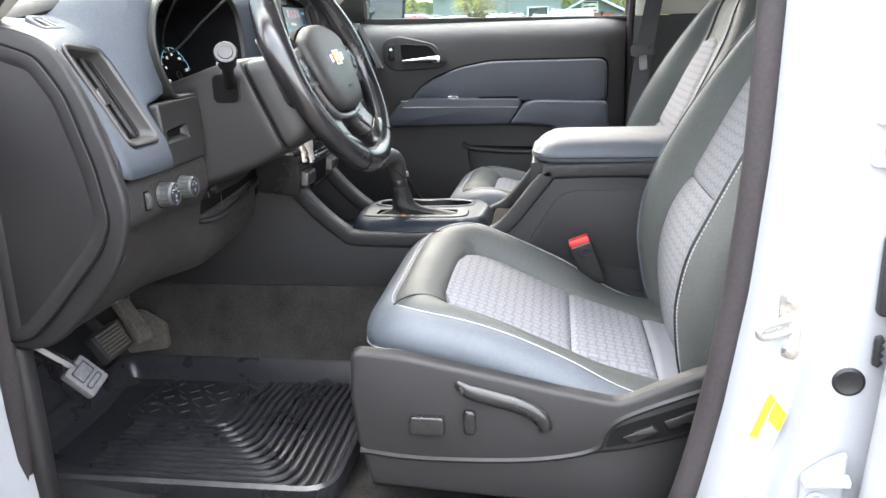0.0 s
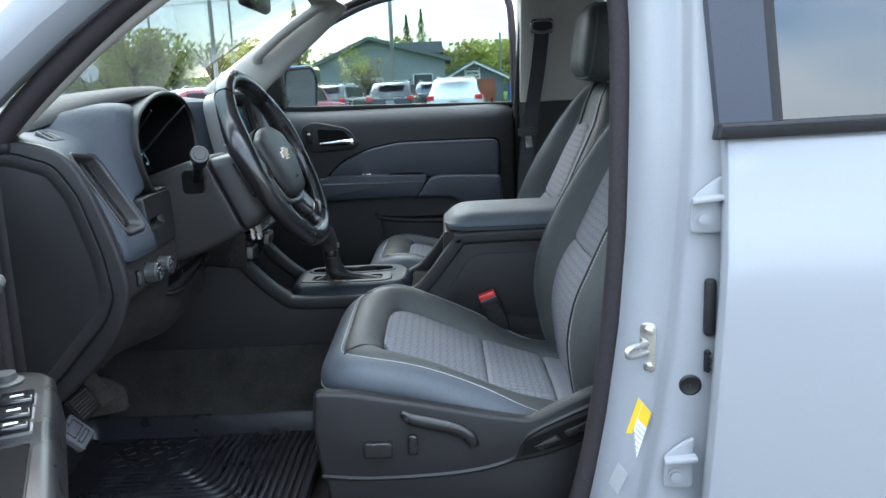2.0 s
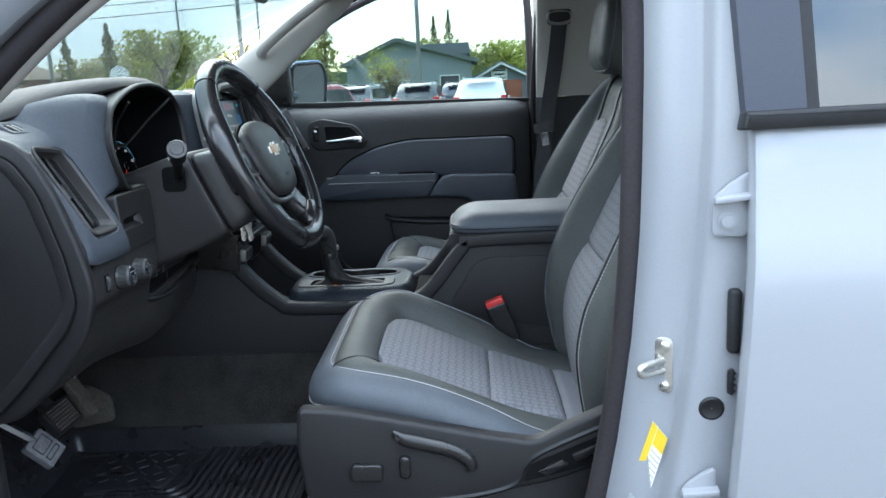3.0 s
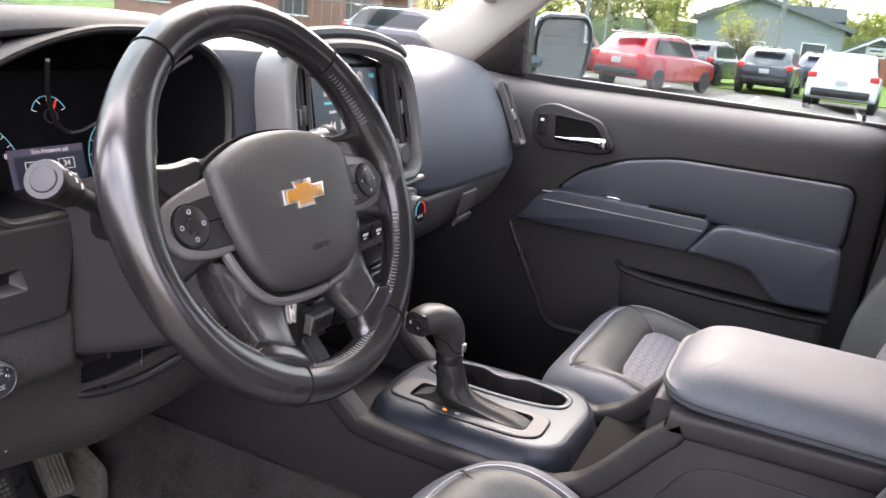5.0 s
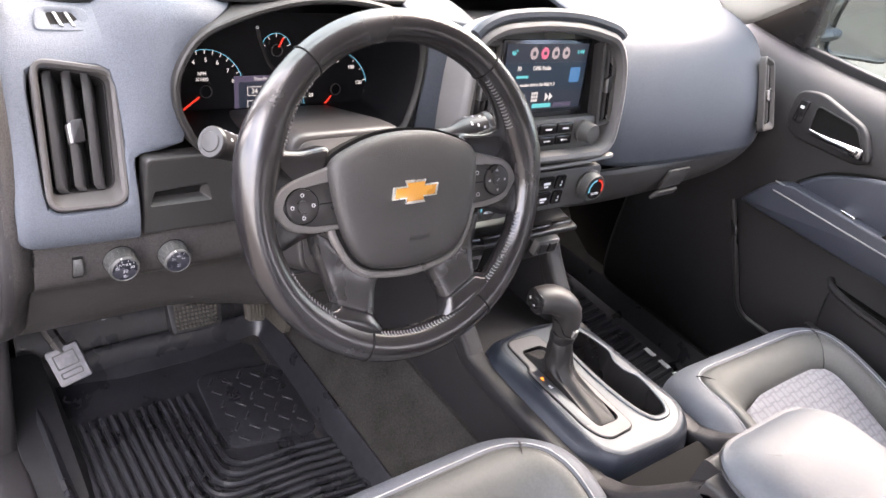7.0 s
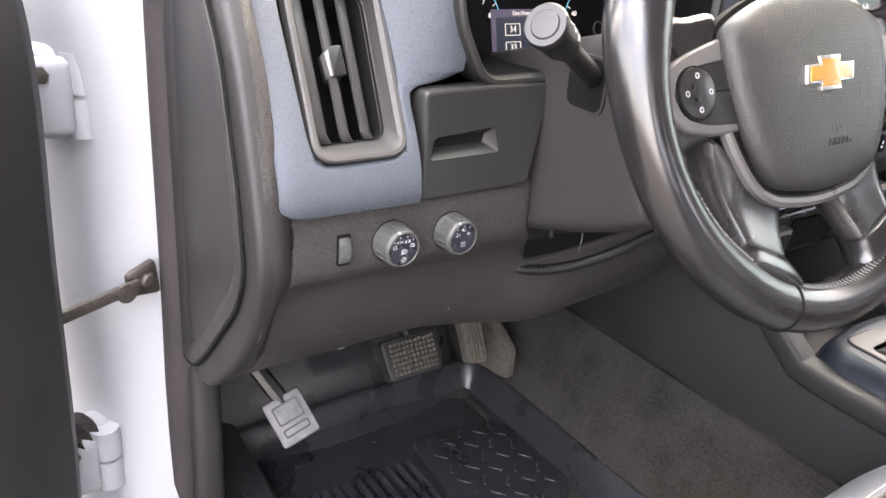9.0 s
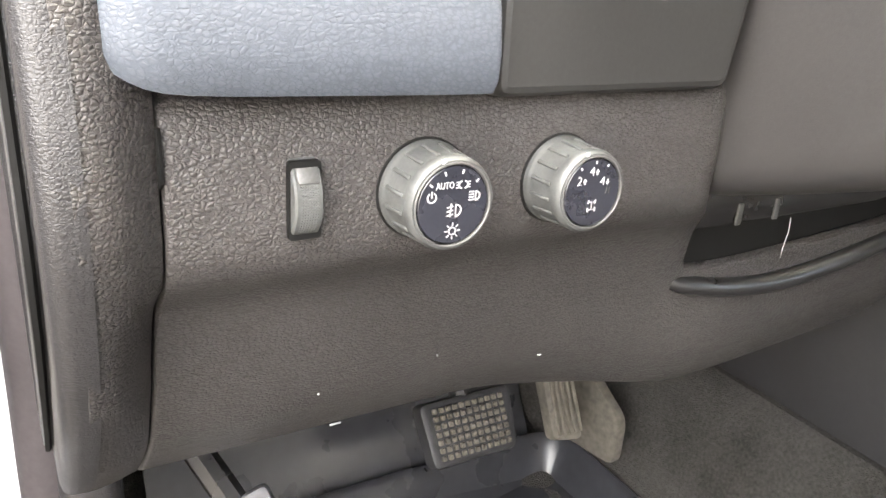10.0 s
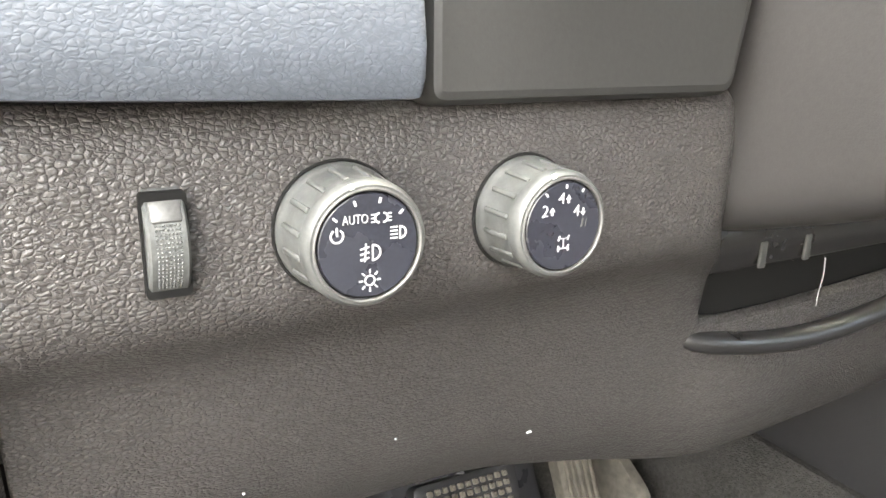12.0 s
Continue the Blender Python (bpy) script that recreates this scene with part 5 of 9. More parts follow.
part("grip_panel", tube([Vector(p) for p in spline([(-0.0395, -0.0585, 1.018), (-0.031, -0.0655, 1.016), (-0.016, -0.0645, 1.012), (-0.006, -0.0600, 1.000), (0.0005, -0.0500, 0.9965)], 5)], 0.0008, 5), dark_gap, t_sh)
bmn = basis((-0.0472, -0.0975, 1.0420), (1, -0.20, 0), (0.0, 0.10, 1))
part("knob_cap", prism(rpoly(box2(-0.0185, -0.0150, 0.0185, 0.0150), 0.012, 6), -0.006, 0.0022, bmn, 0.002), smooth_plastic, t_sh)
part("knob_switch", prism(rpoly(box2(-0.0130, -0.0085, 0.0130, 0.0085), 0.008, 5), 0.001, 0.0048, bmn, 0.002), gloss_black, t_sh)
text("plus_mark", "+", 0.0115, bmn @ shift(-0.0068, 0.001, 0.0050), ink_white, t_sh)
text("minus_mark", "-", 0.0130, bmn @ shift(0.0066, -0.002, 0.0050), ink_white, t_sh)
part("release_button", rbox((0.0015, -0.047, 1.004), (0.005, 0.010, 0.012), 0.002), satin, t_sh)

# ================= dashboard =================
t_d = thing("dashboard", (-0.45, 0.0, 0.9), "black and slate blue dashboard with vents and instruments", "dashboard")
DRIVER_FACE = [(1.112, -0.2355), (1.125, -0.2358), (1.16, -0.243), (1.20, -0.266), (1.209, -0.2715), (1.213, -0.274), (1.25, -0.297), (1.29, -0.323), (1.308, -0.342), (1.320, -0.366), (1.330, -0.40), (1.336, -0.44), (1.338, -0.48)]
PASS_FACE = [(1.128, -0.203), (1.140, -0.193), (1.18, -0.196), (1.22, -0.206), (1.27, -0.230), (1.32, -0.264), (1.338, -0.290), (1.350, -0.325), (1.358, -0.37), (1.362, -0.43), (1.362, -0.48)]

# padded top, from the windscreen to the crest
def top_pad():
    rows = []
    for x, z in ((-0.80, 1.27), (-0.72, 1.31), (-0.62, 1.338), (-0.52, 1.354), (-0.46, 1.357), (-0.425, 1.352), (-0.41, 1.338)):
        row = []
        for k in range(25):
            y = -0.735 + 1.455 * k / 24
            hump = 0.043 * math.exp(-((y + 0.365) / 0.185) ** 4) * (1 if x > -0.5 else 0.75 if x > -0.6 else 0.4)
            drop = 0.022 * max(0, (-y - 0.5) / 0.23) ** 1.5 + (0.010 * max(0, (y - 0.55) / 0.15))
            push = 0.138 * math.exp(-((y + 0.36) / 0.19) ** 4) * (1 if x > -0.47 else 0.3 if x > -0.55 else 0)
            mid = 0.02 * math.exp(-((y - 0.2) / 0.4) ** 2)
            row.append(Vector((x + push, y, z + hump - drop + mid * (1 if x > -0.7 else 0))))
        rows.append(row)
    return sheet(rows, 0.012)


soften(part("top_pad", top_pad(), dash_top, t_d, "dark padded dash top"), 1)
# dark body under and behind the face panels
part("body", join(xz_prism([(-0.80, 1.0), (-0.42, 0.93), (-0.375, 1.0), (-0.33, 1.10), (-0.36, 1.20), (-0.42, 1.30), (-0.78, 1.24)], -0.715, -0.10, 0.0, 0.02), xz_prism([(-0.80, 1.0), (-0.40, 1.0), (-0.29, 1.06), (-0.25, 1.16), (-0.30, 1.29), (-0.42, 1.33), (-0.78, 1.25)], -0.10, 0.70, 0.0, 0.02)), plastic, t_d)

# slate blue panel on the driver's side, with the vent opening


HOOD_EDGE = [(1.212, -0.510), (1.25, -0.534), (1.29, -0.536), (1.308, -0.529), (1.320, -0.516), (1.330, -0.496), (1.336, -0.470), (1.338, -0.448)]
HOOD_FACE = [(1.212, -0.2655), (1.25, -0.2690), (1.29, -0.2725), (1.308, -0.2745), (1.320, -0.276), (1.330, -0.279), (1.336, -0.292), (1.338, -0.335)]
HOOD_LIFT = [(1.212, 0.0), (1.29, 0.002), (1.308, 0.010), (1.320, 0.018), (1.330, 0.026), (1.336, 0.033), (1.338, 0.036)]


def driver_panel():
    ys_lo = [-0.709, -0.7075, -0.703, -0.696, -0.678, -0.66, -0.64, -0.62, -0.593, -0.590, -0.588, -0.5855, -0.583]
    rows = []
    for z, x in DRIVER_FACE:
        right = -0.583 if z < 1.212 else lerp_table(HOOD_EDGE, z)
        row = []
        for y in ys_lo:
            yy = y if y < -0.592 else (-0.592 + (y + 0.592) * ((right + 0.592) / 0.009))
            left = max(0, (-0.695 - yy) / 0.014) * 0.55
            bot = 0.004 * max(0, (1.125 - z) / 0.013)
            # the panel swells out to meet the rim of the instrument hood
            near = max(0.0, min(1.0, (yy + 0.602) / 0.060))
            near = near * near * (3 - 2 * near) if z > 1.212 else 0.0
            xf = x + (lerp_table(HOOD_FACE, z) - x) * near
            xx = xf - 0.030 * left ** 2.2 - bot
            zz = z - 0.010 * left * (1 if z > 1.3 else 0) + near * lerp_table(HOOD_LIFT, z)
            if z < 1.13:
                zz += 0.0025 + 0.0025 * max(0.0, (-0.60 - yy) / 0.1)
            if yy < -0.69 and z < 1.13:
                zz += 0.014 * ((-0.69 - yy) / 0.027) ** 2
            row.append(Vector((xx, yy, zz)))
        rows.append(row)
    return sheet(rows, 0.010, (1, 0, 0.2), lambda i, j: 2 <= i <= 6 and 4 <= j <= 7)


soften(part("face_panel", driver_panel(), slate, t_d, "slate blue grained panel"), 1)


def slope_frame(yc, zc, table):
    """A frame lying on a face profile at height zc."""
    x0, x1 = lerp_table(table, zc - 0.05), lerp_table(table, zc + 0.05)
    return basis((lerp_table(table, zc), yc, zc), (0, 1, 0), (x1 - x0, 0, 0.10))


vm = slope_frame(-0.641, 1.222, DRIVER_FACE) @ shift(0, 0, -0.0035)
vo = rpoly([(-0.037, -0.071), (0.047, -0.072), (0.055, 0.078), (-0.031, 0.092)], 0.020, 7)
vi = rpoly([(-0.029, -0.051), (0.038, -0.051), (0.045, 0.069), (-0.024, 0.083)], 0.010, 7)


def vent(m, outline, inner, depth, slats, parent, lean=0.0, tab=True, sink=0.004, thick=1.0):
    """An air vent: a rounded rim, a funnel down to the opening, a throat and upright blades whose backs lean sideways."""
    part("vent_frame", loft([inset(outline, 0.0, -0.010), inset(outline, 0.0, 0.0008), inset(outline, 0.0015, 0.0022), inset(outline, 0.0045, 0.0020), inset(outline, 0.0075, -0.0012), inset(inner, -0.0025, -sink), inset(inner, 0.0, -sink - 0.003)], caps=False, m=m), vent_grey, parent)
    # throat and back in shadowed black, so the vent's inner shade is coloured in
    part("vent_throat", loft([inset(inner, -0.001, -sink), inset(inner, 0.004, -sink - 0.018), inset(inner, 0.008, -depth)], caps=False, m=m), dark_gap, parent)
    part("vent_shade", prism(inset(inner, 0.0), -depth - 0.002, -depth, m), dark_gap, parent)
    lo, hi = min(p.y for p in inner), max(p.y for p in inner)
    deep = depth - sink - 0.004
    for k in range(slats):
        f = (k + 0.55) / (slats + 0.45)
        xl = [min((p.x for p in inner if abs(p.y - y) < 0.03), default=0) for y in (lo, hi)]
        xr = [max((p.x for p in inner if abs(p.y - y) < 0.03), default=0) for y in (lo, hi)]
        xb, xt = xl[0] + (xr[0] - xl[0]) * f, xl[1] + (xr[1] - xl[1]) * f
        prof = [(-0.0022 * thick, 0.0), (-0.0012 * thick, 0.0012 * thick), (0.0012 * thick, 0.0012 * thick), (0.0022 * thick, 0.0), (0.0018, -deep), (-0.0018, -deep)]
        rings = []
        for t_, yy, e in ((0.0, lo - 0.002, 0.25), (0.03, lo + 0.002, 0.7), (0.07, lo + 0.006, 1.0), (0.5, (lo + hi) / 2, 1.0), (0.93, hi - 0.006, 1.0), (0.97, hi - 0.002, 0.7), (1.0, hi + 0.001, 0.25)):
            xx = xb + (xt - xb) * t_
            rings.append([Vector((xx + px + lean * (pz * e + deep * (1 - e) * -0.5), yy, -sink + pz * e + (e - 1) * 0.006)) for px, pz in prof])
        part("slat", loft(rings, m=m), slat_plastic, parent)
        if tab and k == slats // 2:
            xm, ym = xb + (xt - xb) * 0.5, lo + 0.5 * (hi - lo)
            tb = rpoly([(xm - 0.0035, ym - 0.015), (xm + 0.011, ym - 0.013), (xm + 0.011, ym + 0.012), (xm + 0.001, ym + 0.011), (xm - 0.0045, ym + 0.006)], 0.002, 3)
            part("slat_tab", prism(tb, -sink - 0.012, -sink + 0.005, m, 0.0015), smooth_plastic, parent)
            part("tab_inlay", prism(rpoly([(xm - 0.0050, ym - 0.014), (xm - 0.0015, ym - 0.0145), (xm - 0.0015, ym + 0.0085), (xm - 0.0058, ym + 0.0055)], 0.001, 2), -sink - 0.004, -sink + 0.0056, m, 0.0012), satin, parent, "bright tab")


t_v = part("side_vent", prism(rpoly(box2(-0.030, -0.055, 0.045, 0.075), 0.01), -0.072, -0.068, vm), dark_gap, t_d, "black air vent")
vent(vm, vo, vi, 0.062, 3, t_v, -0.45, True, 0.018, 2.1)
# small demister outlet on top of the panel
dm = slope_frame(-0.626, 1.322, DRIVER_FACE)
d_o = rpoly([(-0.034, -0.017), (0.034, -0.019), (0.022, 0.017), (-0.026, 0.017)], 0.010, 5)
d_i = rpoly([(-0.014, -0.011), (0.020, -0.012), (0.009, 0.009), (-0.016, 0.009)], 0.003, 5)
t_dv = part("demister_vent", loft([inset(d_o, 0.0, -0.008), inset(d_o, 0.0, 0.0020), inset(d_o, 0.0015, 0.0036), inset(d_o, 0.004, 0.0036), inset(d_i, -0.001, 0.0012), inset(d_i, 0.0, 0.0004)], caps=False, m=dm), slate, t_d, "small slate demister outlet")
# black plate just above the panel paints the shade of an opening
part("vent_shade", prism(inset(d_i, -0.002), -0.006, 0.0008, dm), dark_gap, t_dv)
for k in (-0.004, 0.008):
    part("slat", prism([(k - 0.0015, -0.010), (k + 0.0015, -0.010), (k - 0.003, 0.008), (k - 0.006, 0.008)], 0.0004, 0.0030, dm), satin, t_dv)

# end cap beside the open door
cap = [(-0.43, 1.325), (-0.362, 1.320), (-0.305, 1.300), (-0.272, 1.235), (-0.247, 1.155), (-0.232, 1.085), (-0.254, 1.015), (-0.30, 0.957), (-0.375, 0.890), (-0.44, 0.885), (-0.45, 1.28)]
part("end_cap", xz_prism(cap, -0.729, -0.7165, 0.006, 0.03, 8), plastic, t_d, "black grained end cover")

cap2 = rpoly([(-0.43, 1.306), (-0.384, 1.303), (-0.325, 1.283), (-0.294, 1.235), (-0.268, 1.142), (-0.259, 1.072), (-0.278, 1.032), (-0.357, 0.946), (-0.40, 0.905), (-0.437, 0.90)], 0.016, 5)
capm = basis((0, -0.7315, 0), (1, 0, 0), (0, 0, 1))
part("fuse_cover", loft([inset(cap2, 0.0, -0.012), inset(cap2, 0.0, 0.0), inset(cap2, 0.0015, 0.0016), inset(cap2, 0.010, 0.002), inset(cap2, 0.022, -0.003), inset(cap2, 0.032, -0.014), inset(cap2, 0.038, -0.018)], m=capm), plastic, t_d, "black fuse box cover")
part("cover_joint", tube([capm @ Vector((p.x, p.y, 0.0)) for p in inset(cap2, -0.001)], 0.0016, 5, True), dark_gap, t_d)
part("pillar_foot", rbox((-0.415, -0.715, 1.318), (0.06, 0.05, 0.035), 0.012), plastic, t_d)


# lower panel with the switches
LOW_FACE = [(0.892, -0.40), (0.897, -0.375), (0.908, -0.360), (0.93, -0.337), (0.953, -0.316), (0.98, -0.302), (1.00, -0.2935), (1.015, -0.288), (1.028, -0.2825), (1.038, -0.276), (1.046, -0.266), (1.053, -0.257), (1.062, -0.2525), (1.075, -0.2515), (1.095, -0.252), (1.108, -0.2530), (1.1135, -0.2560), (1.119, -0.266)]


# how far the panel stands out below the tray, by height
KNEE_RIGHT = [(0.892, 0.060), (0.897, 0.050), (0.908, 0.044), (0.93, 0.034), (0.953, 0.018), (0.98, 0.006), (1.0, 0.0), (1.12, 0.0)]


def lower_panel():
    ys = [-0.694, -0.692, -0.688, -0.68, -0.66, -0.63, -0.60, -0.56, -0.52, -0.49, -0.47, -0.458, -0.450, -0.445, -0.441, -0.40, -0.34, -0.28, -0.22, -0.17, -0.14]
    rows = []
    for z, x in LOW_FACE:
        row = []
        for y in ys:
            left = max(0, (-0.686 - y) / 0.03)
            right = max(0, min(1, (y + 0.453) / 0.012)) if z > 1.02 else 0
            over = max(0, (y + 0.441) / 0.30)
            turn = 0.032 * max(0, min(1, (1.058 - z) / 0.02)) * max(0, min(1, (y + 0.475) / 0.034, (-0.30 - y) / 0.10))
            fwd = lerp_table(KNEE_RIGHT, z) * max(0, min(1, (y + 0.48) / 0.07))
            row.append(Vector((x - 0.006 * left ** 2 - 0.008 * right ** 2 + fwd, y + turn, z + 0.016 * over ** 2)))
        rows.append(row)
    return sheet(rows, 0.012, (1, 0, 0), lambda i, j: j >= 14 and i >= 6)


soften(part("lower_panel", lower_panel(), grained, t_d, "grained black knee panel"), 1)
# rounded corner that carries the knee panel over to the end cover
CAP_FACE = [(0.89, -0.375), (0.957, -0.302), (1.015, -0.256), (1.085, -0.2345), (1.155, -0.2475), (1.235, -0.2735), (1.30, -0.3065)]
corner = [[Vector((x - 0.002 + (lerp_table(CAP_FACE, z) + 0.003 - x) * math.sin(math.pi / 2 * min(1.0, 1.05 * f)), -0.6945 - 0.0255 * f, z)) for f in (0, 0.1, 0.2, 0.32, 0.45, 0.6, 0.8, 1.0)] for z, x in LOW_FACE[2:-3] + [(1.107, -0.252), (1.125, -0.253), (1.15, -0.258), (1.18, -0.264), (1.22, -0.287), (1.26, -0.313), (1.29, -0.335)]]
part("end_cap_lower", sheet(corner, 0.012, (1, 0, 0)), grained, t_d, "black grained corner of the knee panel")
# panel join lines
part("panel_joint", tube([Vector((lerp_table(LOW_FACE, 1.108 - 0.2 * k / 10) + 0.0006, -0.6940, 1.108 - 0.2 * k / 24)) for k in range(25)], 0.0010, 5), dark_gap, t_d)
# scuffs on the panel's lower edge
for y, z, s in ((-0.486, 0.953, 1.0), (-0.424, 0.937, 0.8), (-0.590, 0.909, 2.4), (-0.62, 0.965, 0.4), (-0.56, 0.975, 0.35)):
    part("scuff", rbox((lerp_table(LOW_FACE, z) + 0.0015, y, z), (0.0010, 0.0028 * s, 0.0012), 0.0004), paper, t_d)

# pocket panel with a coin slot
pm = basis((-0.2525, -0.526, 1.162), (0, 1, 0), (-0.10, 0, 1))
p_out = rpoly([(-0.053, -0.0485), (0.066, -0.0485), (0.073, -0.022), (0.090, 0.046), (0.012, 0.047), (-0.050, 0.046)], [0.006, 0.006, 0.02, 0.006, 0.02, 0.008], 4)
p_rec = rpoly([(-0.045, -0.013), (0.029, -0.013), (0.023, 0.010), (-0.040, 0.006)], 0.004, 4)
p_slot = rpoly([(-0.040, -0.004), (0.016, -0.004), (0.018, 0.0035), (-0.038, 0.0025)], 0.001, 4)
part("pocket_panel", join(holed(inset(p_out, 0.004), [p_rec], -0.004, 0.002, pm), loft([inset(p_out, 0.004, 0.002), inset(p_out, 0.0018, 0.0013), inset(p_out, 0.0004, -0.001), inset(p_out, 0.0, -0.004), inset(p_out, 0.0, -0.02)], caps=False, m=pm)), pocket_plastic, t_d, "black slot panel")
part("slot_recess", loft([inset(p_rec, 0.0, 0.002), inset(p_rec, 0.001, 0.0005), inset(p_slot, -0.001, -0.0055), inset(p_slot, 0.0, -0.008)], caps=False, m=pm), pocket_plastic, t_d)
# black plug at the foot of the recess carries the slot's shade
part("slot", prism(inset(p_slot, -0.002), -0.012, -0.007, pm), dark_gap, t_d)

# ---- rotary switches and thumbwheel ----
def panel_frame(y, z):
    return basis((-0.252, y, z), (0, 1, 0), (-0.02, 0, 1))


def rotary(y, z, r):
    """A rotary switch: tapered rubber-coated body with ribs, a soft lip, a bright ring and a recessed dark dial."""
    sw = panel_frame(y, z)
    body = [(r + 0.0009, -0.002), (r + 0.0009, 0.0022), (r + 0.0003, 0.0036), (r - 0.0002, 0.0045), (r - 0.0010, 0.0150), (r - 0.0004, 0.0164), (r - 0.0004, 0.0188), (r - 0.0008, 0.0204), (r - 0.0016, 0.0214), (r - 0.0023, 0.0214), (r - 0.0026, 0.0200), (0.0, 0.0200)]
    t_k = part("rotary_switch", lathe(body, sw, 56), knob_grey, t_d, "worn grey rotary switch")
    for k in range(16):
        a = 2 * math.pi * k / 16 + 0.2
        part("grip", rbox((0, 0, 0), (0.0013, 0.0016, 0.0112), 0.0005, 2, sw @ Matrix.Rotation(a, 4, "Z") @ shift(r - 0.0005, 0, 0.0098) @ Matrix.Rotation(-0.07, 4, "Y")), knob_grey, t_k)
    part("ring", lathe([(r - 0.0022, 0.0200), (r - 0.0022, 0.0218), (r - 0.0026, 0.0220), (r - 0.0030, 0.0217), (r - 0.0031, 0.0200)], sw, 48), dial_ring, t_k, "worn bright ring")
    part("groove", lathe([(r - 0.0031, 0.0200), (r - 0.0031, 0.0206), (r - 0.0036, 0.0206), (r - 0.0036, 0.0200)], sw, 48), dark_gap, t_k)
    part("socket", band(circle2(0, 0, r + 0.0017, 40), circle2(0, 0, r + 0.0008, 40), -0.003, 0.0012, sw, 0.0006), dark_gap, t_k)
    part("dial_face", lathe([(r - 0.0036, 0.0200), (r - 0.0036, 0.0213), (r - 0.0039, 0.0216), (0.0, 0.0217)], sw, 48), dial_face_paint, t_k, "dark blue-grey dial face")
    part("pointer", rbox((0, r - 0.0012, 0.0212), (0.0016, 0.0014, 0.0008), 0.0003, 2, sw @ Matrix.Rotation(0.28, 4, "Z")), ink_white, t_k, "white pointer")
    return t_k, sw @ shift(0, 0, 0.0218)


def mark(name, outline, m, parent, mtl=None, h=0.0003):
    return part(name, prism(outline, 0.0, h, m), mtl or icon_ink, parent)


k1, f1 = rotary(-0.6033, 1.0812, 0.0174)
f1 = f1 @ Matrix.Scale(0.80, 4)
text("dial_word", "AUTO", 0.0044, f1 @ shift(-0.0047, 0.0090) @ Matrix.Diagonal((0.72, 1, 1, 1)), icon_ink, k1, thin=0.022)
for a in (140, 109, 76, 43):
    mark("dial_tick", box2(-0.0004, 0.0142, 0.0004, 0.0160), f1 @ Matrix.Rotation(radians(a - 90), 4, "Z"), k1)
mark("off_symbol", arc2(-0.0110, 0.0044, 0.0018, 0.0024, 120, 420, 20), f1, k1)
mark("off_symbol", box2(-0.0113, 0.0044, -0.0107, 0.0072), f1, k1)
for s in (-1, 1):
    mark("side_light_symbol", arc2(0.0041 + 0.0007 * s, 0.0090, 0.0012, 0.0018, -90 if s > 0 else 90, 90 if s > 0 else 270, 10), f1, k1)
    for k in (-1, 0, 1):
        mark("side_light_ray", box2(0.0041 + s * 0.0029 - 0.0006, 0.0088 + 0.0012 * k, 0.0041 + s * 0.0029 + 0.0006, 0.0092 + 0.0012 * k), f1, k1)
mark("headlight_symbol", arc2(0.0108, 0.0035, 0.0016, 0.0022, -90, 90, 12), f1, k1)
mark("headlight_symbol", box2(0.0104, 0.0013, 0.0109, 0.0057), f1, k1)
for k in range(4):
    mark("headlight_ray", box2(0.0072, 0.0016 + 0.0012 * k, 0.0098, 0.0021 + 0.0012 * k), f1, k1)
mark("fog_symbol", arc2(0.0012, -0.0022, 0.0022, 0.0028, -90, 90, 12), f1, k1)
mark("fog_symbol", box2(0.0008, -0.0050, 0.0013, 0.0006), f1, k1)
for k in range(3):
    mark("fog_ray", [(-0.0032, -0.0046 + 0.0018 * k), (-0.0002, -0.0040 + 0.0018 * k), (-0.0002, -0.0035 + 0.0018 * k), (-0.0032, -0.0041 + 0.0018 * k)], f1, k1)
mark("fog_bar", [(-0.0019, -0.0050), (-0.0014, -0.0050), (-0.0010, 0.0010), (-0.0015, 0.0010)], f1, k1)
mark("lamp_symbol", arc2(0.0, -0.0114, 0.0014, 0.0019, 0, 359, 20), f1, k1)
for k in range(8):
    mark("lamp_ray", box2(-0.00025, 0.0024, 0.00025, 0.0038), f1 @ shift(0, -0.0114) @ Matrix.Rotation(math.pi * k / 4, 4, "Z"), k1)

k2, f2 = rotary(-0.5416, 1.0797, 0.0168)
f2 = f2 @ Matrix.Scale(0.80, 4)
f2x = f2 @ shift(0, -0.0012) @ Matrix.Scale(0.74, 4)


def arrow(m, up):
    s = 1 if up else -1
    mark("dial_arrow", [(-0.0012, 0.0), (0.0012, 0.0), (0.0, 0.0016 * s)], m, k2)
    mark("dial_arrow", box2(-0.0004, -0.0014 if up else 0.0, 0.0004, 0.0 if up else 0.0014), m, k2)


for body, x, y, up in (("2", -0.0088, 0.0062, True), ("4", -0.0018, 0.0104, True), ("4", 0.0052, 0.0052, False)):
    text("dial_digit", body, 0.0062, f2 @ shift(x, y), icon_ink, k2, thin=0.022)
    arrow(f2 @ shift(x + 0.0030, y - 0.0003), up)
for a in (125, 90, 60):
    mark("dial_tick", box2(-0.0004, 0.0142, 0.0004, 0.0156), f2 @ Matrix.Rotation(radians(a - 90), 4, "Z"), k2)
for s in (-1, 1):
    mark("slope_symbol", [(0.0085 + 0.0009 * s, -0.0008), (0.0090 + 0.0009 * s, -0.0008), (0.0094 + 0.0009 * s, 0.0022), (0.0089 + 0.0009 * s, 0.0022)], f2, k2, knob_grey)
mark("axle_symbol", box2(-0.0003, -0.0095, 0.0003, -0.0045), f2x, k2)
mark("axle_symbol", box2(-0.0032, -0.0098, 0.0032, -0.0092), f2x, k2)
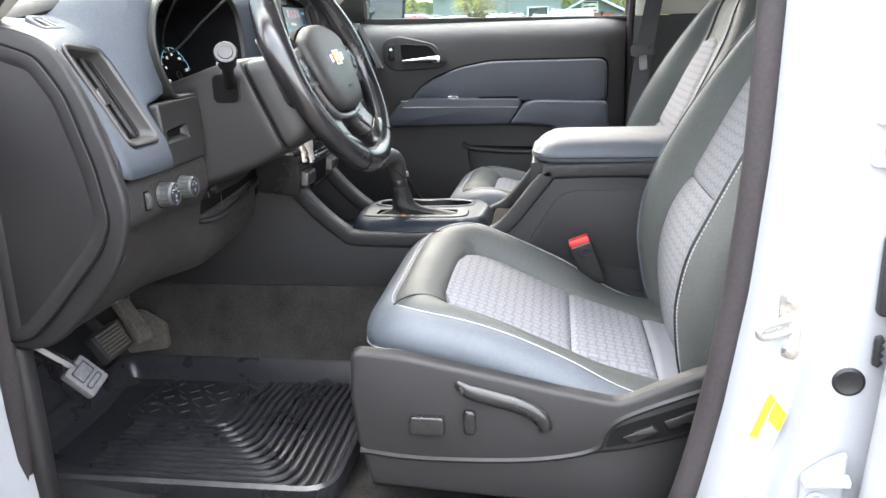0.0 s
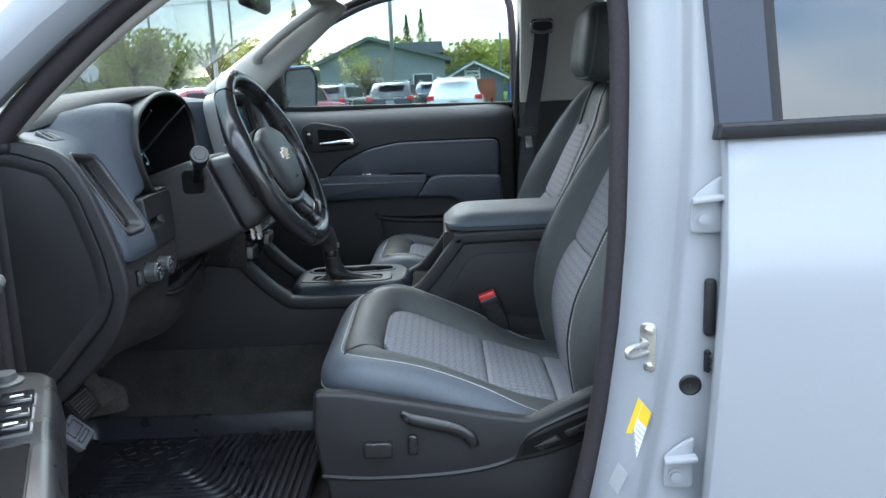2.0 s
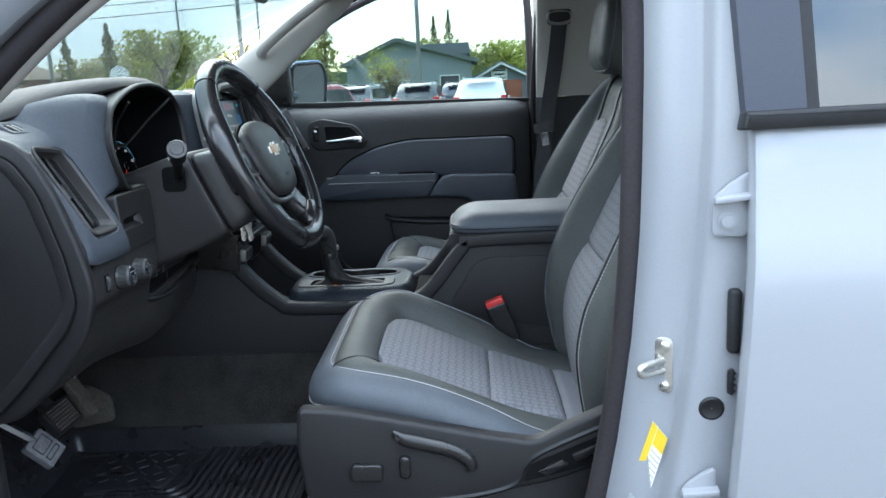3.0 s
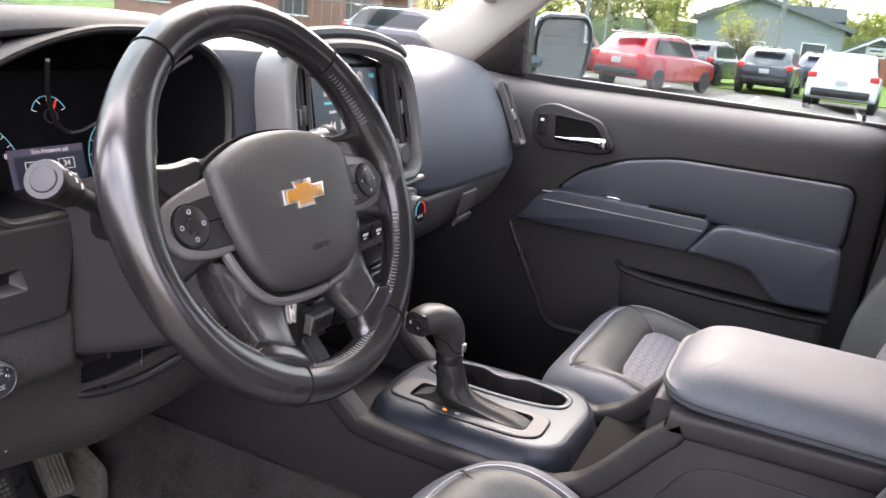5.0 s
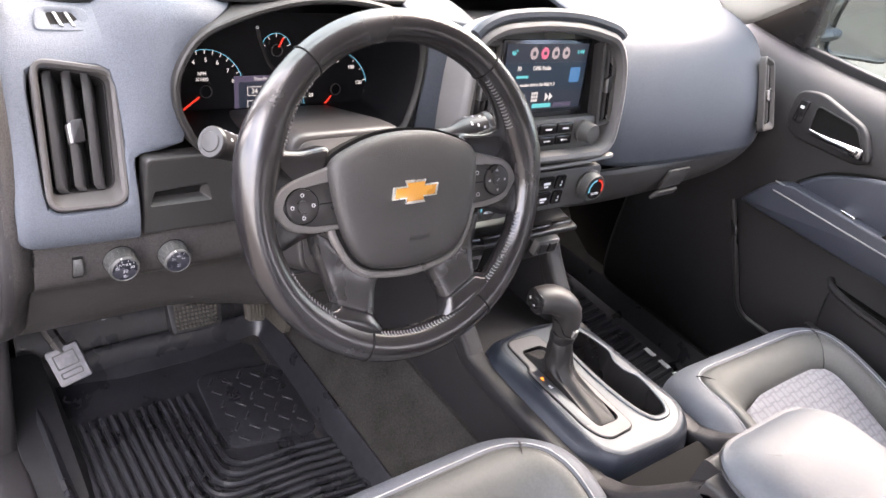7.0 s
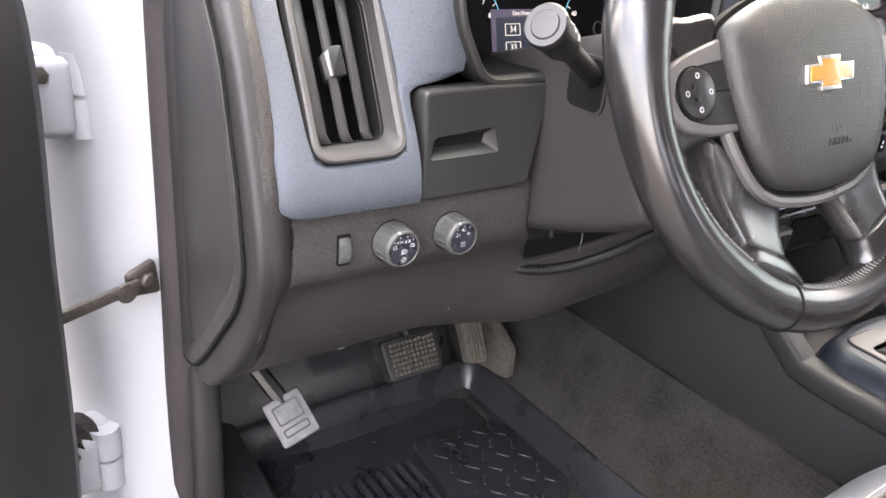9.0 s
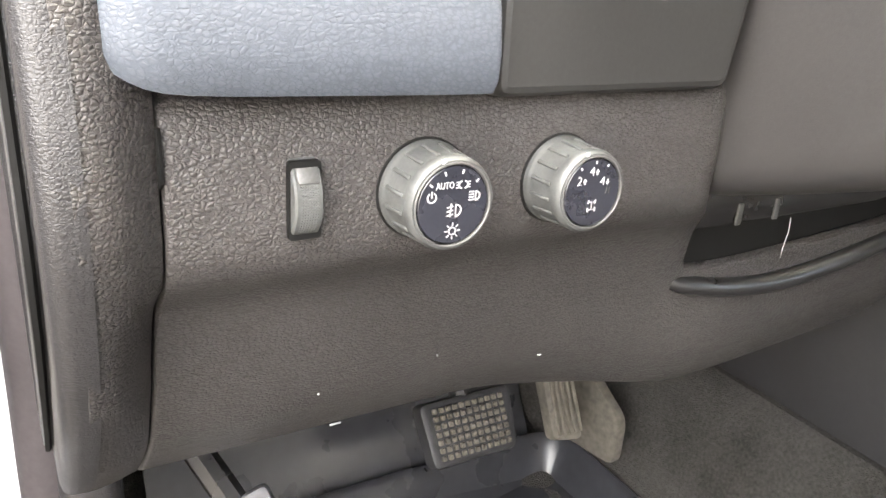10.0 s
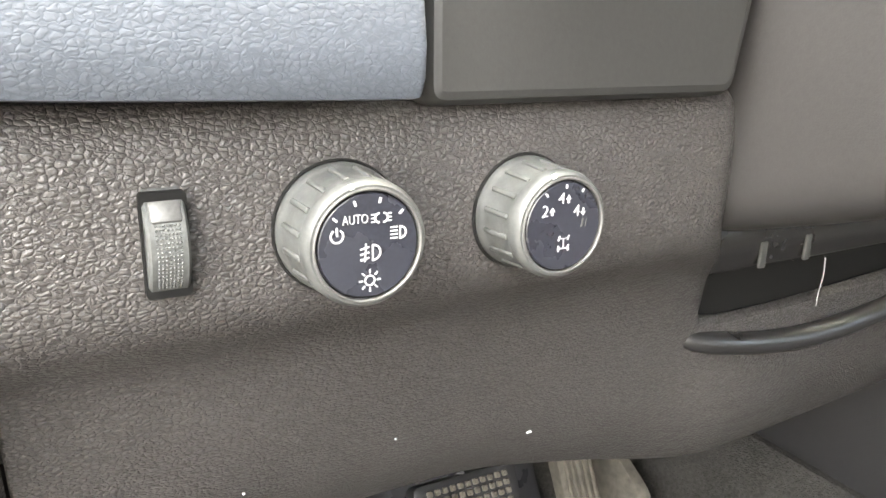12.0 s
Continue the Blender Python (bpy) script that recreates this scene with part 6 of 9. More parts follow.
for s in (-1, 1):
    mark("axle_wheel", box2(s * 0.0030 - 0.0005, -0.0110, s * 0.0030 + 0.0005, -0.0080), f2x, k2)
    mark("axle_wheel", [(s * 0.0028 - 0.0008, -0.0055), (s * 0.0028 + 0.0002, -0.0055), (s * 0.0028 + 0.0008, -0.0030), (s * 0.0028 - 0.0002, -0.0030)], f2x, k2)
    mark("axle_symbol", [(0.0, -0.0049), (s * 0.0028, -0.0044), (s * 0.0028, -0.0039), (0.0, -0.0044)], f2x, k2)

tw = panel_frame(-0.6495, 1.0820)
t_w = part("thumbwheel_slot", prism(rpoly(box2(-0.0056, -0.0135, 0.0056, 0.0135), 0.0014), 0.0006, 0.0034, tw), dark_gap, t_d, "black slot of the dimmer")
wheel_rings = []
for x in (-0.0050, -0.0043, 0.0043, 0.0050):
    rr = 0.0172 if abs(x) > 0.0045 else 0.0180
    wheel_rings.append([Vector((x, rr * 0.93 * math.sin(a), -0.010 + rr * math.cos(a) * 1.02)) for a in (2 * math.pi * k / 48 for k in range(48))])
part("thumbwheel", loft(wheel_rings, m=tw), knob_grey, t_w, "grey dimmer wheel")
dots = []
for k in range(17):
    a = radians(-38 + 3.7 * k)
    for c in range(7):
        dots.append(rbox((0, 0, 0), (0.00075, 0.00075, 0.0008), 0.0003, 1, tw @ shift(-0.0027 + 0.0009 * c, 0.0167 * math.sin(a), -0.010 + 0.0182 * math.cos(a)) @ Matrix.Rotation(-a, 4, "X")))
part("grip_dots", join(*dots), knob_grey, t_w, "dotted grip", kind="stuff")
capa = radians(33)
part("wheel_cap", rbox((0, 0, 0), (0.0074, 0.0056, 0.0012), 0.0006, 2, tw @ shift(0, 0.0167 * math.sin(capa), -0.010 + 0.0183 * math.cos(capa)) @ Matrix.Rotation(-capa, 4, "X")), dial_ring, t_w, "pale smooth cap")

# ---- lower tray under the column ----
lip = spline([(-0.312, -0.412, 1.000), (-0.296, -0.400, 0.990), (-0.291, -0.318, 0.982), (-0.292, -0.204, 0.996), (-0.296, -0.10, 1.022)], 8)
part("tray_lip", tube(lip, 0.0065, 12, flat=0.8), smooth_plastic, t_d)
# solid black block stands in for the shaded hollow of the tray
part("tray_shade", rbox((-0.352, -0.258, 1.012), (0.10, 0.33, 0.078), 0.01), dark_gap, t_d)
brow_rows = []
for u in (0.0, 0.06, 0.12, 0.5, 0.88, 0.94, 1.0):
    back = 0.006 * (abs(u - 0.5) * 2) ** 6
    brow_rows.append([Vector((-0.2890 - back - 0.05 * max(0, y + 0.20), y, 1.0515 - 0.027 * u + 0.12 * max(0, y + 0.24))) for y in [-0.418 + 0.02 * k for k in range(16)]])
part("tray_brow", sheet(brow_rows, 0.006, (1, 0, 0)), smooth_plastic, t_d)
# pale flush bars stand in for two reflections on the brow
for y in (-0.376, -0.344):
    part("brow_glint", rbox((-0.2888, y, 1.033), (0.0016, 0.0045, 0.013), 0.0007), knob_grey, t_d)

part("loose_thread", tube(spline([(-0.2875, -0.330, 1.026), (-0.2872, -0.3295, 1.017), (-0.2870, -0.3312, 1.008), (-0.2875, -0.3305, 1.000)], 5), 0.0003, 5), thread, t_d, "pale loose thread")

# ---- instruments ----
im = basis((-0.268, -0.375, 1.285), (0, 1, 0), (-0.08, 0, 1))
hood_o = rpoly([(-0.140, -0.080), (0.155, -0.078), (0.172, -0.01), (0.168, 0.055), (0.130, 0.088), (0.06, 0.104), (-0.02, 0.103), (-0.088, 0.086), (-0.146, 0.061), (-0.170, 0.015), (-0.168, -0.025)], [0.02, 0.02, 0.03, 0.03, 0.03, 0.04, 0.04, 0.03, 0.03, 0.03, 0.03], 6)
hood_i = inset(hood_o, 0.0085)
t_i = part("instrument_hood", loft([inset(hood_o, 0, -0.03), inset(hood_o, 0, 0.003), inset(hood_o, 0.002, 0.0052), inset(hood_o, 0.0055, 0.0050), inset(hood_o, 0.0085, 0.001), inset(hood_o, 0.0095, -0.012)], caps=False, m=im), pocket_plastic, t_d, "black instrument hood")
part("hood_throat", loft([inset(hood_i, 0.001, -0.002), inset(hood_i, 0.006, -0.125)], caps=False, m=im), dial_black, t_i)
gm = basis((-0.366, -0.345, 1.222), (0, 1, 0), (-0.26, 0, 1))
part("dial_plate", prism(rpoly(box2(-0.20, -0.085, 0.17, 0.110), 0.02), -0.012, 0.0, gm), dial_black, t_i, "matt black dial plate")
# ridge that frames the small gauge and runs up to the hood
part("hood_ridge", tube(spline([(-0.268, -0.452, 1.354), (-0.305, -0.425, 1.318), (-0.326, -0.397, 1.281), (-0.318, -0.372, 1.278), (-0.290, -0.325, 1.320), (-0.262, -0.278, 1.358)], 5), 0.0022, 6), pocket_plastic, t_i, "slim black ridge between the gauges")


def dial(cx, cy, r, a0, a1, words, needle, tick):
    part("dial_ring", prism(arc2(cx, cy, r - 0.0007, r, a0, a1, 40), 0.0004, 0.0012, gm), lit_blue, t_i)
    for k in range(tick + 1):
        a = radians(a0 + (a1 - a0) * k / tick)
        part("dial_tick", rbox((0, 0, 0), (0.005, 0.0007, 0.0006), 0.0, 1, gm @ shift(cx + (r - 0.003) * math.cos(a), cy + (r - 0.003) * math.sin(a), 0.001) @ Matrix.Rotation(a, 4, "Z")), lit_white, t_i)
    for wd, a in words:
        a = radians(a)
        text("dial_number", wd, 0.0075, gm @ shift(cx + (r - 0.013) * math.cos(a), cy + (r - 0.013) * math.sin(a), 0.001), lit_white, t_i)
    part("needle_hub", band(circle2(cx, cy, 0.0080, 24), circle2(cx, cy, 0.0072, 24), 0.001, 0.004, gm), dial_ring, t_i)
    a = radians(needle)
    part("needle", rbox((0, 0, 0), (r * 0.62, 0.0022, 0.001), 0.0, 1, gm @ shift(cx + r * 0.52 * math.cos(a), cy + r * 0.52 * math.sin(a), 0.003) @ Matrix.Rotation(a, 4, "Z")), lit_red, t_i, "red needle")


dial(-0.118, 0.012, 0.052, 215, 15, (("2", 160), ("3", 135), ("4", 112), ("5", 88), ("6", 65), ("7", 40), ("8", 18)), 215, 16)
dial(0.070, 0.008, 0.052, 230, -45, (("0", 228), ("20", 190), ("40", 155), ("60", 120), ("80", 88), ("100", 50), ("120", 12), ("140", -35)), 228, 14)
dial(-0.020, 0.062, 0.022, 160, 20, (), 60, 4)
text("dial_word", "RPM", 0.006, gm @ shift(-0.122, 0.034, 0.001), lit_white, t_i)
text("dial_word", "X1000", 0.006, gm @ shift(-0.122, 0.027, 0.001), lit_white, t_i)
part("info_screen", prism(rpoly(box2(-0.080, -0.028, 0.012, 0.030), 0.002), 0.0005, 0.001, gm), lit_panel, t_i, "lit driver information screen")
part("info_bar", prism(box2(-0.080, 0.022, 0.012, 0.030), 0.0012, 0.0016, gm), lit_lilac, t_i)
part("info_strip", prism(box2(-0.080, -0.028, -0.074, 0.022), 0.0012, 0.0016, gm), lit_lilac, t_i)
text("info_words", "Tire Pressure: psi", 0.0065, gm @ shift(-0.030, 0.0257, 0.0018), lit_white, t_i)
for wd, x, y in (("34", -0.052, 0.010), ("34", -0.012, 0.010), ("33", -0.052, -0.008), ("33", -0.012, -0.008)):
    text("info_value", wd, 0.009, gm @ shift(x, y, 0.0016), lit_white, t_i)
    part("info_frame", band(box2(x - 0.010, y - 0.006, x + 0.010, y + 0.006), box2(x - 0.0092, y - 0.0052, x + 0.0092, y + 0.0052), 0.001, 0.0014, gm), lit_white, t_i)
text("info_words", "E", 0.008, gm @ shift(-0.076, -0.038, 0.0016), lit_white, t_i)
part("info_icon", prism(box2(-0.068, -0.042, -0.058, -0.034), 0.001, 0.0014, gm), lit_white, t_i)
part("warning_lamp", prism([(0.074, -0.030), (0.080, -0.030), (0.077, -0.022)], 0.001, 0.0014, gm), lit_red, t_i)

# ---- trim between instruments and centre stack ----
def middle_panel():
    rows = []
    for z, x in ((1.13, -0.250), (1.17, -0.255), (1.21, -0.259), (1.26, -0.263), (1.31, -0.267), (1.345, -0.272), (1.366, -0.284), (1.376, -0.32), (1.378, -0.38)):
        rows.append([Vector((x + 0.010 * k / 4 + 0.026 * (k / 4) ** 2, -0.210 + k * 0.017 - (0.022 if z > 1.35 else 0) * (1 - k / 4), z)) for k in range(5)])
    return sheet(rows, 0.008, (1, 0, 0.2))


soften(part("middle_panel", middle_panel(), slate, t_d, "slate panel between dials and screen"), 1)

# ---- centre stack ----
sm = basis((-0.200, -0.018, 1.282), (0, 1, 0), (-0.19, 0, 1))
st_o = rpoly([(-0.165, -0.100), (0.128, -0.103), (0.152, -0.082), (0.157, -0.02), (0.146, 0.050), (0.120, 0.088), (0.045, 0.105), (-0.04, 0.109), (-0.120, 0.103), (-0.160, 0.085), (-0.172, 0.045), (-0.178, -0.03), (-0.178, -0.085)], [0.02, 0.02, 0.02, 0.04, 0.03, 0.03, 0.04, 0.04, 0.03, 0.03, 0.03, 0.04, 0.02], 6)
st_i = inset(st_o, 0.0185)
t_s = part("screen_surround", loft([inset(st_o, 0, -0.04), inset(st_o, 0, 0.004), inset(st_o, 0.003, 0.010), inset(st_o, 0.008, 0.0125), inset(st_o, 0.014, 0.0110), inset(st_o, 0.0175, 0.004), inset(st_o, 0.0185, -0.012)], caps=False, m=sm), stack_satin, t_d, "satin silver screen surround")
part("surround_back", prism(inset(st_i, -0.004), -0.045, -0.024, sm), smooth_plastic, t_s)
hood_line = inset(st_o, -0.006)
part("surround_hood", tube([sm @ Vector((p.x, p.y, 0.002)) for p in hood_line if p.y > 0.082][::1], 0.0085, 8), slate, t_s, "slate brow over the screen")
flat_sm, sm = sm, sm @ shift(0, 0, -0.0145) @ Matrix.Diagonal((0.90, 1, 1, 1))
part("screen", prism(rpoly(box2(-0.100, -0.030, 0.098, 0.076), 0.004), -0.013, -0.006, sm, 0.001), screen_glass, t_s, "glossy touch screen")
part("screen_image", prism(box2(-0.092, -0.024, 0.090, 0.070), -0.0055, -0.005, sm), lit_panel, t_s)
part("screen_band", prism(box2(-0.092, 0.004, 0.090, 0.044), -0.0049, -0.0045, sm), glow("lit_navy", (0.01, 0.03, 0.06), 0.06), t_s)
text("screen_text", "46°", 0.010, sm @ shift(-0.076, 0.058, -0.004), lit_cyan, t_s)
text("screen_text", "1:44", 0.010, sm @ shift(0.072, 0.058, -0.004), lit_cyan, t_s)
for k in range(4):
    part("screen_icon", prism(circle2(-0.034 + 0.024 * k, 0.057, 0.0085), -0.0048, -0.0042, sm), icon_grey if k != 1 else lit_pink, t_s)
    part("screen_icon", prism(box2(-0.037 + 0.024 * k, 0.054 + 0.001 * (k % 2), -0.031 + 0.024 * k, 0.0595), -0.0041, -0.0038, sm), lit_panel, t_s)
text("screen_text", "30", 0.009, sm @ shift(-0.062, 0.036, -0.004), lit_white, t_s)
text("screen_text", "DMB Radio", 0.0085, sm @ shift(-0.012, 0.036, -0.004), lit_white, t_s)
part("screen_bar", prism(box2(-0.066, 0.0225, -0.040, 0.0260), -0.0044, -0.004, sm), lit_cyan, t_s)
text("screen_text", "Another Brick In The Wall, Pt. 2", 0.0068, sm @ shift(-0.017, 0.0125, -0.004) @ Matrix.Diagonal((0.86, 1, 1, 1)), lit_white, t_s)
part("screen_cover", prism(rpoly(box2(0.054, 0.014, 0.078, 0.036), 0.004), -0.0044, -0.004, sm), cover_blue, t_s)
for x in (-0.05, 0.005):
    for d in (0, 0.009):
        s = -1 if x < 0 else 1
        part("screen_arrow", prism([(x + d, -0.012), (x + d, 0.0), (x + d + 0.008 * s, -0.006)], -0.0049, -0.0044, sm), lit_white, t_s)
for r in range(3):
    for c in range(3):
        part("screen_key", prism(box2(-0.026 + 0.005 * c, -0.012 + 0.005 * r, -0.0225 + 0.005 * c, -0.0085 + 0.005 * r), -0.0049, -0.0044, sm), lit_white, t_s)
for k, mm in enumerate((lit_lilac, lit_cyan, lit_lilac)):
    part("screen_button", prism(rpoly(box2(-0.070 + 0.048 * k, -0.0215, -0.028 + 0.048 * k, -0.0155), 0.001), -0.0049, -0.0044, sm), mm, t_s)
sm = flat_sm
for x, w, roll_ in ((0.117, 0.034, 7), (-0.132, 0.040, -3)):
    vmm = sm @ shift(x, 0.014, -0.002) @ Matrix.Rotation(radians(roll_), 4, "Z")
    o_ = rpoly(box2(-w / 2, -0.066, w / 2, 0.064), 0.008, 5)
    i_ = rpoly(box2(-w / 2 + 0.004, -0.061, w / 2 - 0.004, 0.059), 0.006, 5)
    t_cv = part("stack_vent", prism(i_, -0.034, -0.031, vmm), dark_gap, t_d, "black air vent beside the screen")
    vent(vmm, o_, i_, 0.03, 2 if w < 0.036 else 3, t_cv, 0.2)
# radio row
part("radio_panel", prism(rpoly(box2(-0.098, -0.084, 0.112, -0.036), 0.006), -0.02, -0.004, sm, 0.002), radio_satin, t_s)
for k in range(4):
    part("radio_button", prism(rpoly(box2(-0.085 + 0.036 * k, -0.058, -0.052 + 0.036 * k, -0.042), 0.0025), -0.004, 0.0, sm, 0.0015), gloss_black, t_s)
    part("radio_button", prism(rpoly(box2(-0.085 + 0.036 * k, -0.075, -0.052 + 0.036 * k, -0.061), 0.0025), -0.004, 0.0, sm, 0.0015), gloss_black, t_s)
    part("print_bar", prism(box2(-0.075 + 0.036 * k, -0.0515, -0.062 + 0.036 * k, -0.0490), 0.0002, 0.0006, sm), ink_white, t_s)
    part("print_bar", prism(box2(-0.075 + 0.036 * k, -0.0690, -0.062 + 0.036 * k, -0.0670), 0.0002, 0.0006, sm), ink_white, t_s)
for x in (0.082, -0.112):
    t_kn = part("volume_knob", lathe([(0.0175, -0.006), (0.0175, 0.003), (0.0160, 0.005), (0.0150, 0.018), (0.0138, 0.0195), (0.0, 0.0195)], sm @ shift(x, -0.058), 32), knob_grey, t_d, "grey volume knob")
    part("ring", lathe([(0.0178, 0.0), (0.0185, 0.003), (0.0175, 0.0035)], sm @ shift(x, -0.058), 32), radio_satin, t_kn)
# climate row
cm = basis((-0.172, -0.018, 1.138), (0, 1, 0), (-0.06, 0, 1))
part("climate_panel", prism(rpoly([(-0.140, -0.036), (0.118, -0.036), (0.142, -0.010), (0.138, 0.032), (-0.150, 0.032), (-0.156, -0.010)], 0.012), -0.05, 0.0, cm, 0.004), radio_satin, t_d, "satin grey climate control panel")
for k in range(3):
    for r in range(2):
        w = 0.020 if k == 2 else 0.032
        x0 = (-0.052, -0.016, 0.022)[k] + 0.012
        part("climate_button", prism(rpoly(box2(x0, -0.024 + 0.026 * r, x0 + w, -0.002 + 0.026 * r), 0.003), -0.002, 0.004, cm, 0.0015), gloss_black, t_d)
        part("print_bar", prism(box2(x0 + 0.010, -0.014 + 0.026 * r, x0 + w - 0.008, -0.010 + 0.026 * r), 0.0042, 0.0046, cm), ink_white, t_d)
        part("print_bar", prism(box2(x0 + 0.012, -0.0185 + 0.026 * r, x0 + w - 0.012, -0.016 + 0.026 * r), 0.0042, 0.0046, cm), ink_white, t_d)
for x in (0.112, -0.112):
    t_ck = part("climate_knob", lathe([(0.0245, -0.004), (0.0255, 0.002), (0.0240, 0.004), (0.0222, 0.016), (0.0212, 0.018), (0.0, 0.018)], cm @ shift(x, 0.0), 40), knob_grey, t_d, "grey climate knob with lit centre")
    part("ring", lathe([(0.0256, 0.001), (0.0262, 0.003), (0.0250, 0.0045)], cm @ shift(x, 0.0), 40), radio_satin, t_ck)
    fm = cm @ shift(x, 0.0, 0.0182)
    part("dial_face", lathe([(0.0175, 0.0), (0.0175, 0.0008), (0.0, 0.0008)], fm, 32), gloss_black, t_ck)
    part("cold_arc", prism(arc2(0, 0, 0.0135, 0.0165, 95, 200, 16), 0.001, 0.0014, fm), lit_blue, t_ck)
    part("hot_arc", prism(arc2(0, 0, 0.0135, 0.0165, -20, 85, 16), 0.001, 0.0014, fm), lit_red, t_ck)
    text("dial_word", "AUTO", 0.006, fm @ shift(0, -0.008, 0.001), ink_white, t_ck)
# silver bridge between radio and climate
part("bridge", tube([sm @ Vector((x, -0.100 - 0.006 * (1 - (x / 0.15) ** 2), 0.006)) for x in [-0.15 + 0.03 * k for k in range(11)]], 0.006, 8, flat=0.7), radio_satin, t_d, "satin grey bar")
# lower row of switches and sockets
lwm = basis((-0.188, -0.018, 1.038), (0, 1, 0), (0.12, 0, 1))
part("switch_housing", prism(rpoly([(-0.13, 0.022), (-0.12, -0.066), (0.122, -0.060), (0.128, 0.022)], 0.006), -0.10, -0.01, lwm, 0.004), smooth_plastic, t_d)
part("switch_shelf", rbox((0, 0.016, 0.0), (0.256, 0.010, 0.030), 0.004, 3, lwm), smooth_plastic, t_d)
for k in range(5):
    part("rocker_switch", rbox((-0.100 + 0.050 * k, 0.012, 0.004), (0.044, 0.018, 0.016), 0.003, 3, lwm @ Matrix.Rotation(radians(-25), 4, "X")), gloss_black, t_d)
    part("print_bar", rbox((-0.100 + 0.050 * k, 0.013, 0.0122), (0.010, 0.005, 0.0006), 0.0, 1, lwm @ Matrix.Rotation(radians(-25), 4, "X")), ink_white, t_d)
for x in (-0.080, 0.095):
    part("socket_panel", prism(rpoly(box2(x - 0.030, -0.044, x + 0.022, -0.014), 0.005), -0.012, 0.002, lwm, 0.002), satin, t_d)
    for d in (-0.016, 0.006):
        part("seat_heat_switch", prism(rpoly(box2(x + d - 0.009, -0.038, x + d + 0.009, -0.020), 0.002), 0.002, 0.006, lwm, 0.0015), smooth_plastic, t_d)
# black plate on the housing, painted shade of a small open tray
part("opening_shade", prism(rpoly(box2(-0.045, -0.055, 0.055, -0.012), 0.004), -0.012, -0.008, lwm), dark_gap, t_d)

# ---- passenger side ----
def passenger_panel():
    ys = [0.150, 0.158, 0.172, 0.22, 0.30, 0.40, 0.50, 0.57, 0.605, 0.625, 0.642, 0.652]
    rows = []
    for z, x in PASS_FACE:
        row = []
        for y in ys:
            left = max(0, (0.172 - y) / 0.022)
            right = max(0, (y - 0.600) / 0.052)
            bow = -0.016 * ((y - 0.40) / 0.24) ** 2
            zb = z + (0.016 * max(0, (0.24 - y) / 0.09) ** 1.5 * max(0, (1.2 - z) / 0.07) if y < 0.24 else 0)
            row.append(Vector((x - 0.022 * left ** 2 - 0.03 * right ** 2.5 + bow * 0.6, y, zb)))
        rows.append(row)
    return sheet(rows, 0.010, (1, 0, 0.2))


soften(part("passenger_panel", passenger_panel(), slate, t_d, "slate blue grained panel"), 1)
pvm = slope_frame(0.614, 1.248, PASS_FACE) @ Matrix.Rotation(radians(8), 4, "Y")
pv_o = rpoly([(-0.030, -0.072), (0.028, -0.070), (0.026, 0.062), (-0.020, 0.074)], 0.012, 5)
pv_i = rpoly([(-0.020, -0.058), (0.017, -0.056), (0.016, 0.050), (-0.011, 0.060)], 0.008, 5)
t_pv = part("side_vent", prism(pv_i, -0.035, -0.031, pvm), dark_gap, t_d, "black air vent")
vent(pvm @ shift(0, 0, 0.004), pv_o, pv_i, 0.03, 2, t_pv, 0.25)
part("demister_vent", rbox((-0.40, 0.60, 1.352), (0.035, 0.10, 0.006), 0.003), plastic, t_d)
# glove box below
def glove():
    rows = []
    for z, x in ((1.136, -0.206), (1.128, -0.198), (1.10, -0.204), (1.06, -0.222), (1.03, -0.250), (1.012, -0.30), (1.0, -0.36)):
        rows.append([Vector((x - 0.02 * max(0, (y - 0.56) / 0.1) ** 2 - 0.01 * max(0, (0.2 - y) / 0.05), y, z + 0.03 * max(0, (y - 0.35) / 0.3))) for y in (0.14, 0.16, 0.2, 0.3, 0.4, 0.5, 0.58, 0.63, 0.66)])
    return sheet(rows, 0.01, (1, 0, 0))


soften(part("glove_box", glove(), vent_grey, t_d, "dark grey glove box lid"), 1)
glm = basis((-0.2015, 0.385, 1.098), (0, 1, 0), (0.15, 0, 1))
part("glove_handle", prism(rpoly([(-0.036, -0.022), (0.028, -0.018), (0.034, 0.022), (-0.030, 0.020)], 0.004), -0.002, 0.003, glm, 0.002), vent_grey, t_d, "grey latch of the glove box")
part("glove_pull", prism(rpoly([(-0.05, -0.040), (0.018, -0.036), (0.026, -0.024), (-0.036, -0.026)], 0.004), 0.0, 0.006, glm, 0.003), vent_grey, t_d)
part("glove_joint", tube([Vector((-0.203 - 0.02 * max(0, (y - 0.56) / 0.1) ** 2, y, 1.137 + 0.03 * max(0, (y - 0.35) / 0.3))) for y in [0.16 + 0.49 * k / 14 for k in range(15)]], 0.002, 5), dark_gap, t_d)

# speaker grille and sensor on the dash top
part("defrost_grille", rbox((-0.70, 0.0, 1.325), (0.05, 0.9, 0.006), 0.002), smooth_plastic, t_d, "ribbed grille at the windscreen foot")
part("top_tray", rbox((-0.44, -0.02, 1.370), (0.06, 0.16, 0.010), 0.004), plastic, t_d)
part("light_sensor", rbox((-0.445, -0.01, 1.376), (0.024, 0.03, 0.008), 0.003), satin, t_d)

# ================= steering column, wheel, keys =================
t_col = thing("steering_column", (-0.2, -0.363, 1.15), "black plastic steering column cover with two stalks", "steering column")
SLANT = 0.44


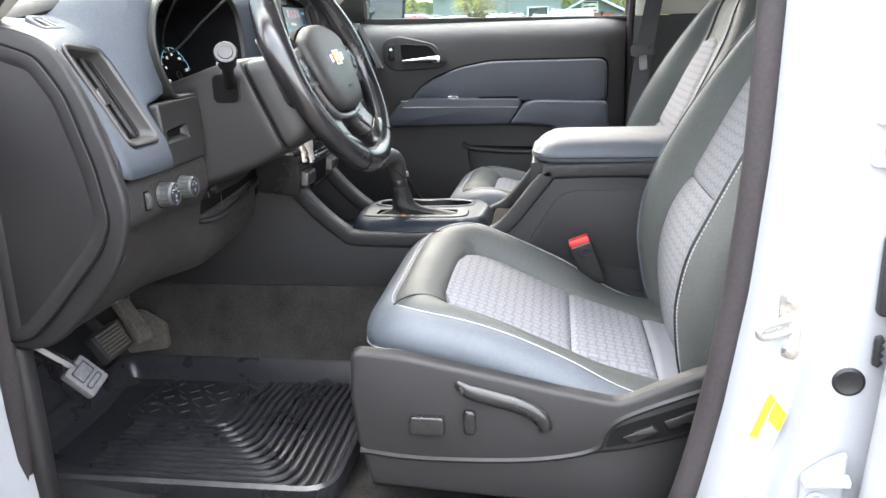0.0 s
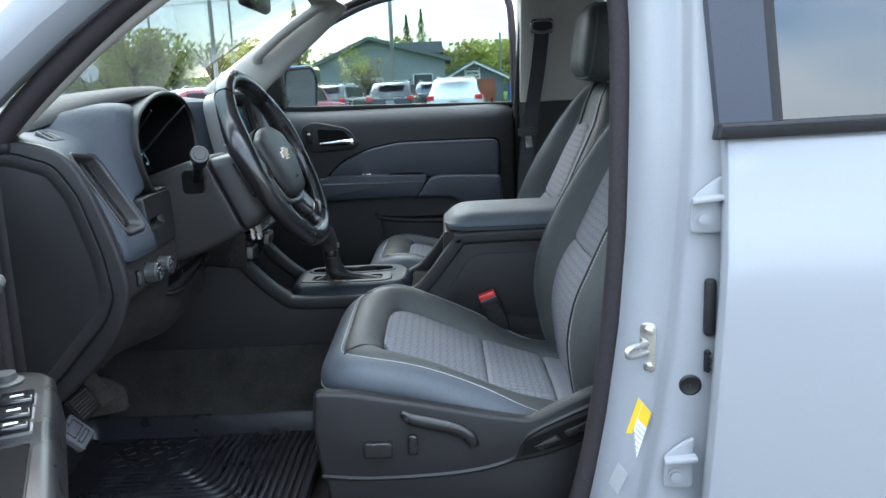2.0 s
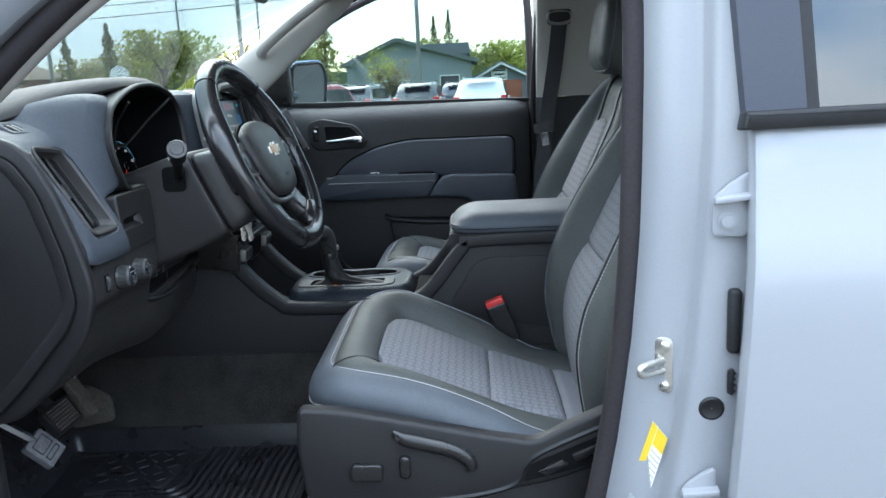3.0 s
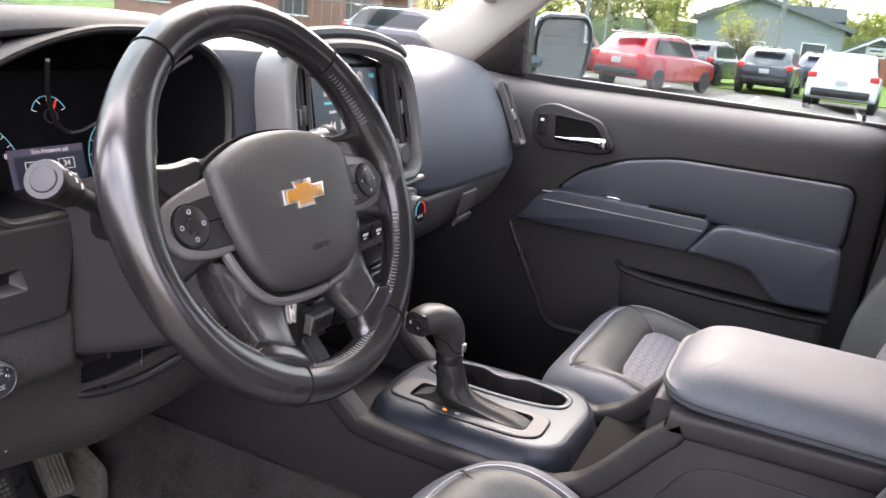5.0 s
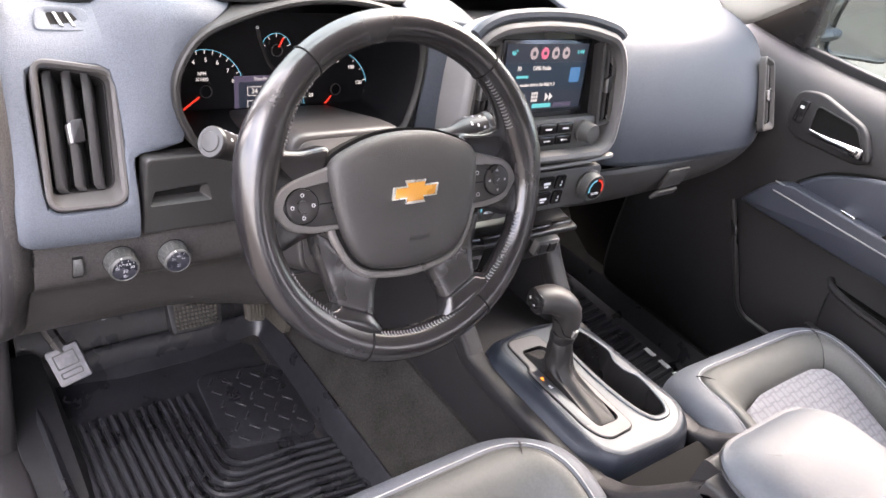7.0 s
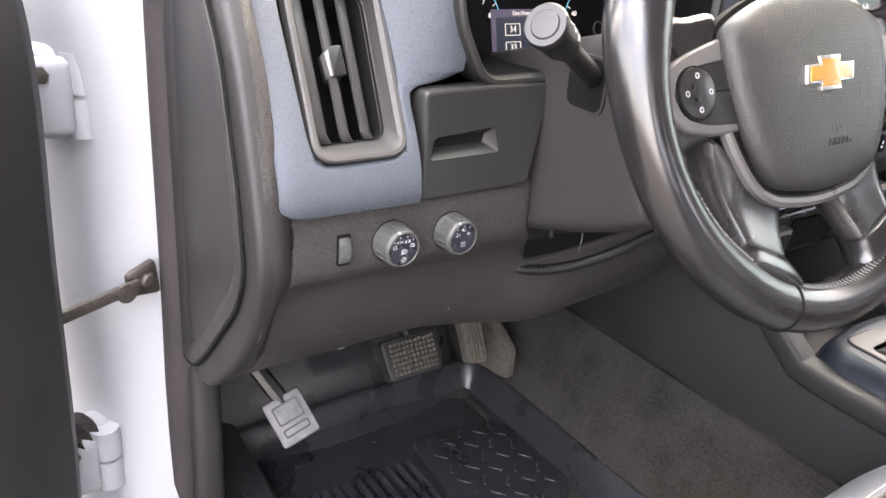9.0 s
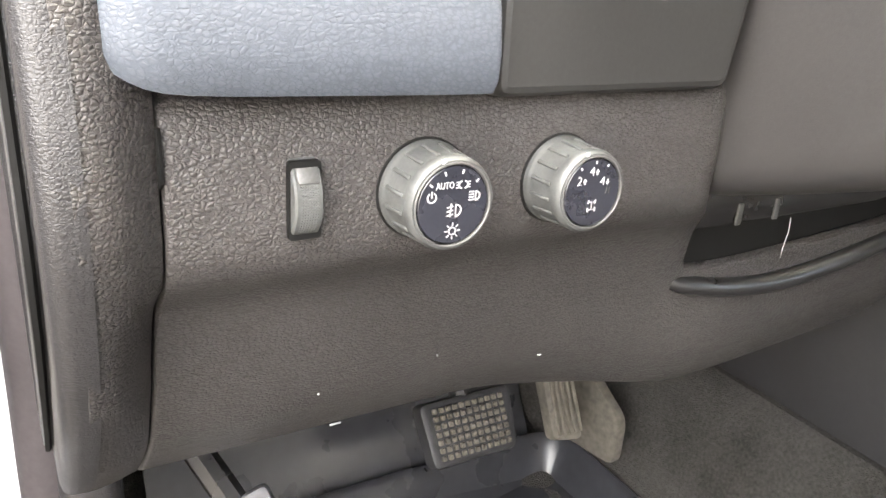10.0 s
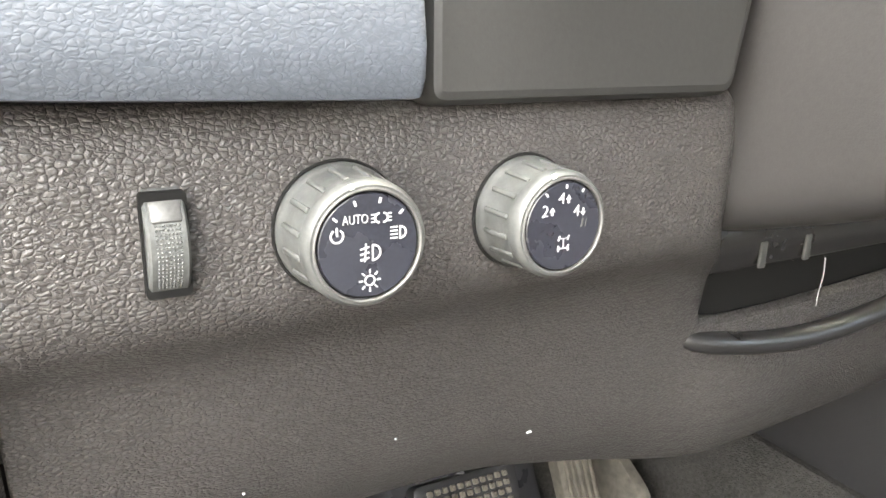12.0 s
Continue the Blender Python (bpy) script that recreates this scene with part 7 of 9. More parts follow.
def column_rings(stations):
    """Boxy sections of the column cover, leaning back like the wheel."""
    rings = []
    for x, lean, z0, z1, w in stations:
        rings.append([Vector((x - lean * SLANT * (p.y - 1.2), -0.363 + p.x, p.y)) for p in rpoly(box2(-w, z0, w, z1), 0.022, 5)])
    return rings


soften(part("shroud", loft(column_rings(((-0.40, 0.0, 1.03, 1.20, 0.084), (-0.31, 0.2, 1.045, 1.226, 0.084), (-0.25, 0.5, 1.070, 1.243, 0.083), (-0.20, 0.9, 1.093, 1.256, 0.081), (-0.163, 1.0, 1.112, 1.262, 0.080), (-0.158, 1.0, 1.114, 1.261, 0.079), (-0.156, 1.0, 1.117, 1.258, 0.076), (-0.156, 1.0, 1.126, 1.249, 0.066)))), column_plastic, t_col), 1)
part("shroud_joint", loft(column_rings(((-0.159, 1.0, 1.121, 1.255, 0.073), (-0.152, 1.0, 1.121, 1.255, 0.073)))), dark_gap, t_col)
soften(part("collar", loft(column_rings(((-0.153, 1.0, 1.124, 1.252, 0.068), (-0.153, 1.0, 1.119, 1.257, 0.075), (-0.150, 1.0, 1.117, 1.259, 0.0775), (-0.130, 1.0, 1.124, 1.262, 0.076), (-0.105, 1.0, 1.140, 1.266, 0.070), (-0.085, 1.0, 1.158, 1.266, 0.060)))), column_plastic, t_col, "black collar behind the wheel"), 1)
slot_m = basis((-0.207, -0.4435, 1.217), (-1, 0, 0), (0.30, 0, 1))
# raised black plate on the shroud stands in for a shaded slot
part("stalk_slot_shade", prism(rpoly(box2(-0.021, -0.022, 0.021, 0.022), 0.011, 5), -0.002, 0.0022, slot_m), dark_gap, t_col, "black plate as the shaded slot of the light stalk")
part("slot_lip", band(rpoly(box2(-0.0235, -0.0245, 0.0235, 0.0245), 0.013, 5), rpoly(box2(-0.021, -0.022, 0.021, 0.022), 0.011, 5), -0.002, 0.0034, slot_m, 0.0008), column_plastic, t_col)
def stalk(base, tip, name, label, fat=1.0):
    base, tip = Vector(base), Vector(tip)
    d = (tip - base).normalized()
    m = d.to_track_quat("Z", "Y").to_matrix().to_4x4()
    m.translation = tip
    L = (tip - base).length
    prof = [(0.0085, -L), (0.0085, -0.055), (0.012, -0.042), (0.0145, -0.034), (0.0150, -0.008), (0.0165, -0.006), (0.0168, -0.001), (0.0155, 0.001), (0.0110, 0.001), (0.0100, 0.002), (0.0, 0.0025)]
    s_ = part(name, lathe([(r * fat, h) for r, h in prof], m, 24), smooth_plastic, t_col, label)
    for k in range(3):
        for a in (0.3, 1.2, 2.1, 3.4):
            part("print_bar", rbox((0.0147 * fat, 0, -0.031 + 0.008 * k), (0.0010, 0.0050 - 0.001 * k, 0.0026), 0.0, 1, m @ Matrix.Rotation(a + 0.2 * k, 4, "Z")), icon_ink, s_)
    return s_


stalk((-0.207, -0.425, 1.213), (-0.158, -0.545, 1.276), "light_stalk", "black light stalk")
stalk((-0.148, -0.305, 1.258), (-0.136, -0.193, 1.276), "wiper_stalk", "black wiper stalk with white symbols", 1.25)
t_key = thing("key_ring", (-0.17, -0.25, 1.06), "car keys hanging from the ignition lock", "keys")
part("lock_barrel", tube([(-0.20, -0.285, 1.150), (-0.158, -0.262, 1.146)], 0.015, 16), smooth_plastic, t_key)
part("key_head", prism(rpoly(box2(-0.012, -0.02, 0.012, 0.015), 0.005), -0.003, 0.003, basis((-0.150, -0.256, 1.142), (0.9, 0.3, 0), (0, 0, 1)), 0.001), smooth_plastic, t_key)
part("ring", tube([Vector((-0.150 + 0.012 * math.cos(a), -0.254, 1.114 + 0.012 * math.sin(a))) for a in (2 * math.pi * k / 16 for k in range(16))], 0.0012, 6, True), chrome, t_key)
for k, (dy, dz, mm) in enumerate(((0.0, 0.0, zinc), (0.014, -0.004, chrome), (-0.012, 0.004, zinc))):
    part("key", prism(rpoly([(-0.010, 0.016), (0.010, 0.016), (0.005, -0.004), (0.004, -0.024), (-0.004, -0.024), (-0.005, -0.004)], 0.003), -0.0012, 0.0012, basis((-0.152 + 0.008 * k, -0.252 + dy, 1.090 + dz), (0.8, 0.5, 0.1 * k), (0.1 * k - 0.1, 0, 1)), 0.0004), mm, t_key)

tilt, yaw_ = radians(24.6), radians(-2.8)
wn_ = Vector((math.cos(tilt) * math.cos(yaw_), math.cos(tilt) * math.sin(yaw_), math.sin(tilt)))
wr_ = Vector((0, 0, 1)).cross(wn_).normalized()
W = basis((-0.064, -0.363, 1.249), wr_, wn_.cross(wr_)) @ Matrix.Rotation(radians(1.3), 4, "Z")
t_sw = thing("steering_wheel", (-0.064, -0.363, 1.249), "worn black leather steering wheel with grey spokes", "steering wheel")
R, RT = 0.1730, 0.0175


def rim_point(a, b, grow=0.0):
    """A place on the rim: angle a round the wheel, b round the section; thicker at the thumb rests."""
    deg = math.degrees(a) % 360
    fat = 1.0 + 0.22 * sum(math.exp(-((deg - c) / 17.0) ** 2) for c in (163, 17)) + 0.06 * math.exp(-((deg - 270) / 40.0) ** 2)
    r = RT * fat + grow
    inner = 1.0 + 0.18 * max(0, -math.cos(b)) * sum(math.exp(-((deg - c) / 15.0) ** 2) for c in (158, 22, 232, 308))
    return W @ Vector(((R + r * inner * math.cos(b)) * math.cos(a), (R + r * inner * math.cos(b)) * math.sin(a), 1.05 * r * math.sin(b)))


rr = [[rim_point(2 * math.pi * k / 120, 2 * math.pi * j / 20) for j in range(20)] for k in range(120)]
part("rim", loft(rr + [rr[0]], caps=False), rim_leather, t_sw, "worn black leather rim")
for deg in (127, 48, 249, 303):
    part("rim_joint", tube([rim_point(radians(deg), 2 * math.pi * j / 24, 0.0002) for j in range(24)], 0.0010, 5, True), dark_gap, t_sw)
# crossed stitches on the inner side of the rim
st = []
for a0, a1 in ((132, 158), (22, 46), (205, 236), (253, 296), (310, 345)):
    n_ = int((a1 - a0) / 1.5)
    for k in range(n_):
        a, b = radians(a0 + (a1 - a0) * k / n_), math.pi - 0.55
        for s in (-1, 1):
            st.append(tube([rim_point(a, b, 0.0004), rim_point(a + 0.007, b + 0.15 * s, 0.0006)], 0.0007, 4))
part("rim_stitching", join(*st), rim_thread, t_sw, "pale stitching inside the rim", kind="stuff")
# airbag cover
hub = rpoly([(-0.095, 0.040), (-0.050, 0.061), (0.0, 0.066), (0.050, 0.061), (0.095, 0.040), (0.093, 0.0), (0.082, -0.044), (0.060, -0.078), (0.0, -0.087), (-0.060, -0.078), (-0.082, -0.044), (-0.093, 0.0)], [0.016, 0.03, 0.03, 0.03, 0.016, 0.02, 0.03, 0.024, 0.05, 0.024, 0.03, 0.02], 6)
part("hub_back", loft([inset(hub, 0.020, -0.060), inset(hub, 0.004, -0.035), inset(hub, 0.002, -0.008)], m=W), smooth_plastic, t_sw)
part("hub_joint", prism(inset(hub, -0.0022), -0.010, -0.001, W), dark_gap, t_sw)
dome = [inset(hub, 0.0015, -0.004), inset(hub, 0.0, 0.004), inset(hub, 0.002, 0.010)]
for f_, h_ in ((0.93, 0.0145), (0.80, 0.0180), (0.60, 0.0198), (0.38, 0.0205), (0.16, 0.0207)):
    dome.append([Vector((p.x * f_, -0.010 + (p.y + 0.010) * f_, h_)) for p in hub])
soften(part("airbag_cover", loft(dome, m=W), hub_plastic, t_sw, "grained black airbag cover"), 1)
bow = [(-0.026, -0.0052), (-0.0105, -0.0052), (-0.0120, -0.0098), (0.0105, -0.0098), (0.0090, -0.0052), (0.0245, -0.0052), (0.0275, 0.0052), (0.0115, 0.0052), (0.0130, 0.0098), (-0.0098, 0.0098), (-0.0085, 0.0052), (-0.0235, 0.0052)]
em = W @ shift(-0.001, 0.0005, 0.0203)
part("emblem_frame", prism([Vector((p[0] * 1.12, p[1] * 1.28)) for p in bow], -0.004, 0.0026, em, 0.0005), zinc, t_sw, "chrome emblem frame")
part("emblem", prism(bow, 0.002, 0.0034, em, 0.0005), gold, t_sw, "plain amber emblem")
text("airbag_word", "AIRBAG", 0.0080, W @ shift(0.004, -0.050, 0.0202), smooth_plastic, t_sw, 0.0004)
part("airbag_mark", band(circle2(0.004, -0.039, 0.0034, 16), circle2(0.004, -0.039, 0.0026, 16), 0.0185, 0.0206, W), smooth_plastic, t_sw)
# grey trim that hugs the lower half of the cover
trim_line = [p for p in inset(hub, -0.0065) if p.y < -0.018]
trim_line.sort(key=lambda p: math.atan2(p.x, -p.y - 0.005))
part("hub_trim", tube([W @ Vector((p.x, p.y, -0.003)) for p in trim_line], 0.0048, 8), spoke_satin, t_sw, "satin grey trim round the cover")
for s in (-1, 1):
    shoulder = [(s * 0.082, 0.056), (s * 0.122, 0.050), (s * 0.165, 0.064), (s * 0.170, -0.040), (s * 0.150, -0.050), (s * 0.118, -0.037), (s * 0.080, -0.034)]
    part("spoke", prism(rpoly(shoulder, [0.012, 0.02, 0.008, 0.008, 0.014, 0.014, 0.006], 5), -0.026, -0.001, W, 0.010, 4), rim_leather, t_sw, "black leather spoke")
    bez = rpoly([(s * 0.158, -0.003), (s * 0.147, 0.018), (s * 0.124, 0.026), (s * 0.088, 0.035), (s * 0.080, -0.031), (s * 0.108, -0.0325), (s * 0.140, -0.027)], [0.006, 0.012, 0.01, 0.003, 0.003, 0.01, 0.012], 5)
    t_bz = part("pod_bezel", prism(bez, -0.006, 0.003, W, 0.003, 3), spoke_satin, t_sw, "satin grey button surround")
    pod = rpoly([(s * 0.1455, -0.002), (s * 0.136, 0.0135), (s * 0.112, 0.0175), (s * 0.084, 0.020), (s * 0.078, -0.026), (s * 0.116, -0.0245), (s * 0.137, -0.018)], [0.006, 0.012, 0.006, 0.003, 0.003, 0.008, 0.012], 5)
    part("button_pod", prism(pod, 0.001, 0.0045, W, 0.0012), smooth_plastic, t_bz, "black button pod")
    cx_ = s * 0.1245
    part("button_ring", lathe([(0.0175, 0.004), (0.0172, 0.0062), (0.0150, 0.0070), (0.0, 0.0066)], W @ shift(cx_, -0.002), 32), smooth_plastic, t_bz, "round black button")
    part("ring_joint", band(circle2(cx_, -0.002, 0.0186, 32), circle2(cx_, -0.002, 0.0176, 32), 0.003, 0.0049, W), dark_gap, t_bz)
    part("button_centre", lathe([(0.0062, 0.0062), (0.0060, 0.0082), (0.0, 0.0084)], W @ shift(cx_, -0.002), 20), smooth_plastic, t_bz)
    part("button_seam", prism(box2(s * 0.105, -0.0026, s * 0.086, -0.0014), 0.0040, 0.0049, W), dark_gap, t_bz)
    for k in range(4):
        a = math.pi / 2 * k
        mx, my = cx_ + 0.0115 * math.cos(a), -0.002 + 0.0115 * math.sin(a)
        if s > 0:
            tri = [Vector((mx + 0.0022 * math.cos(a + b_), my + 0.0022 * math.sin(a + b_))) for b_ in (0, 2.2, -2.2)]
            part("button_mark", prism(tri, 0.0066, 0.0072, W), icon_ink, t_bz)
        else:
            part("button_mark", band(circle2(mx, my, 0.0021, 12), circle2(mx, my, 0.0013, 12), 0.0066, 0.0072, W), icon_ink, t_bz)
    if s > 0:
        for dy in (0.009, -0.016):
            part("button_mark", band(circle2(0.097, dy, 0.0026, 12), circle2(0.097, dy, 0.0017, 12), 0.0040, 0.0049, W), icon_ink, t_bz)
        part("button_mark", prism([(cx_ - 0.002, -0.002), (cx_ - 0.0006, -0.0036), (cx_ + 0.0026, 0.0006), (cx_ - 0.0006, -0.0024)], 0.0080, 0.0088, W), icon_ink, t_bz)
    # lower spoke: a concave satin black blade that runs into a leather socket on the rim
    rings = []
    for f, (ax, ay), (bx, by), zf, zb in ((0, (0.112, -0.028), (0.020, -0.080), 0.000, -0.040), (1, (0.108, -0.052), (0.026, -0.088), -0.004, -0.042), (2, (0.102, -0.070), (0.034, -0.097), -0.006, -0.040), (3, (0.0965, -0.090), (0.040, -0.112), -0.003, -0.034), (4, (0.0935, -0.108), (0.046, -0.131), 0.004, -0.026), (5, (0.094, -0.112), (0.047, -0.136), 0.004, -0.022)):
        a_, b_ = Vector((s * ax, ay, 0)), Vector((s * bx, by, 0))
        row = []
        for u, h in ((0.0, -0.5), (0.0, 0.55), (0.06, 0.9), (0.2, 1.0), (0.5, 0.92), (0.8, 1.0), (0.94, 0.9), (1.0, 0.55), (1.0, -0.5), (0.5, -0.6)):
            p = a_.lerp(b_, u)
            row.append(W @ Vector((p.x, p.y, zb + (zf - zb) * (h + 0.6) / 1.6)))
        rings.append(row)
    soften(part("lower_spoke", loft(rings), spoke_black, t_sw, "satin black lower spoke"), 1)
    rings = []
    for (ax, ay), (bx, by), zf, zb in (((0.0945, -0.108), (0.0455, -0.131), 0.0055, -0.026), ((0.0965, -0.1095), (0.0445, -0.134), 0.0075, -0.026), ((0.1035, -0.112), (0.042, -0.141), 0.011, -0.022), ((0.115, -0.113), (0.036, -0.150), 0.014, -0.018), ((0.126, -0.122), (0.038, -0.168), 0.012, -0.014)):
        a_, b_ = Vector((s * ax, ay, 0)), Vector((s * bx, by, 0))
        row = []
        for u, h in ((0.0, -0.4), (0.0, 0.4), (0.07, 0.82), (0.2, 1.0), (0.5, 1.0), (0.8, 1.0), (0.93, 0.82), (1.0, 0.4), (1.0, -0.4), (0.5, -0.6)):
            p = a_.lerp(b_, u)
            row.append(W @ Vector((p.x, p.y, zb + (zf - zb) * (h + 0.6) / 1.6)))
        rings.append(row)
    soften(part("spoke_socket", loft(rings), rim_leather, t_sw, "leather socket on the rim"), 1)

# ================= pedals =================
t_pb = thing("brake_pedal", (-0.50, -0.396, 0.74), "dusty ribbed rubber brake pedal", "pedal")
bpm = basis((-0.502, -0.396, 0.760), (0, 1, 0), (-0.55, 0, 0.83)) @ Matrix.Scale(0.86, 4)
part("pad", prism(rpoly([(-0.052, -0.034), (0.050, -0.034), (0.056, 0.034), (-0.056, 0.034)], 0.010), -0.014, 0.004, bpm, 0.004), rubber, t_pb)
for r in range(7):
    for c in range(11):
        part("stud", rbox((-0.040 + 0.008 * c, -0.024 + 0.008 * r, 0.0048), (0.0055, 0.0055, 0.004), 0.001, 1, bpm), pedal_rubber, t_pb)
part("arm", tube([(-0.515, -0.396, 0.77), (-0.60, -0.396, 0.86), (-0.66, -0.396, 1.0)], 0.010, 8), smooth_plastic, t_pb)
t_ac = thing("accelerator_pedal", (-0.53, -0.25, 0.70), "dusty ribbed accelerator pedal", "pedal")
acm = basis((-0.525, -0.274, 0.752), (0.05, 1, 0), (-0.50, 0, 0.86)) @ Matrix.Scale(0.9, 4)
part("pad", prism(rpoly([(-0.022, -0.050), (0.016, -0.056), (0.022, 0.070), (-0.024, 0.066)], 0.008), -0.012, 0.004, acm, 0.004), pedal_rubber, t_ac)
for k in range(5):
    part("rib", rbox((-0.014 + 0.007 * k, 0.006, 0.005), (0.0035, 0.105, 0.004), 0.001, 1, acm), pedal_rubber, t_ac)
part("arm", tube([(-0.545, -0.262, 0.79), (-0.62, -0.262, 0.88), (-0.68, -0.262, 1.0)], 0.009, 8), smooth_plastic, t_ac)
t_fr = thing("foot_rest", (-0.53, -0.215, 0.66), "grey plastic tunnel guard beside the accelerator", "guard")
part("guard", prism(rpoly([(-0.057, 0.655), (0.036, 0.668), (0.034, 0.722), (-0.016, 0.752), (-0.060, 0.745)], 0.012), 0.0, 0.012, basis((-0.525, -0.232, 0), (1, 0.05, 0), (0, 0.03, 1)), 0.004), pedal_rubber, t_fr)
t_pk = thing("parking_brake_pedal", (-0.41, -0.625, 0.80), "grey rubber parking brake pedal", "pedal")
pkm = basis((-0.405, -0.625, 0.800), (0.10, 1, 0.42), (-0.60, -0.20, 0.80)) @ Matrix.Scale(0.82, 4)
part("pad", prism(rpoly(box2(-0.028, -0.034, 0.028, 0.034), 0.006), -0.012, 0.005, pkm, 0.004), park_rubber, t_pk)
part("inset_frame", band(rpoly(box2(-0.019, -0.004, 0.019, 0.024), 0.003), rpoly(box2(-0.017, -0.002, 0.017, 0.022), 0.003), 0.004, 0.0065, pkm), rubber, t_pk)
part("inset_frame", band(rpoly(box2(-0.019, -0.022, 0.019, -0.010), 0.003), rpoly(box2(-0.017, -0.020, 0.017, -0.012), 0.003), 0.004, 0.0065, pkm), rubber, t_pk)
part("arm", tube([(-0.42, -0.628, 0.812), (-0.47, -0.66, 0.87), (-0.55, -0.67, 0.95)], 0.010, 8), smooth_plastic, t_pk)

# ================= floor mats =================
def mat_tray(y0, y1, x0, x1, name, label):
    t = thing(name, ((x0 + x1) / 2, (y0 + y1) / 2, FLOOR), label, "floor mat", "floor mats")
    ol = rpoly(box2(x0, y0, x1, y1), 0.05, 6)
    rings = [inset(ol, 0.004, FLOOR + 0.006), inset(ol, -0.006, FLOOR + 0.055), inset(ol, 0.0, FLOOR + 0.060), inset(ol, 0.006, FLOOR + 0.056), inset(ol, 0.022, FLOOR + 0.014), inset(ol, 0.04, FLOOR + 0.010)]
    part("tray", loft(rings), mat_rubber, t)
    return t


M0 = FLOOR + 0.010


def toe_board():
    return [[Vector((x, y, z - 0.012 * abs(y + 0.43) / 0.2)) for y in (-0.655, -0.60, -0.50, -0.40, -0.30, -0.235)] for x, z in ((-0.56, M0 + 0.004), (-0.60, M0 + 0.03), (-0.635, M0 + 0.085), (-0.665, M0 + 0.16), (-0.69, M0 + 0.24))]


t_m = mat_tray(-0.655, -0.205, -0.60, -0.02, "floor_mat", "black moulded rubber floor mat with ribs")
part("toe_board", sheet(toe_board(), 0.006, (1, 0, 0.5)), mat_rubber, t_m)
# heel pad with raised dashes
pad = rpoly([(-0.515, -0.385), (-0.325, -0.40), (-0.30, -0.235), (-0.49, -0.225)], 0.03, 5)
part("heel_pad", prism(pad, M0 - 0.002, M0 + 0.006, None, 0.004), mat_rubber, t_m)
random.seed(4)
for r in range(6):
    for c in range(5):
        x, y = -0.485 + 0.030 * r + 0.012 * (c % 2), -0.365 + 0.028 * c
        part("tread", rbox((0, 0, 0), (0.020, 0.0045, 0.003), 0.001, 1, Matrix.Translation((x, y, M0 + 0.0068)) @ Matrix.Rotation(radians(40 if (r + c) % 2 else -40), 4, "Z")), mat_rubber, t_m)
# ribs wrapping round the pad
for k in range(17):
    e = 0.013 + 0.0165 * k
    bend, cr = Vector((-0.295 + e, -0.400 - e, M0 + 0.002)), 0.045
    pts = [Vector((-0.47, bend.y, bend.z)), Vector((-0.40, bend.y, bend.z))]
    for k2 in range(9):
        f = k2 / 8
        pts.append(bend + Vector((-cr * (1 - f) ** 2, cr * f ** 2, 0)))
    pts += [Vector((bend.x, -0.30, bend.z)), Vector((bend.x + 0.008, -0.228, bend.z))]
    pts = [p for p in pts if p.y > -0.627 and p.x < -0.03]
    if len(pts) > 3:
        part("rib", tube([p + Vector((0, 0, 0.003)) for p in pts], 0.0058, 8), mat_rubber, t_m)
lab = basis((-0.06, -0.50, M0 + 0.004), (-1, 0, 0), (0, -1, 0))
for k, (w, x) in enumerate(((0.045, -0.07), (0.030, -0.016), (0.026, 0.020))):
    part("label_bar", rbox((-0.235 + 0.055 * k, -0.622, M0 + 0.006), (w, 0.014, 0.003), 0.001), ink_white, t_m, "pale maker's lettering, plain")
t_m2 = mat_tray(0.20, 0.66, -0.62, -0.02, "floor_mat", "black moulded rubber passenger floor mat")
for k in range(20):
    y = 0.25 + 0.0
    x = -0.50 + 0.024 * k
    part("rib", tube([(x, 0.26, M0 + 0.002), (x + 0.02, 0.42, M0 + 0.002), (x, 0.60, M0 + 0.002)], 0.0065, 8), mat_rubber, t_m2)
for k in range(4):
    part("label_bar", rbox((-0.20 + 0.045 * k, 0.595, M0 + 0.007), (0.03, 0.014, 0.003), 0.001), ink_white, t_m2, "pale maker's lettering, plain")
t_dp = thing("dead_pedal", (-0.38, -0.635, 0.62), "black moulded foot rest at the cab side", "foot rest")
part("rest", loft([rpoly(box2(-0.60, -0.70, -0.30, -0.61), 0.02, 4), ] and [[Vector((p.x, p.y, 0.585)) for p in rpoly(box2(-0.60, -0.70, -0.28, -0.605), 0.02, 4)], [Vector((p.x, p.y, 0.615 + 0.05 * max(0, (-0.40 - p.x) / 0.2))) for p in rpoly(box2(-0.60, -0.695, -0.30, -0.625), 0.02, 4)]]), rubber, t_dp)
# driver's seat is set over carpet; sill trim strip
alone("sill_trim", rbox((0.02, -0.715, 0.615), (0.95, 0.05, 0.03), 0.01), plastic, "black plastic sill trim inside the doorway", "sill trim", "structure")


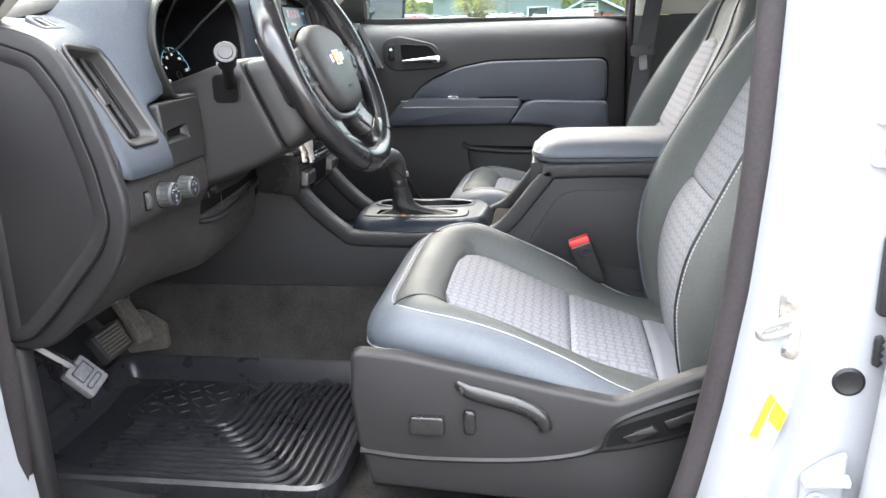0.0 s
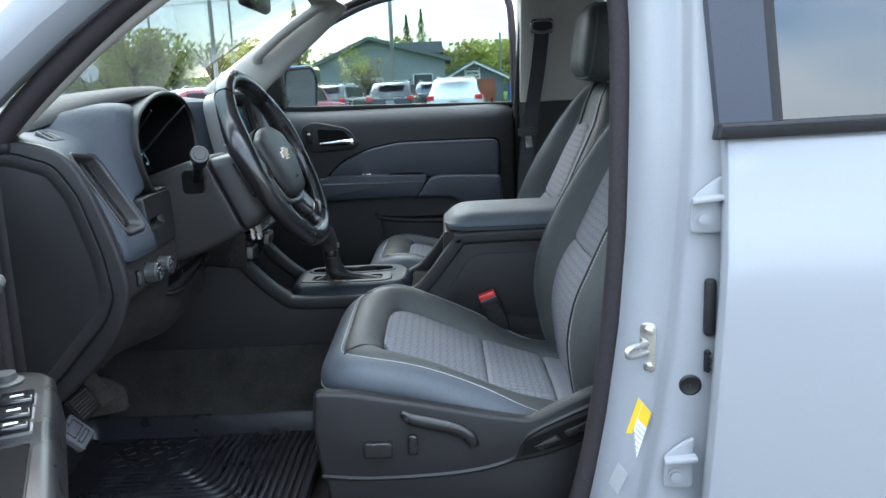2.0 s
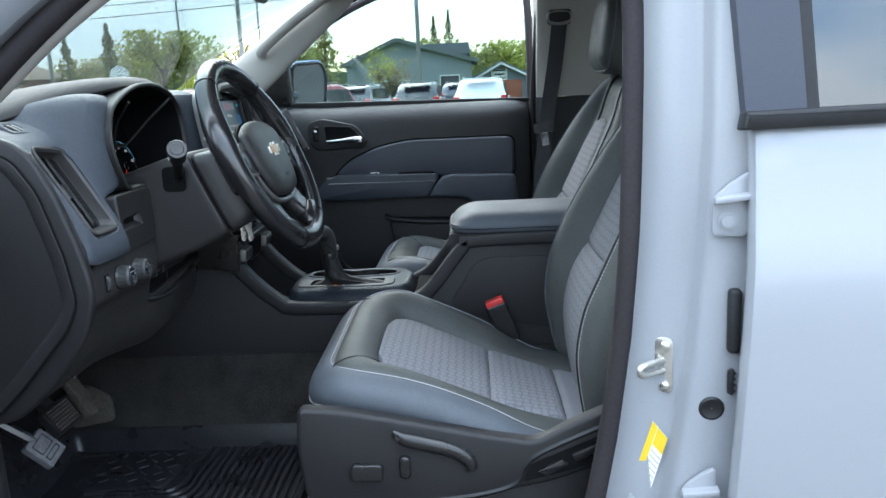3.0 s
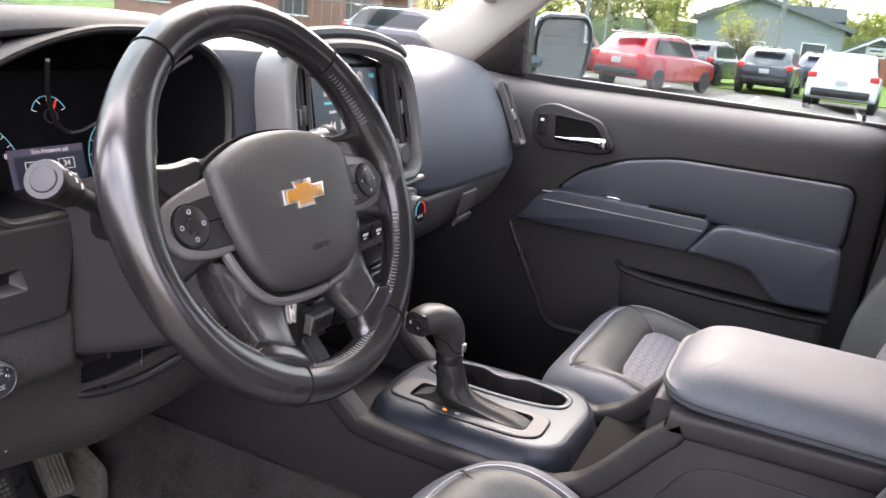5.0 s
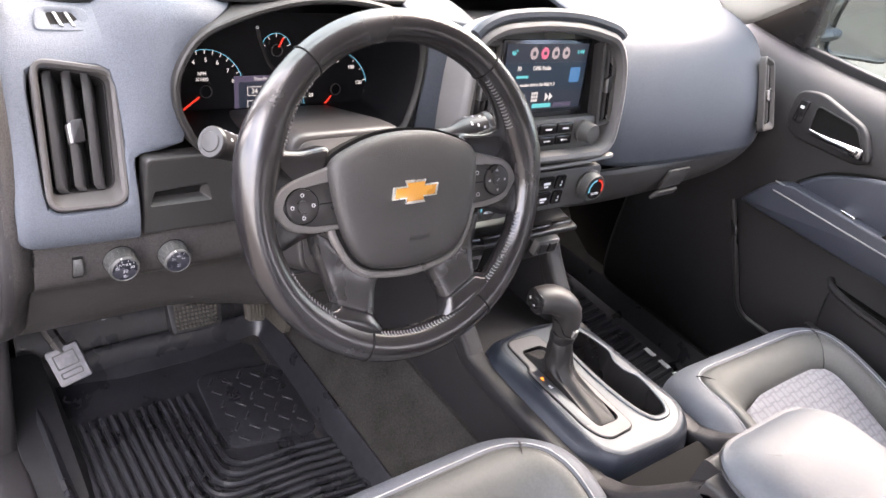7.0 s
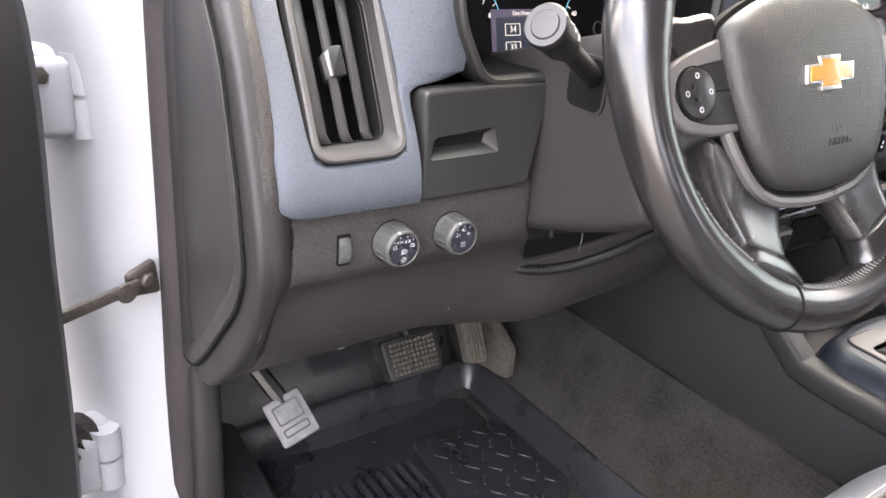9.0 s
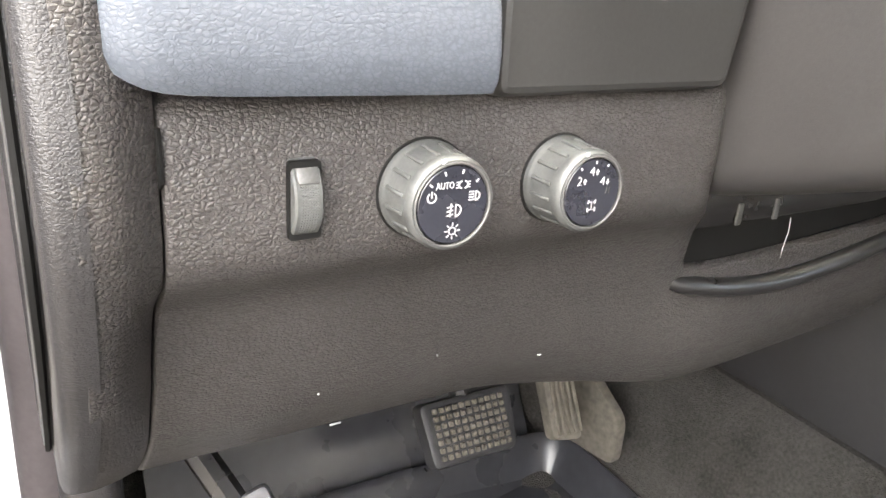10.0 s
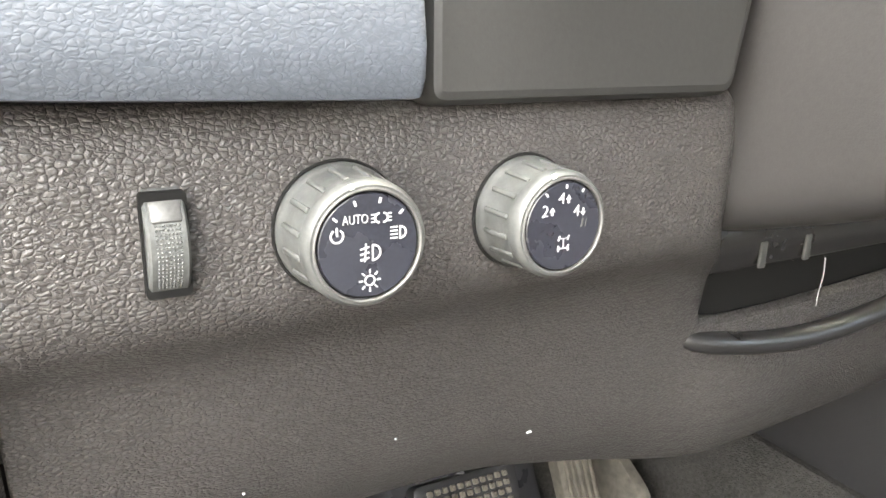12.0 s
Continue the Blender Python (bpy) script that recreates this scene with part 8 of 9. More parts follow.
# ================= doors =================
def door(t, D, driver):
    """Inner side of a front door in door space: u back from the hinge, w into the cab, z up."""
    def dp(pts, w0, w1, bevel=0.0, r=0.01, n=5):
        return prism(rpoly(pts, r, n), w0, w1, D, bevel, 3)

    rows, u0 = [], 0.02
    for z, w in ((0.60, 0.075), (0.72, 0.098), (0.85, 0.100), (0.98, 0.094), (1.06, 0.090), (1.14, 0.092), (1.20, 0.090), (1.25, 0.080), (1.285, 0.060), (1.305, 0.030), (1.310, 0.010)):
        row = []
        for k in range(15):
            u = u0 + (1.02 - u0) * k / 14
            front = max(0, (0.24 - u) / 0.22)
            up = 0.030 * max(0, (0.30 - u) / 0.28) ** 1.3 * max(0, (z - 1.1) / 0.2)
            thin = front ** 1.5 * (0.018 + 0.075 * max(0, 1.23 - z)) if driver else -0.02 * front * (1 if z < 1.2 else 0.2)
            row.append(D @ Vector((u, z + up, w - thin - 0.035 * max(0, (u - 0.97) / 0.05))))
        rows.append(row)
    soften(part("panel", sheet(rows, 0.012, D.to_3x3() @ Vector((0, 0, 1))), plastic, t, "black plastic door panel"), 1)
    part("carrier", dp([(0.0, 0.52), (1.03, 0.52), (1.03, 1.29), (0.0, 1.29)], -0.05, 0.0, 0.0, 0.02), plastic, t)
    part("skin", dp([(-0.01, 0.45), (1.05, 0.45), (1.05, 1.30), (-0.01, 1.30)], -0.085, -0.052, 0.01, 0.03), white_paint, t)
    part("belt_strip", dp([(0.10, 1.300), (1.03, 1.300), (1.03, 1.312), (0.10, 1.330)], -0.012, 0.012, 0.003, 0.003), rubber, t)
    # padded insert
    ins = [(0.375, 1.090), (0.43, 1.140), (0.52, 1.178), (0.62, 1.196), (0.955, 1.196), (0.955, 1.070), (0.72, 1.080)]
    if not driver:
        part("insert_groove", dp([(0.366, 1.086), (0.427, 1.144), (0.519, 1.183), (0.62, 1.2015), (0.9605, 1.2015), (0.9605, 1.066), (0.72, 1.074)], 0.08, 0.0975, 0.002, 0.03), dark_gap, t)
        part("insert", dp(ins, 0.08, 0.106, 0.008, 0.03, 6), door_vinyl, t, "dark blue padded insert", 60)
    # pull strip, armrest
    if not driver:
        part("trim_strip", dp([(0.30, 1.014), (0.345, 1.078), (0.39, 1.096), (0.71, 1.090), (0.71, 1.068), (0.675, 1.016)], 0.08, 0.134, 0.005, 0.012), door_vinyl, t, "dark blue trim strip", 60)
        # silver bars put the highlights along the strip into the shape
        part("trim_line", tube([D @ Vector((0.355 + 0.35 * k / 8, 1.088 - 0.004 * k / 8, 0.131)) for k in range(9)], 0.0022, 6), satin, t, "thin silver bar for the strip's highlight")
        part("trim_line", tube([D @ Vector((0.36 + 0.34 * k / 8, 1.070 - 0.004 * k / 8, 0.1345)) for k in range(9)], 0.0018, 6), satin, t)
        # black strip on the trim, the pull cup's shade as colour
        part("pull_cup_shade", dp([(0.585, 1.088), (0.70, 1.087), (0.70, 1.095), (0.585, 1.096)], 0.10, 0.128, 0.0, 0.002), dark_gap, t)
        part("door_lamp", dp([(0.495, 1.093), (0.525, 1.092), (0.525, 1.099), (0.495, 1.100)], 0.10, 0.126, 0.001, 0.003), chrome, t)
        arm = [(0.675, 1.016), (0.720, 1.078), (0.75, 1.086), (0.955, 1.080), (0.965, 0.955), (0.86, 0.952), (0.825, 0.985), (0.80, 1.010)]
        part("armrest", dp(arm, 0.08, 0.148, 0.010, 0.016, 5), door_vinyl, t, "dark blue door armrest", 60)
    # handle bezel
    esc = [(0.300, 1.262), (0.302, 1.200), (0.330, 1.174), (0.470, 1.180), (0.492, 1.196), (0.455, 1.250), (0.345, 1.276)]
    part("handle_bezel", dp(esc, 0.088, 0.104, 0.004, 0.02), plastic, t)
    # flat black sheet gives the handle cup its shade; nothing is hollowed
    part("handle_cup_shade", dp([(0.352, 1.252), (0.358, 1.196), (0.478, 1.192), (0.476, 1.204), (0.440, 1.246)], 0.104, 0.1052, 0.0, 0.012), dark_gap, t)
    part("handle_cup_rim", tube([D @ Vector((p.x, p.y, 0.1055)) for p in rpoly([(0.352, 1.252), (0.358, 1.196), (0.478, 1.192), (0.476, 1.204), (0.440, 1.246)], 0.012, 5)], 0.0018, 6, True), plastic, t)
    part("handle", tube([D @ Vector(p) for p in spline([(0.362, 1.203, 0.110), (0.40, 1.205, 0.120), (0.44, 1.208, 0.122), (0.462, 1.208, 0.118)], 5)], [0.0045 + 0.0045 * k / 15 for k in range(16)], 10), knob_grey if driver else chrome, t, "bright door handle")
    part("handle_end", rbox((0.462, 1.205, 0.114), (0.026, 0.022, 0.014), 0.005, 3, D), knob_grey if driver else chrome, t)
    part("lock_switch", dp([(0.316, 1.250), (0.316, 1.206), (0.336, 1.204), (0.336, 1.252)], 0.100, 0.108, 0.002, 0.004), gloss_black, t)
    part("print_bar", dp([(0.322, 1.240), (0.322, 1.234), (0.330, 1.234), (0.330, 1.240)], 0.108, 0.1085, 0.0, 0.001), ink_white, t)
    # map pocket and speaker field
    part("pocket_edge", tube([D @ Vector(p) for p in spline([(0.535, 0.955, 0.094), (0.56, 0.945, 0.112), (0.66, 0.935, 0.116), (0.85, 0.930, 0.116), (0.96, 0.930, 0.112)], 5)], 0.008, 8), plastic, t)
    part("pocket", dp([(0.545, 0.945), (0.575, 0.72), (0.96, 0.72), (0.96, 0.93), (0.66, 0.935)], 0.09, 0.112, 0.006, 0.02), plastic, t)
    # black strip puts the shade under the pocket edge into colour
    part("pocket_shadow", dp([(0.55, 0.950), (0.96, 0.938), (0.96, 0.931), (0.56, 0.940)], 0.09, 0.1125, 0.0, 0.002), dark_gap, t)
    part("kick_ridge", tube([D @ Vector(p) for p in spline([(0.285, 1.002, 0.118), (0.305, 0.965, 0.120), (0.36, 0.86, 0.116), (0.405, 0.785, 0.112), (0.47, 0.775, 0.11), (0.57, 0.775, 0.112)], 5)], 0.006, 8), smooth_plastic, t)
    part("lock_pin", tube([D @ Vector((0.942, 1.300, 0.006)), D @ Vector((0.942, 1.326, 0.006))], 0.0035, 8), smooth_plastic, t)
    part("pin_bush", lathe([(0.010, 0.0), (0.008, 0.004), (0.0, 0.005)], D @ shift(0.942, 1.308, 0.006) @ Matrix.Rotation(radians(-90), 4, "X"), 12), rubber, t)
    # sail and window frame
    part("sail", dp([(0.065, 1.318), (0.175, 1.318), (0.218, 1.462), (0.20, 1.475)] if driver else [(0.065, 1.318), (0.240, 1.318), (0.234, 1.484), (0.210, 1.484)], -0.02, 0.020, 0.006, 0.01), smooth_plastic, t, "black triangular mirror cover")
    frame_path = [(0.10, 1.36, -0.004), (0.20, 1.46, -0.010), (0.32, 1.55, -0.028), (0.46, 1.63, -0.048), (0.62, 1.68, -0.062), (0.90, 1.695, -0.066), (1.0, 1.67, -0.060), (1.02, 1.55, -0.03), (1.02, 1.30, 0.0)]
    part("window_frame", tube([D @ Vector(p) for p in spline(frame_path, 5)], 0.013, 8), seal_rubber, t)
    gl = [(0.13, 1.29, -0.004), (0.21, 1.46, -0.014), (0.33, 1.55, -0.030), (0.47, 1.625, -0.05), (0.63, 1.675, -0.064), (0.98, 1.665, -0.062), (1.01, 1.55, -0.034), (1.012, 1.29, -0.004)]
    if not driver:
        bm = bmesh.new()
        f = bm.faces.new([bm.verts.new(D @ Vector(p)) for p in gl])
        bmesh.ops.triangulate(bm, faces=[f])
        bmesh.ops.solidify(bm, geom=bm.faces[:], thickness=0.004)
        part("pane", bm, window_glass, t).visible_shadow = False


PD = Matrix(((1, 0, 0, -0.50), (0, 0, -1, 0.795), (0, 1, 0, 0), (0, 0, 0, 1)))
t_pd = thing("passenger_door", (0.0, 0.80, 0.55), "closed passenger door with black panel and dark blue insert", "car door")
door(t_pd, PD, False)
OPEN = radians(65.5)
dirv, nrm = Vector((math.cos(OPEN), -math.sin(OPEN), 0)), Vector((math.sin(OPEN), math.cos(OPEN), 0))
hinge_at = Vector((-0.503, -0.897, 0)) - 0.03 * dirv + 0.065 * nrm
DD = Matrix(((dirv.x, 0, nrm.x, hinge_at.x), (dirv.y, 0, nrm.y, hinge_at.y), (0, 1, 0, 0), (0, 0, 0, 1)))
t_dd = thing("driver_door", (-0.35, -1.3, 0.55), "open driver door with black panel and window switches", "car door")
door(t_dd, DD, True)
# window switches on the driver's armrest
SW = DD @ Matrix.Translation((0.0, 1.062, 0.106)) @ Matrix.Rotation(radians(-90), 4, "X")
pod_o = rpoly([(0.305, -0.010), (0.335, -0.047), (0.78, -0.060), (0.78, 0.052), (0.33, 0.052)], 0.03, 6)
part("switch_panel", loft([inset(pod_o, 0.0, -0.075), inset(pod_o, -0.004, -0.03), inset(pod_o, 0.0, 0.012), inset(pod_o, 0.006, 0.018), inset(pod_o, 0.012, 0.019)], m=SW), smooth_plastic, t_dd, "satin black switch panel")
for r in range(2):
    for c in range(3):
        w_, h_ = (0.032, 0.031) if c < 2 else (0.020, 0.031)
        x_ = 0.425 + 0.040 * c - (0.004 if c == 2 else 0)
        s_ = part("window_switch", rbox((x_, -0.016 + 0.036 * r, 0.022), (w_, h_, 0.012), 0.003, 3, SW), gloss_black, t_dd, "black window switch with bright edge")
        part("bright_edge", band(rpoly(box2(x_ - w_ / 2 - 0.0015, -0.016 + 0.036 * r - h_ / 2 - 0.0015, x_ + w_ / 2 + 0.0015, -0.016 + 0.036 * r + h_ / 2 + 0.0015), 0.003), rpoly(box2(x_ - w_ / 2, -0.016 + 0.036 * r - h_ / 2, x_ + w_ / 2, -0.016 + 0.036 * r + h_ / 2), 0.003), 0.018, 0.0215, SW), satin, s_)
        part("print_bar", rbox((x_, -0.016 + 0.036 * r, 0.0282), (0.004, 0.012, 0.0006), 0.0, 1, SW), ink_white, s_)
part("mirror_switch", lathe([(0.020, 0.018), (0.020, 0.022), (0.014, 0.024), (0.013, 0.031), (0.0, 0.032)], SW @ shift(0.352, 0.002), 24), knob_grey, t_dd, "round mirror switch")
# black sheet on the switch panel stands in for a shaded pull cup
part("pull_cup_shade", prism(rpoly(box2(0.535, -0.034, 0.66, 0.040), 0.010), 0.0185, 0.0195, SW), dark_gap, t_dd)
part("pull_cup_rim", tube([SW @ Vector((p.x, p.y, 0.0195)) for p in rpoly(box2(0.535, -0.034, 0.66, 0.040), 0.010)], 0.0012, 6, True), smooth_plastic, t_dd)

# ---- passenger's mirror ----
t_mir = thing("door_mirror", (-0.24, 0.95, 1.32), "black door mirror with a silver cap", "door mirror")
mn = Vector((0.875, -0.482, 0.03)).normalized()
mm = basis((-0.236, 0.955, 1.384), Vector((0, 0, 1)).cross(mn), (0, 0, 1))
m_out = rpoly([(-0.088, -0.080), (0.082, -0.074), (0.098, 0.040), (0.070, 0.082), (-0.080, 0.074), (-0.096, 0.02)], 0.03, 6)
part("housing", loft([inset(m_out, 0.05, -0.085), inset(m_out, 0.018, -0.06), inset(m_out, 0.0, -0.02), inset(m_out, -0.002, 0.004), inset(m_out, 0.004, 0.008), inset(m_out, 0.010, 0.002), inset(m_out, 0.012, -0.002)], m=mm), smooth_plastic, t_mir)
part("glass", prism(inset(m_out, 0.010), -0.001, 0.0012, mm), mirror_glass, t_mir, "silvered mirror glass")
part("cap_edge", tube([mm @ Vector((p.x, p.y, -0.004)) for p in inset(m_out, -0.002) if p.y > 0.045], 0.005, 6), chrome, t_mir, "bright upper edge")
part("stem", tube([(-0.29, 0.80, 1.345), (-0.29, 0.90, 1.35)], 0.028, 12, flat=0.7), smooth_plastic, t_mir)
# ---- interior mirror ----
t_im = thing("rear_view_mirror", (-0.17, 0.0, 1.62), "black rear view mirror at the windscreen", "mirror")
part("housing", rbox((-0.16, 0.0, 1.60), (0.03, 0.24, 0.065), 0.02), smooth_plastic, t_im)
part("stem", tube([(-0.17, 0, 1.62), (-0.21, 0, 1.66)], 0.008, 8), smooth_plastic, t_im)
# ================= outside =================
brick = Paint("red_brick", (0.26, 0.11, 0.075), 0.9, spec=0.2).wear(1.2, 0.25, 9, 0.04).m
roof_brown = Paint("brown_roof", (0.16, 0.11, 0.075), 0.9).wear(0.7, 0.25, 6).m
siding = Paint("grey_siding", (0.24, 0.27, 0.29), 0.75).wear(0.6, 0.1, 5).m
siding_dark = Paint("grey_blue_siding", (0.17, 0.19, 0.22), 0.75).wear(0.6, 0.1, 5).m
roof_grey = Paint("grey_roof", (0.13, 0.145, 0.15), 0.85).wear(0.8, 0.2, 6).m
trim_white = Paint("white_trim", (0.72, 0.72, 0.70), 0.6).wear(2, 0.06, 20).m
dark_pane = Paint("dark_window", (0.03, 0.035, 0.04), 0.15).m
rust_door = Paint("red_brown_door", (0.33, 0.10, 0.06), 0.7).wear(1.5, 0.15, 12).m
pole_grey = Paint("grey_pole", (0.20, 0.20, 0.19), 0.7).wear(2, 0.2, 30).m
bark = Paint("bark", (0.10, 0.075, 0.055), 0.95).wear(4, 0.3, 40).m


def tree(name, loc, h, w, color, label, dense=900, conifer=False, bare=False, seed=1):
    rnd = random.Random(seed)
    t = thing(name, loc, label, "tree")
    x0, y0, z0 = loc
    limbs = [tube([(x0, y0, 0.0), (x0 + 0.03 * w, y0, h * 0.3), (x0, y0, h * (0.95 if conifer else 0.75))], [0.05 * w, 0.035 * w, 0.008 * w], 8)]
    ends = []
    if not conifer:
        for k in range(12 if not bare else 26):
            a, z = rnd.uniform(0, 6.28), h * rnd.uniform(0.28, 0.6)
            e = Vector((x0 + w * rnd.uniform(0.25, 0.48) * math.cos(a), y0 + w * rnd.uniform(0.25, 0.48) * math.sin(a), z + h * rnd.uniform(0.15, 0.38)))
            limbs.append(tube([(x0, y0, z), Vector((x0, y0, z)).lerp(e, 0.5) + Vector((0, 0, 0.04 * h)), e], [0.018 * w, 0.010 * w, 0.003 * w], 5))
            ends.append(e)
    part("trunk", join(*limbs), bark, t)
    leaf = Paint(name + "_leaf", tuple(0.62 * a + 0.48 * b for a, b in zip(color, (0.26, 0.25, 0.09))), 0.9, spec=0.15).wear(1.4, 0.45, 8, 0.03).m
    # thin leaves let light through
    lt = leaf.node_tree
    thin, both = lt.nodes.new("ShaderNodeBsdfTranslucent"), lt.nodes.new("ShaderNodeMixShader")
    thin.inputs["Color"].default_value = tuple(0.9 * a + 0.5 * b for a, b in zip(color, (0.26, 0.26, 0.07))) + (1,)
    both.inputs["Fac"].default_value = 0.32
    lt.links.new(lt.nodes["Principled BSDF"].outputs["BSDF"], both.inputs[1])
    lt.links.new(thin.outputs["BSDF"], both.inputs[2])
    lt.links.new(both.outputs["Shader"], lt.nodes["Material Output"].inputs["Surface"])
    vs, fs = [], []
    for k in range(dense):
        if conifer:
            f = rnd.random() ** 0.8
            z = h * (0.12 + 0.88 * f)
            layer = 0.75 + 0.25 * math.sin(f * 40)
            rad = 0.5 * w * (1 - f) * layer * math.sqrt(rnd.random()) + 0.02
            a = rnd.uniform(0, 6.28)
            c = Vector((x0 + rad * math.cos(a), y0 + rad * math.sin(a), z - 0.15 * rad))
        else:
            e = rnd.choice(ends)
            c = e + Vector((rnd.gauss(0, 0.13 * w), rnd.gauss(0, 0.13 * w), rnd.gauss(0, 0.10 * h)))
            c.z = min(max(c.z, 0.18 * h), h)
        s = (0.05 if not bare else 0.02) * w * rnd.uniform(0.5, 1.2) * (0.6 if conifer else 1)
        ax = Vector((rnd.gauss(0, 1), rnd.gauss(0, 1), rnd.gauss(0, 1))).normalized()
        u = ax.orthogonal().normalized()
        v = ax.cross(u)
        b = len(vs)
        vs += [c + s * u, c + 0.55 * s * v + 0.15 * s * ax, c - s * u, c - 0.55 * s * v + 0.15 * s * ax]
        fs += [(b, b + 1, b + 2), (b, b + 2, b + 3)]
    me = bpy.data.meshes.new("crown")
    me.from_pydata([tuple(v) for v in vs], [], fs)
    me.materials.append(leaf)
    ob = new("crown", me)
    AT[ob] = EYE4
    ob.parent, ob.matrix_parent_inverse = t, AT[t].inverted()
    tagged(ob, kind="stuff")
    return t


def gable(name, label, x0, x1, y0, y1, eave, ridge, wall, roof, openings, ridge_x=None):
    """A house whose gable looks at the lot."""
    t = thing(name, ((x0 + x1) / 2, (y0 + y1) / 2, 0), label, "house")
    rx = ridge_x if ridge_x is not None else (x0 + x1) / 2
    poly = [(x0, 0), (x1, 0), (x1, eave), (rx, ridge), (x0, eave)]
    m = basis((0, y0, 0), (1, 0, 0), (0, 0, 1))
    part("wall", prism(poly, -(y1 - y0), 0.0, m), wall, t)
    for sx, xe in ((-1, x0), (1, x1)):
        d = Vector((xe - rx, eave - ridge)).normalized()
        a, b = Vector((rx, ridge)), Vector((xe, eave)) + d * 0.5
        n = Vector((-d.y, d.x)) * 0.14 * (1 if sx < 0 else 1)
        n = n if n.y > 0 else -n
        part("roof", prism([a, b, b + n, a + n], -(y1 - y0) - 0.4, 0.4, m), roof, t)
        part("fascia", prism([a + n * 0.1, b + n * 0.1, b - n * 0.9, a - n * 0.9], 0.402, 0.46, m), trim_white if wall is siding_dark else roof, t)
    for k in range(int(eave / 0.28)):
        part("siding_board", rbox(((x0 + x1) / 2, y0 - 0.012, 0.14 + 0.28 * k), (x1 - x0 - 0.06, 0.02, 0.265), 0.008, 1), wall, t)
    for ox0, oz0, ox1, oz1, kind in openings:
        mt = {"window": dark_pane, "door": rust_door, "sign": trim_white, "shade": dark_pane}[kind]
        w = part(kind if kind != "shade" else "window", rbox(((ox0 + ox1) / 2, y0 - 0.04, (oz0 + oz1) / 2), (ox1 - ox0, 0.05, oz1 - oz0), 0.01), mt, t)
        if kind == "window":
            part("frame", band(box2(ox0 - 0.08, oz0 - 0.08, ox1 + 0.08, oz1 + 0.08), box2(ox0, oz0, ox1, oz1), 0.02, 0.09, m), trim_white, w)
        if kind == "sign":
            for k in range(3):
                part("print_bar", rbox(((ox0 + ox1) / 2, y0 - 0.075, oz0 + 0.16 + 0.28 * k), ((ox1 - ox0) * (0.8 - 0.15 * (k % 2)), 0.02, 0.1), 0.0), rust_door if k == 0 else ink_dark, w)
    return t


gable("grey_house", "grey sided house with a low gable behind the lot", -8.3, 0.65, 55, 68, 3.3, 4.85, siding, roof_grey, [(-6.0, 0.9, -3.9, 2.0, "window"), (-1.6, 0.9, -0.3, 2.2, "window")], -4.7)
t_up = thing("house_extension", (-2.2, 62, 0), "grey upper storey with a pitched roof", "house")
part("wall", prism([(-4.2, 0), (0.4, 0), (0.4, 3.9), (-4.2, 3.9)], -5, 0, basis((0, 60.5, 0), (1, 0, 0), (0, 0, 1))), siding_dark, t_up)
part("roof", prism([(-4.4, 3.9), (0.6, 3.9), (0.5, 4.75), (-4.3, 4.75)], -5.4, 0.4, basis((0, 60.5, 0), (1, 0, 0), (0, 0, 1))), roof_grey, t_up)
gable("small_shop", "small grey workshop with white eaves and a red door", 0.85, 5.0, 58, 68, 2.0, 3.05, siding_dark, roof_grey, [(2.9, 0.0, 4.4, 1.75, "door"), (2.1, 1.75, 3.3, 2.55, "sign")], 2.85)
# brick building seen through the windscreen
t_bb = thing("brick_building", (-30, 38, 0), "low red brick building with a brown roof", "building")
bbm = Matrix.Translation((-30, 38, 0)) @ Matrix.Rotation(radians(35), 4, "Z")
part("wall", rbox((0, 0, 1.4), (16, 9, 2.8), 0.02, 1, bbm), brick, t_bb)
part("roof", loft([[bbm @ Vector((sx * 8.6, sy * 5.1, 2.7)) for sx, sy in ((-1, -1), (1, -1), (1, 1), (-1, 1))], [bbm @ Vector((sx * 4.5, sy * 0.3, 4.7)) for sx, sy in ((-1, -1), (1, -1), (1, 1), (-1, 1))]]), roof_brown, t_bb)
for k in range(4):
    w = part("window", rbox((-6 + 3.6 * k, -4.53, 1.5), (1.5, 0.06, 1.1), 0.01, 1, bbm), dark_pane, t_bb)
    part("frame", rbox((-6 + 3.6 * k, -4.55, 0.9), (1.7, 0.1, 0.1), 0.01, 1, bbm), trim_white, w)
# sided building behind the truck, seen in the door mirror
t_gb = thing("showroom", (24, 9, 0), "pale grey sided building with a white window", "building")
part("wall", rbox((24.2, 9.0, 3.0), (0.3, 40.0, 6.0), 0.02), Paint("pale_siding", (0.20, 0.20, 0.205), 0.7).wear(0.5, 0.06, 4).m, t_gb)
for k in range(24):
    part("siding_board", rbox((24.03, 9.0, 0.125 + 0.25 * k), (0.03, 40.0, 0.235), 0.008, 1), Paint("pale_siding_board", (0.20, 0.20, 0.205), 0.7).wear(0.5, 0.06, 4).m if k == 0 else bpy.data.materials["pale_siding_board"], t_gb)
for yw in (1.0, 8.3, 15.6):
    w = part("window", rbox((24.0, yw, 1.75), (0.06, 0.5, 1.06), 0.01), dark_pane, t_gb)
    part("frame", band(box2(-0.33, -0.61, 0.33, 0.61), box2(-0.25, -0.53, 0.25, 0.53), 0.0, 0.1, basis((24.0, yw, 1.75), (0, -1, 0), (0, 0, 1))), trim_white, w)
    part("glazing_bar", rbox((23.95, yw, 1.75), (0.05, 0.5, 0.06), 0.01), trim_white, w)
